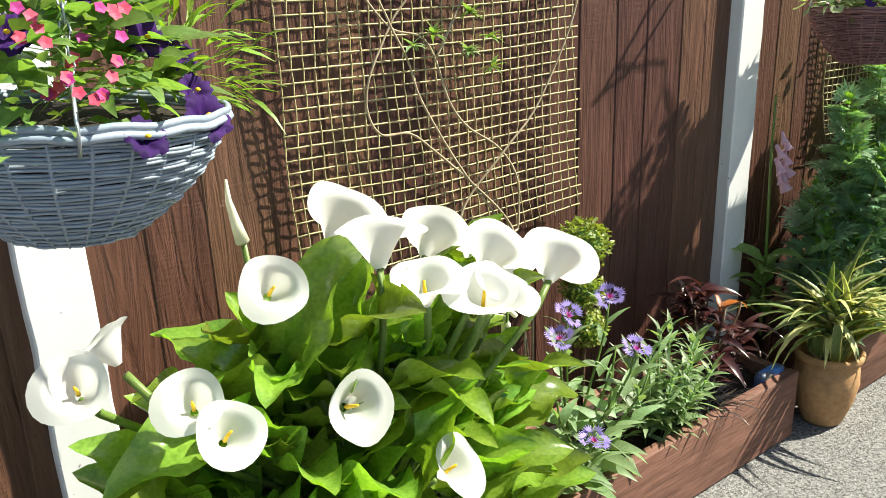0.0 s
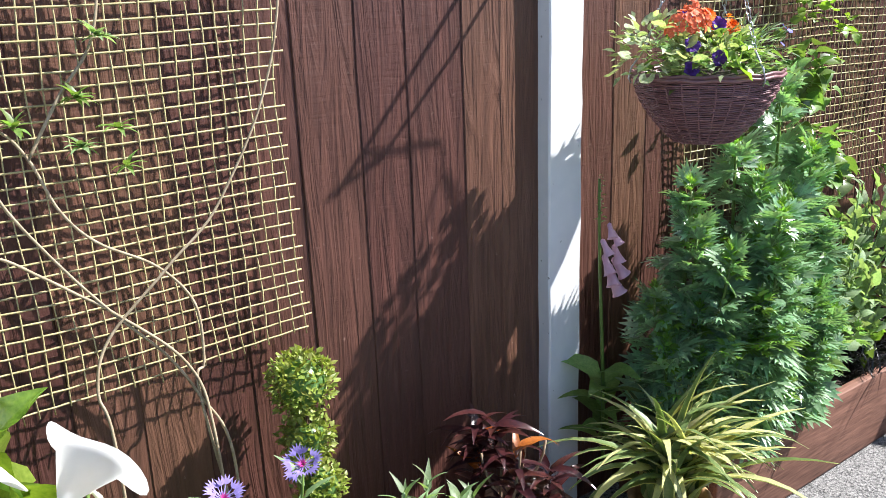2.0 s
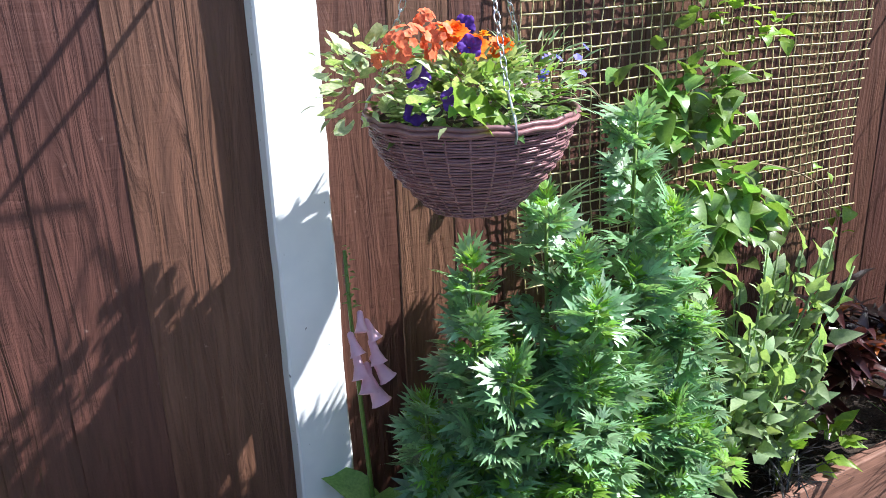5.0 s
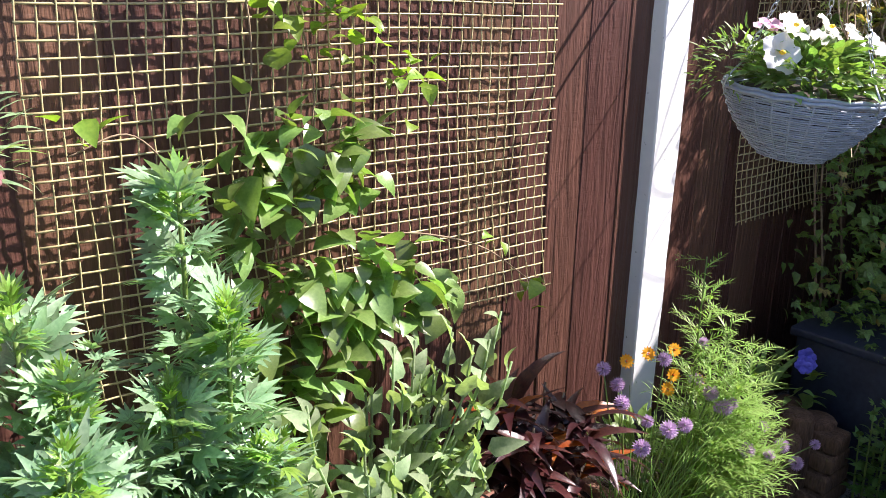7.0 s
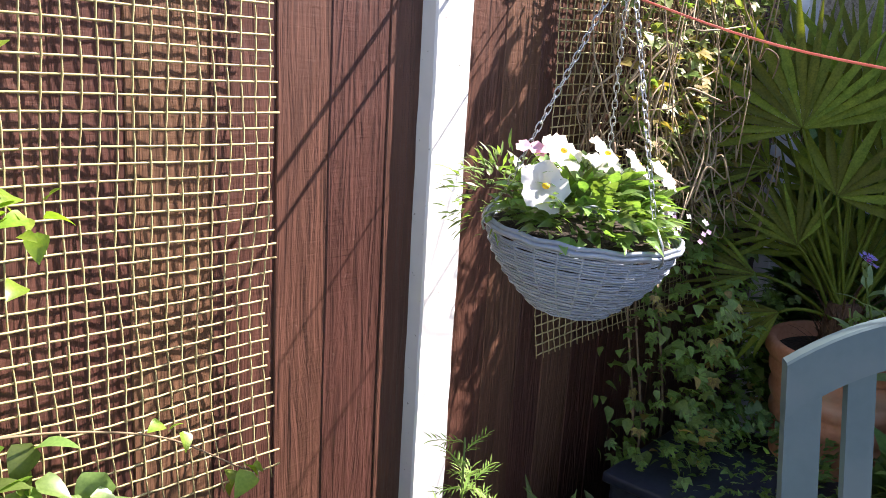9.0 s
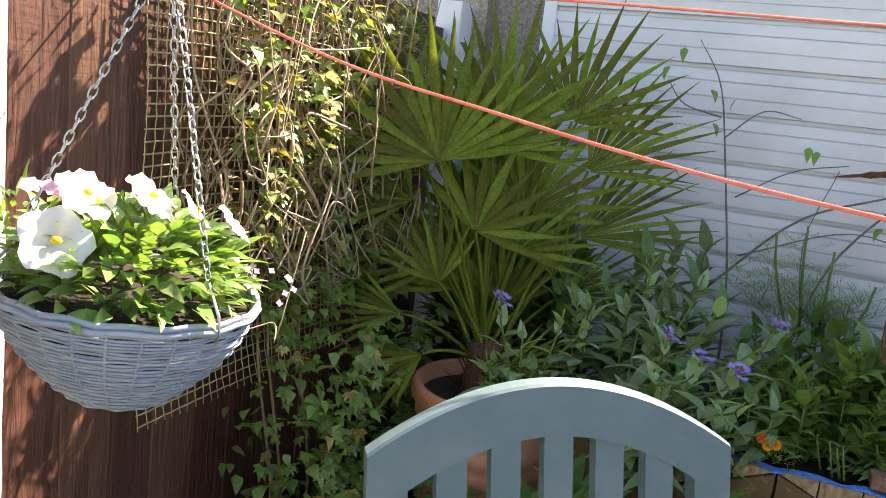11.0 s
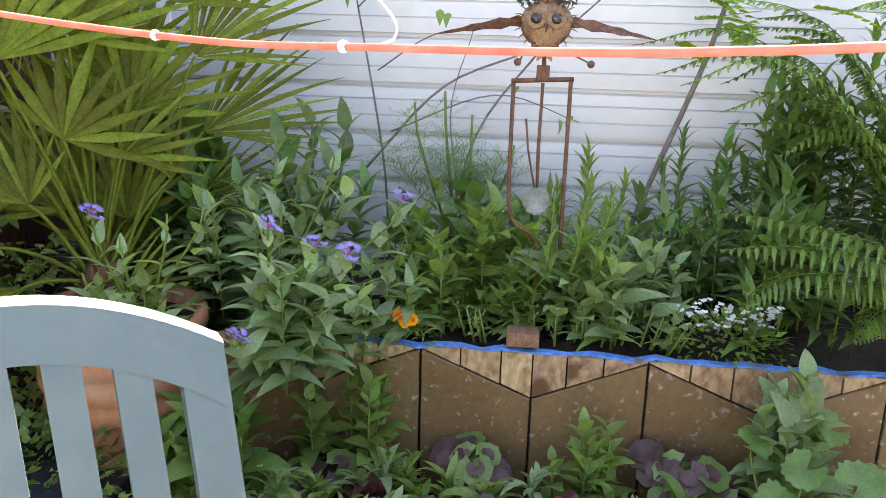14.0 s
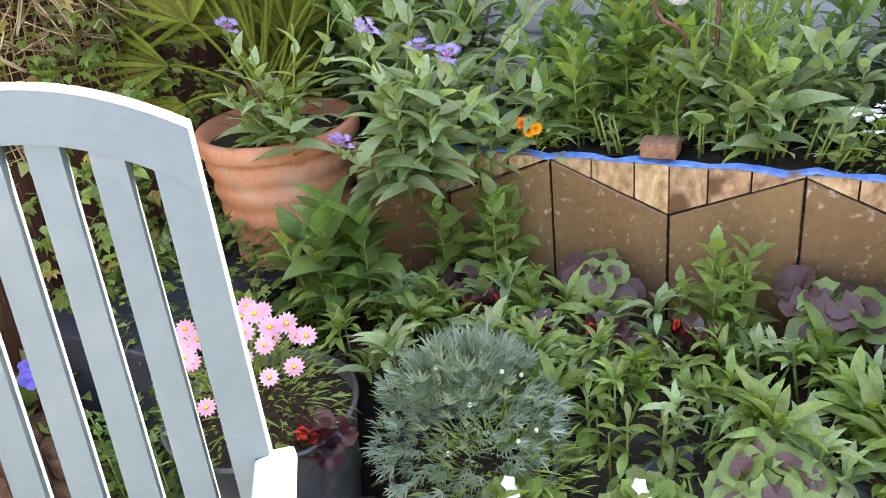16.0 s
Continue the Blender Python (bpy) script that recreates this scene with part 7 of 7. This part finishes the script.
T_SILV = [cut_leaf(0.046, 5, 1.7, 0.11, False), cut_leaf(0.050, 3, 1.2, 0.12, True)]
part("foliage", leaves(Geo(), T_SILV, (0, 0, 0.04), (0.155, 0.165, 0.20), 860, (0.8, 1.25), (-0.15, 1.45), 1.1, seed=112), G_BLUEGREY, sv)
part("lower_foliage", leaves(Geo(), T_NARROW, (-0.05, -0.08, 0.02), (0.15, 0.15, 0.10), 480, (0.5, 0.9), (-0.2, 1.2), seed=113), G_MID, sv)
for i in range(16):
    d_ = way(i * 2.4, rr.uniform(0.2, 1.4))
    part("bud", Geo().ball((d_.x * 0.14, d_.y * 0.15, 0.06 + d_.z * 0.18), 0.0045, 6, 4), P_CREAM, sv)
wb = thing("white_begonia", (4.75, -0.02, 0.33), "green-leaved begonia with white flowers", "plant")
part("foliage", leaves(Geo(), [round_leaf(0.026, 7)], (0, 0, 0.0), (0.07, 0.07, 0.06), 34, (0.7, 1.1), (0, 1.3), seed=114), G_GERAN, wb)
for i in range(4):
    bloom(wb, "flower", F_FIVE, P_WHITE, (-0.045 + 0.01 * i, 0.01 * (i % 2), 0.045 + 0.012 * i), (-0.6, -0.2, 0.7), i, 1.2)


def geranium(at, n, s, seed, zone=0.5, label="zoned geranium with dark purple and green scalloped leaves"):
    t = thing("geranium_plant", at, label, "plant")
    r_ = random.Random(seed)
    st2 = Geo()
    for i in range(n):
        a = i * 2.399
        q = Vector((0.085 * s * math.cos(a) * (i / n) ** 0.5, 0.085 * s * math.sin(a) * (i / n) ** 0.5, s * (0.11 + r_.uniform(-0.04, 0.04))))
        nn = Vector((math.cos(a) * 0.3 - 0.35, math.sin(a) * 0.4, 0.8))
        tp = round_leaf(0.048 * s * r_.uniform(0.7, 1.1), 9, 0.25, 0.06, 9)
        o = part("leaf", Geo().put(tp, face(q, nn, a)), G_GERAN if r_.random() > zone else G_ZONE, t)
        v = tp[0].copy() * 0.52
        v[:, 2] += 0.0035
        part("leaf_zone", Geo().put((v, tp[1]), face(q, nn, a)), G_ZONE, o, "dark purple leaf zone")
        st2.tube([(0, 0, 0), q * 0.5 + Vector((0, 0, 0.01)), q], 0.0025, 4)
    part("stalks", st2, G_STEM, t)
    return t


geranium((4.84, -0.40, 0.33), 20, 0.82, 120, 0.0)
geranium((5.33, 0.02, 0.36), 13, 0.85, 121, 0.45)
geranium((5.33, -0.44, 0.36), 12, 0.95, 122, 0.45)
geranium((5.31, -0.54, 0.34), 9, 0.9, 124, 0.5)
geranium((5.30, 0.36, 0.34), 11, 0.95, 123, 0.6)
for (x_, y_, s_) in ((4.80, -0.22, 0.7), (4.72, -0.52, 0.7)):
    o = copy_thing(wb, pose(x_, y_, 0.345, 0, 0, x_ * 300))
wl = thing("fine_leaf_bedding", (4.78, -0.30, 0.32), "low fine-leaved green bedding in the metal tub", "plant")
part("foliage", leaves(Geo(), T_NARROW + T_SMALL, (0, 0, 0.0), (0.13, 0.15, 0.07), 300, (0.5, 0.9), (0, 1.3), seed=125), G_MID, wl)

# rows of strap-leaved seedlings in the crate
T_SPOON = [leaf(0.085, 0.018, 1.4, 0.3, 6, base=1.3), leaf(0.10, 0.020, 1.9, 0.3, 6, base=1.3), leaf(0.07, 0.017, 1.0, 0.3, 6, base=1.3)]
for i in range(48):
    x_, y_ = 4.99 + 0.085 * (i % 4) + rr.uniform(-0.03, 0.03), 0.46 - 0.029 * i + rr.uniform(-0.02, 0.02)
    t = thing("strap_leaf_bedding", (x_, y_, 0.34), "tufted mid-green bedding plant with narrow blunt leaves", "plant", "bedding plants in the crate")
    ge = Geo()
    big = rr.uniform(0.65, 1.25)
    for c in range(rr.randint(3, 6)):
        cx, cy, h = rr.uniform(-0.05, 0.05), rr.uniform(-0.05, 0.05), rr.uniform(0.01, 0.10)
        for j in range(rr.randint(10, 17)):
            ge.put(rr.choice(T_SPOON), aim((cx, cy, h), way(j * 2.4 + rr.uniform(-0.5, 0.5), rr.uniform(0.25, 1.45)), rr.uniform(-0.5, 0.5), big * rr.uniform(0.6, 1.15)))
        ge.tube([(cx * 0.5, cy * 0.5, 0), (cx, cy, h)], 0.003, 4)
    part("foliage", ge, (G_MID, G_FERN, G_GREY, G_MID, G_GREY)[i % 5], t)
for (x_, y_, h, s_, m_) in [(5.30, -0.22, 0.20, 0.8, G_MID), (5.12, 0.62, 0.24, 1.0, G_MID), (5.24, 0.56, 0.22, 0.9, G_MID), (5.30, 0.20, 0.16, 0.6, G_MID), (5.22, 0.66, 0.28, 0.9, G_MID)]:
    t = thing("leafy_bedding_plant", (x_, y_, 0.34), "fresh green broad-leaved young plant", "plant")
    ge = Geo()
    for c in range(3):
        q = Vector((rr.uniform(-0.05, 0.03), rr.uniform(-0.05, 0.05), h * rr.uniform(0.8, 1.1)))
        spire(ge, (0, 0, 0), q, 13, T_BROAD, (0.8 * s_, 0.55 * s_), int(x_ * 1000 + c), (1.1, 0.15), 0.25)
        ge.tube([(0, 0, 0), q], 0.004, 4)
    part("foliage", ge, m_, t)
for (x_, y_) in ((5.20, 0.24), (5.22, -0.20), (5.16, 0.10), (5.18, -0.02)):
    t = copy_thing(be, pose(x_, y_, 0.40, 0, 0, y_ * 400))
gp = thing("grape_leaf_plant", (5.16, -0.62, 0.34), "plant with large toothed pale green leaves", "plant")
T_VINE = round_leaf(0.07, 14, 0.38, 0.09, 13)
for i, (dx, dy, dz_, s_) in enumerate([(0.0, 0.02, 0.18, 1.1), (-0.04, -0.06, 0.13, 1.3), (0.05, -0.04, 0.24, 1.0), (0.10, 0.06, 0.26, 0.9), (0.04, -0.14, 0.22, 1.2), (-0.06, -0.14, 0.08, 1.0), (0.12, -0.1, 0.3, 0.9)]):
    part("leaf", Geo().put(T_VINE, face((dx, dy, dz_), (-0.5 + 0.3 * (i % 2), -0.3 + 0.3 * (i % 3), 0.8), i * 1.3, s_ * 0.62)), G_DARK, gp)
stalks(gp, (0, 0, 0), [(0.0, 0.02, 0.18), (-0.04, -0.06, 0.13), (0.05, -0.04, 0.24), (0.10, 0.06, 0.26)], 0.004)

# ---- chair ----
CHL, CHR = Vector((4.241, 0.684, 0)), Vector((4.524, 0.277, 0))
mid = (CHL + CHR) / 2
yaw = math.atan2((CHR - CHL).y, (CHR - CHL).x)
ch = thing("garden_chair", (mid.x + 0.0505 * math.cos(yaw), mid.y + 0.0505 * math.sin(yaw), GROUND), "sage blue-grey slatted garden armchair with an arched back", "chair")
ch.rotation_euler = (0, -0.046, yaw)
HW = (CHR - CHL).length / 2
TT = 1.066 - GROUND
LEAN_BACK = 0.22


def back_pt(u, z, dy=0.0):
    """A point of the reclined back: u across, z up."""
    return (u, (z - TT) * LEAN_BACK + dy, z)


def slab(polys, t0=-0.014, t1=0.014):
    """A thick plate from outline strips (u, z) in the back's plane."""
    ge = Geo()
    for poly in polys:
        n = len(poly)
        ge.add([back_pt(u, z, t0) for u, z in poly] + [back_pt(u, z, t1) for u, z in poly],
               [tuple(range(n)), tuple(range(2 * n - 1, n - 1, -1))] + [(k, n + k, n + (k + 1) % n, (k + 1) % n) for k in range(n)])
    return ge


def arch(u):
    return TT + 0.083 * (1 - (u / HW) ** 2)


N = 24
ge = Geo()
top = [(-HW + 2 * HW * k / N) for k in range(N + 1)]
low = lambda u: TT + 0.017 - 0.098 * (u / HW) ** 2
vs = []
for u in top:
    for z_, t_ in ((arch(u) - 0.003, -0.014), (arch(u), -0.010), (arch(u), 0.012), (arch(u) - 0.003, 0.016), (low(u), 0.016), (low(u), -0.014)):
        vs.append(back_pt(u, z_, t_))
fs = [(i * 6 + c, i * 6 + (c + 1) % 6, i * 6 + 6 + (c + 1) % 6, i * 6 + 6 + c) for i in range(N) for c in range(6)]
fs += [tuple(range(6))[::-1], tuple(range(N * 6, N * 6 + 6))]
part("top_rail", Geo().add(vs, fs), M_CHAIR, ch, smooth=False)
edges = [(-HW, -HW + 0.052)]
for i in range(5):
    a = -HW + 0.052 + 0.0365 + i * (2 * HW - 0.104 - 0.0365) / 5
    edges.append((a, a + 0.0365 + 0.003))
edges.append((HW - 0.052, HW))
for i, (a, b) in enumerate(edges):
    stile = i in (0, 6)
    part("back_stile" if stile else "back_slat", slab([[(a, 0.36), (b, 0.36), (b, low(b) + 0.012), (a, low(a) + 0.012)]], -0.011 if not stile else -0.012, 0.011 if not stile else 0.014), M_CHAIR, ch, smooth=False)
part("lower_rail", slab([[(-HW + 0.05, 0.40), (HW - 0.05, 0.40), (HW - 0.05, 0.45), (-HW + 0.05, 0.45)]], -0.015, 0.015), M_CHAIR, ch, smooth=False)
ys = back_pt(0, 0.42)[1]
for i in range(6):
    part("seat_slat", Geo().box(-HW + 0.02, HW - 0.02, ys - 0.06 - 0.072 * i - 0.06, ys - 0.06 - 0.072 * i, 0.395, 0.418, 0.004), M_CHAIR, ch)
for s_ in (-1, 1):
    part("arm", Geo().box(s_ * (HW + 0.005) - 0.028, s_ * (HW + 0.005) + 0.028, ys - 0.40, ys + 0.055, 0.635, 0.66, 0.008), M_CHAIR, ch, "armrest")
    part("arm_post", Geo().box(s_ * HW - 0.02, s_ * HW + 0.02, ys - 0.40, ys - 0.355, -0.0115 * s_, 0.636, 0.005), M_CHAIR, ch)
    part("rear_leg", Geo().tube([(s_ * (HW - 0.024), ys + 0.03, 0.4), (s_ * (HW - 0.022), ys + 0.12, -0.0105 * s_)], 0.026, 4), M_CHAIR, ch, smooth=False)
    part("side_rail", Geo().box(s_ * (HW - 0.02) - 0.014, s_ * (HW - 0.02) + 0.014, ys - 0.42, ys + 0.02, 0.34, 0.394, 0.004), M_CHAIR, ch)

# coral clothes line sagging across the path
cd = thing("clothes_line", (4.08, 0.157, 1.44), "coral-red plastic clothes line sagging between fence and house", "clothes line")
CB2 = Vector((4.08, 0.157, 1.44))
line = smooth_line([(4.620, 1.470, 1.690), (4.440, 0.920, 1.538), (4.302, 0.580, 1.482), (4.205, 0.343, 1.451), (4.124, 0.144, 1.436), (4.072, 0.018, 1.435), (3.975, -0.220, 1.446), (3.845, -0.600, 1.495), (3.60, -1.30, 1.65), (3.30, -2.30, 2.0), (3.10, -2.98, 2.25)], 8)
part("cord", Geo().tube([p - CB2 for p in line], 0.0023, 6), M_CORD, cd)
for q in (Vector((4.124, 0.144, 1.436)), Vector((4.072, 0.018, 1.435))):
    part("knot", Geo().ball(q - CB2, 0.0034, 8, 5), M_CORDW, cd, "white string knot")
part("string_end", Geo().tube([Vector((4.063, -0.008, 1.436)) - CB2 + p for p in smooth_line([(0, 0.006, 0.0), (0.0, -0.002, 0.004), (0.0, -0.003, 0.012), (0.0, 0.005, 0.022), (0.0, 0.012, 0.027), (0.0, 0.016, 0.037)], 4)], 0.0007, 5), M_CORDW, cd, "loose white string end")
cd2 = thing("clothes_line", (5.5, 0.2, 1.95), "thin coral-red upper clothes line near the white wall", "clothes line")
part("cord", Geo().tube([p - Vector((5.5, 0.2, 1.95)) for p in smooth_line([(5.0, 1.47, 1.76), (4.88, 0.95, 1.695), (4.8, 0.5, 1.676), (4.8, 0.0, 1.672), (4.7, -0.5, 1.69), (4.4, -1.5, 1.8), (3.8, -2.98, 2.1)], 8)], 0.0026, 6), M_CORD, cd2)

# plain rendered wall behind the walk, to which the lines run
tagged(part("wall_south", Geo().box(-2.6, 5.2, -3.2, -3.0, GROUND, 2.5, 0.01), M_WHITE), "plain pale rendered house wall behind the path", "wall", kind="structure")
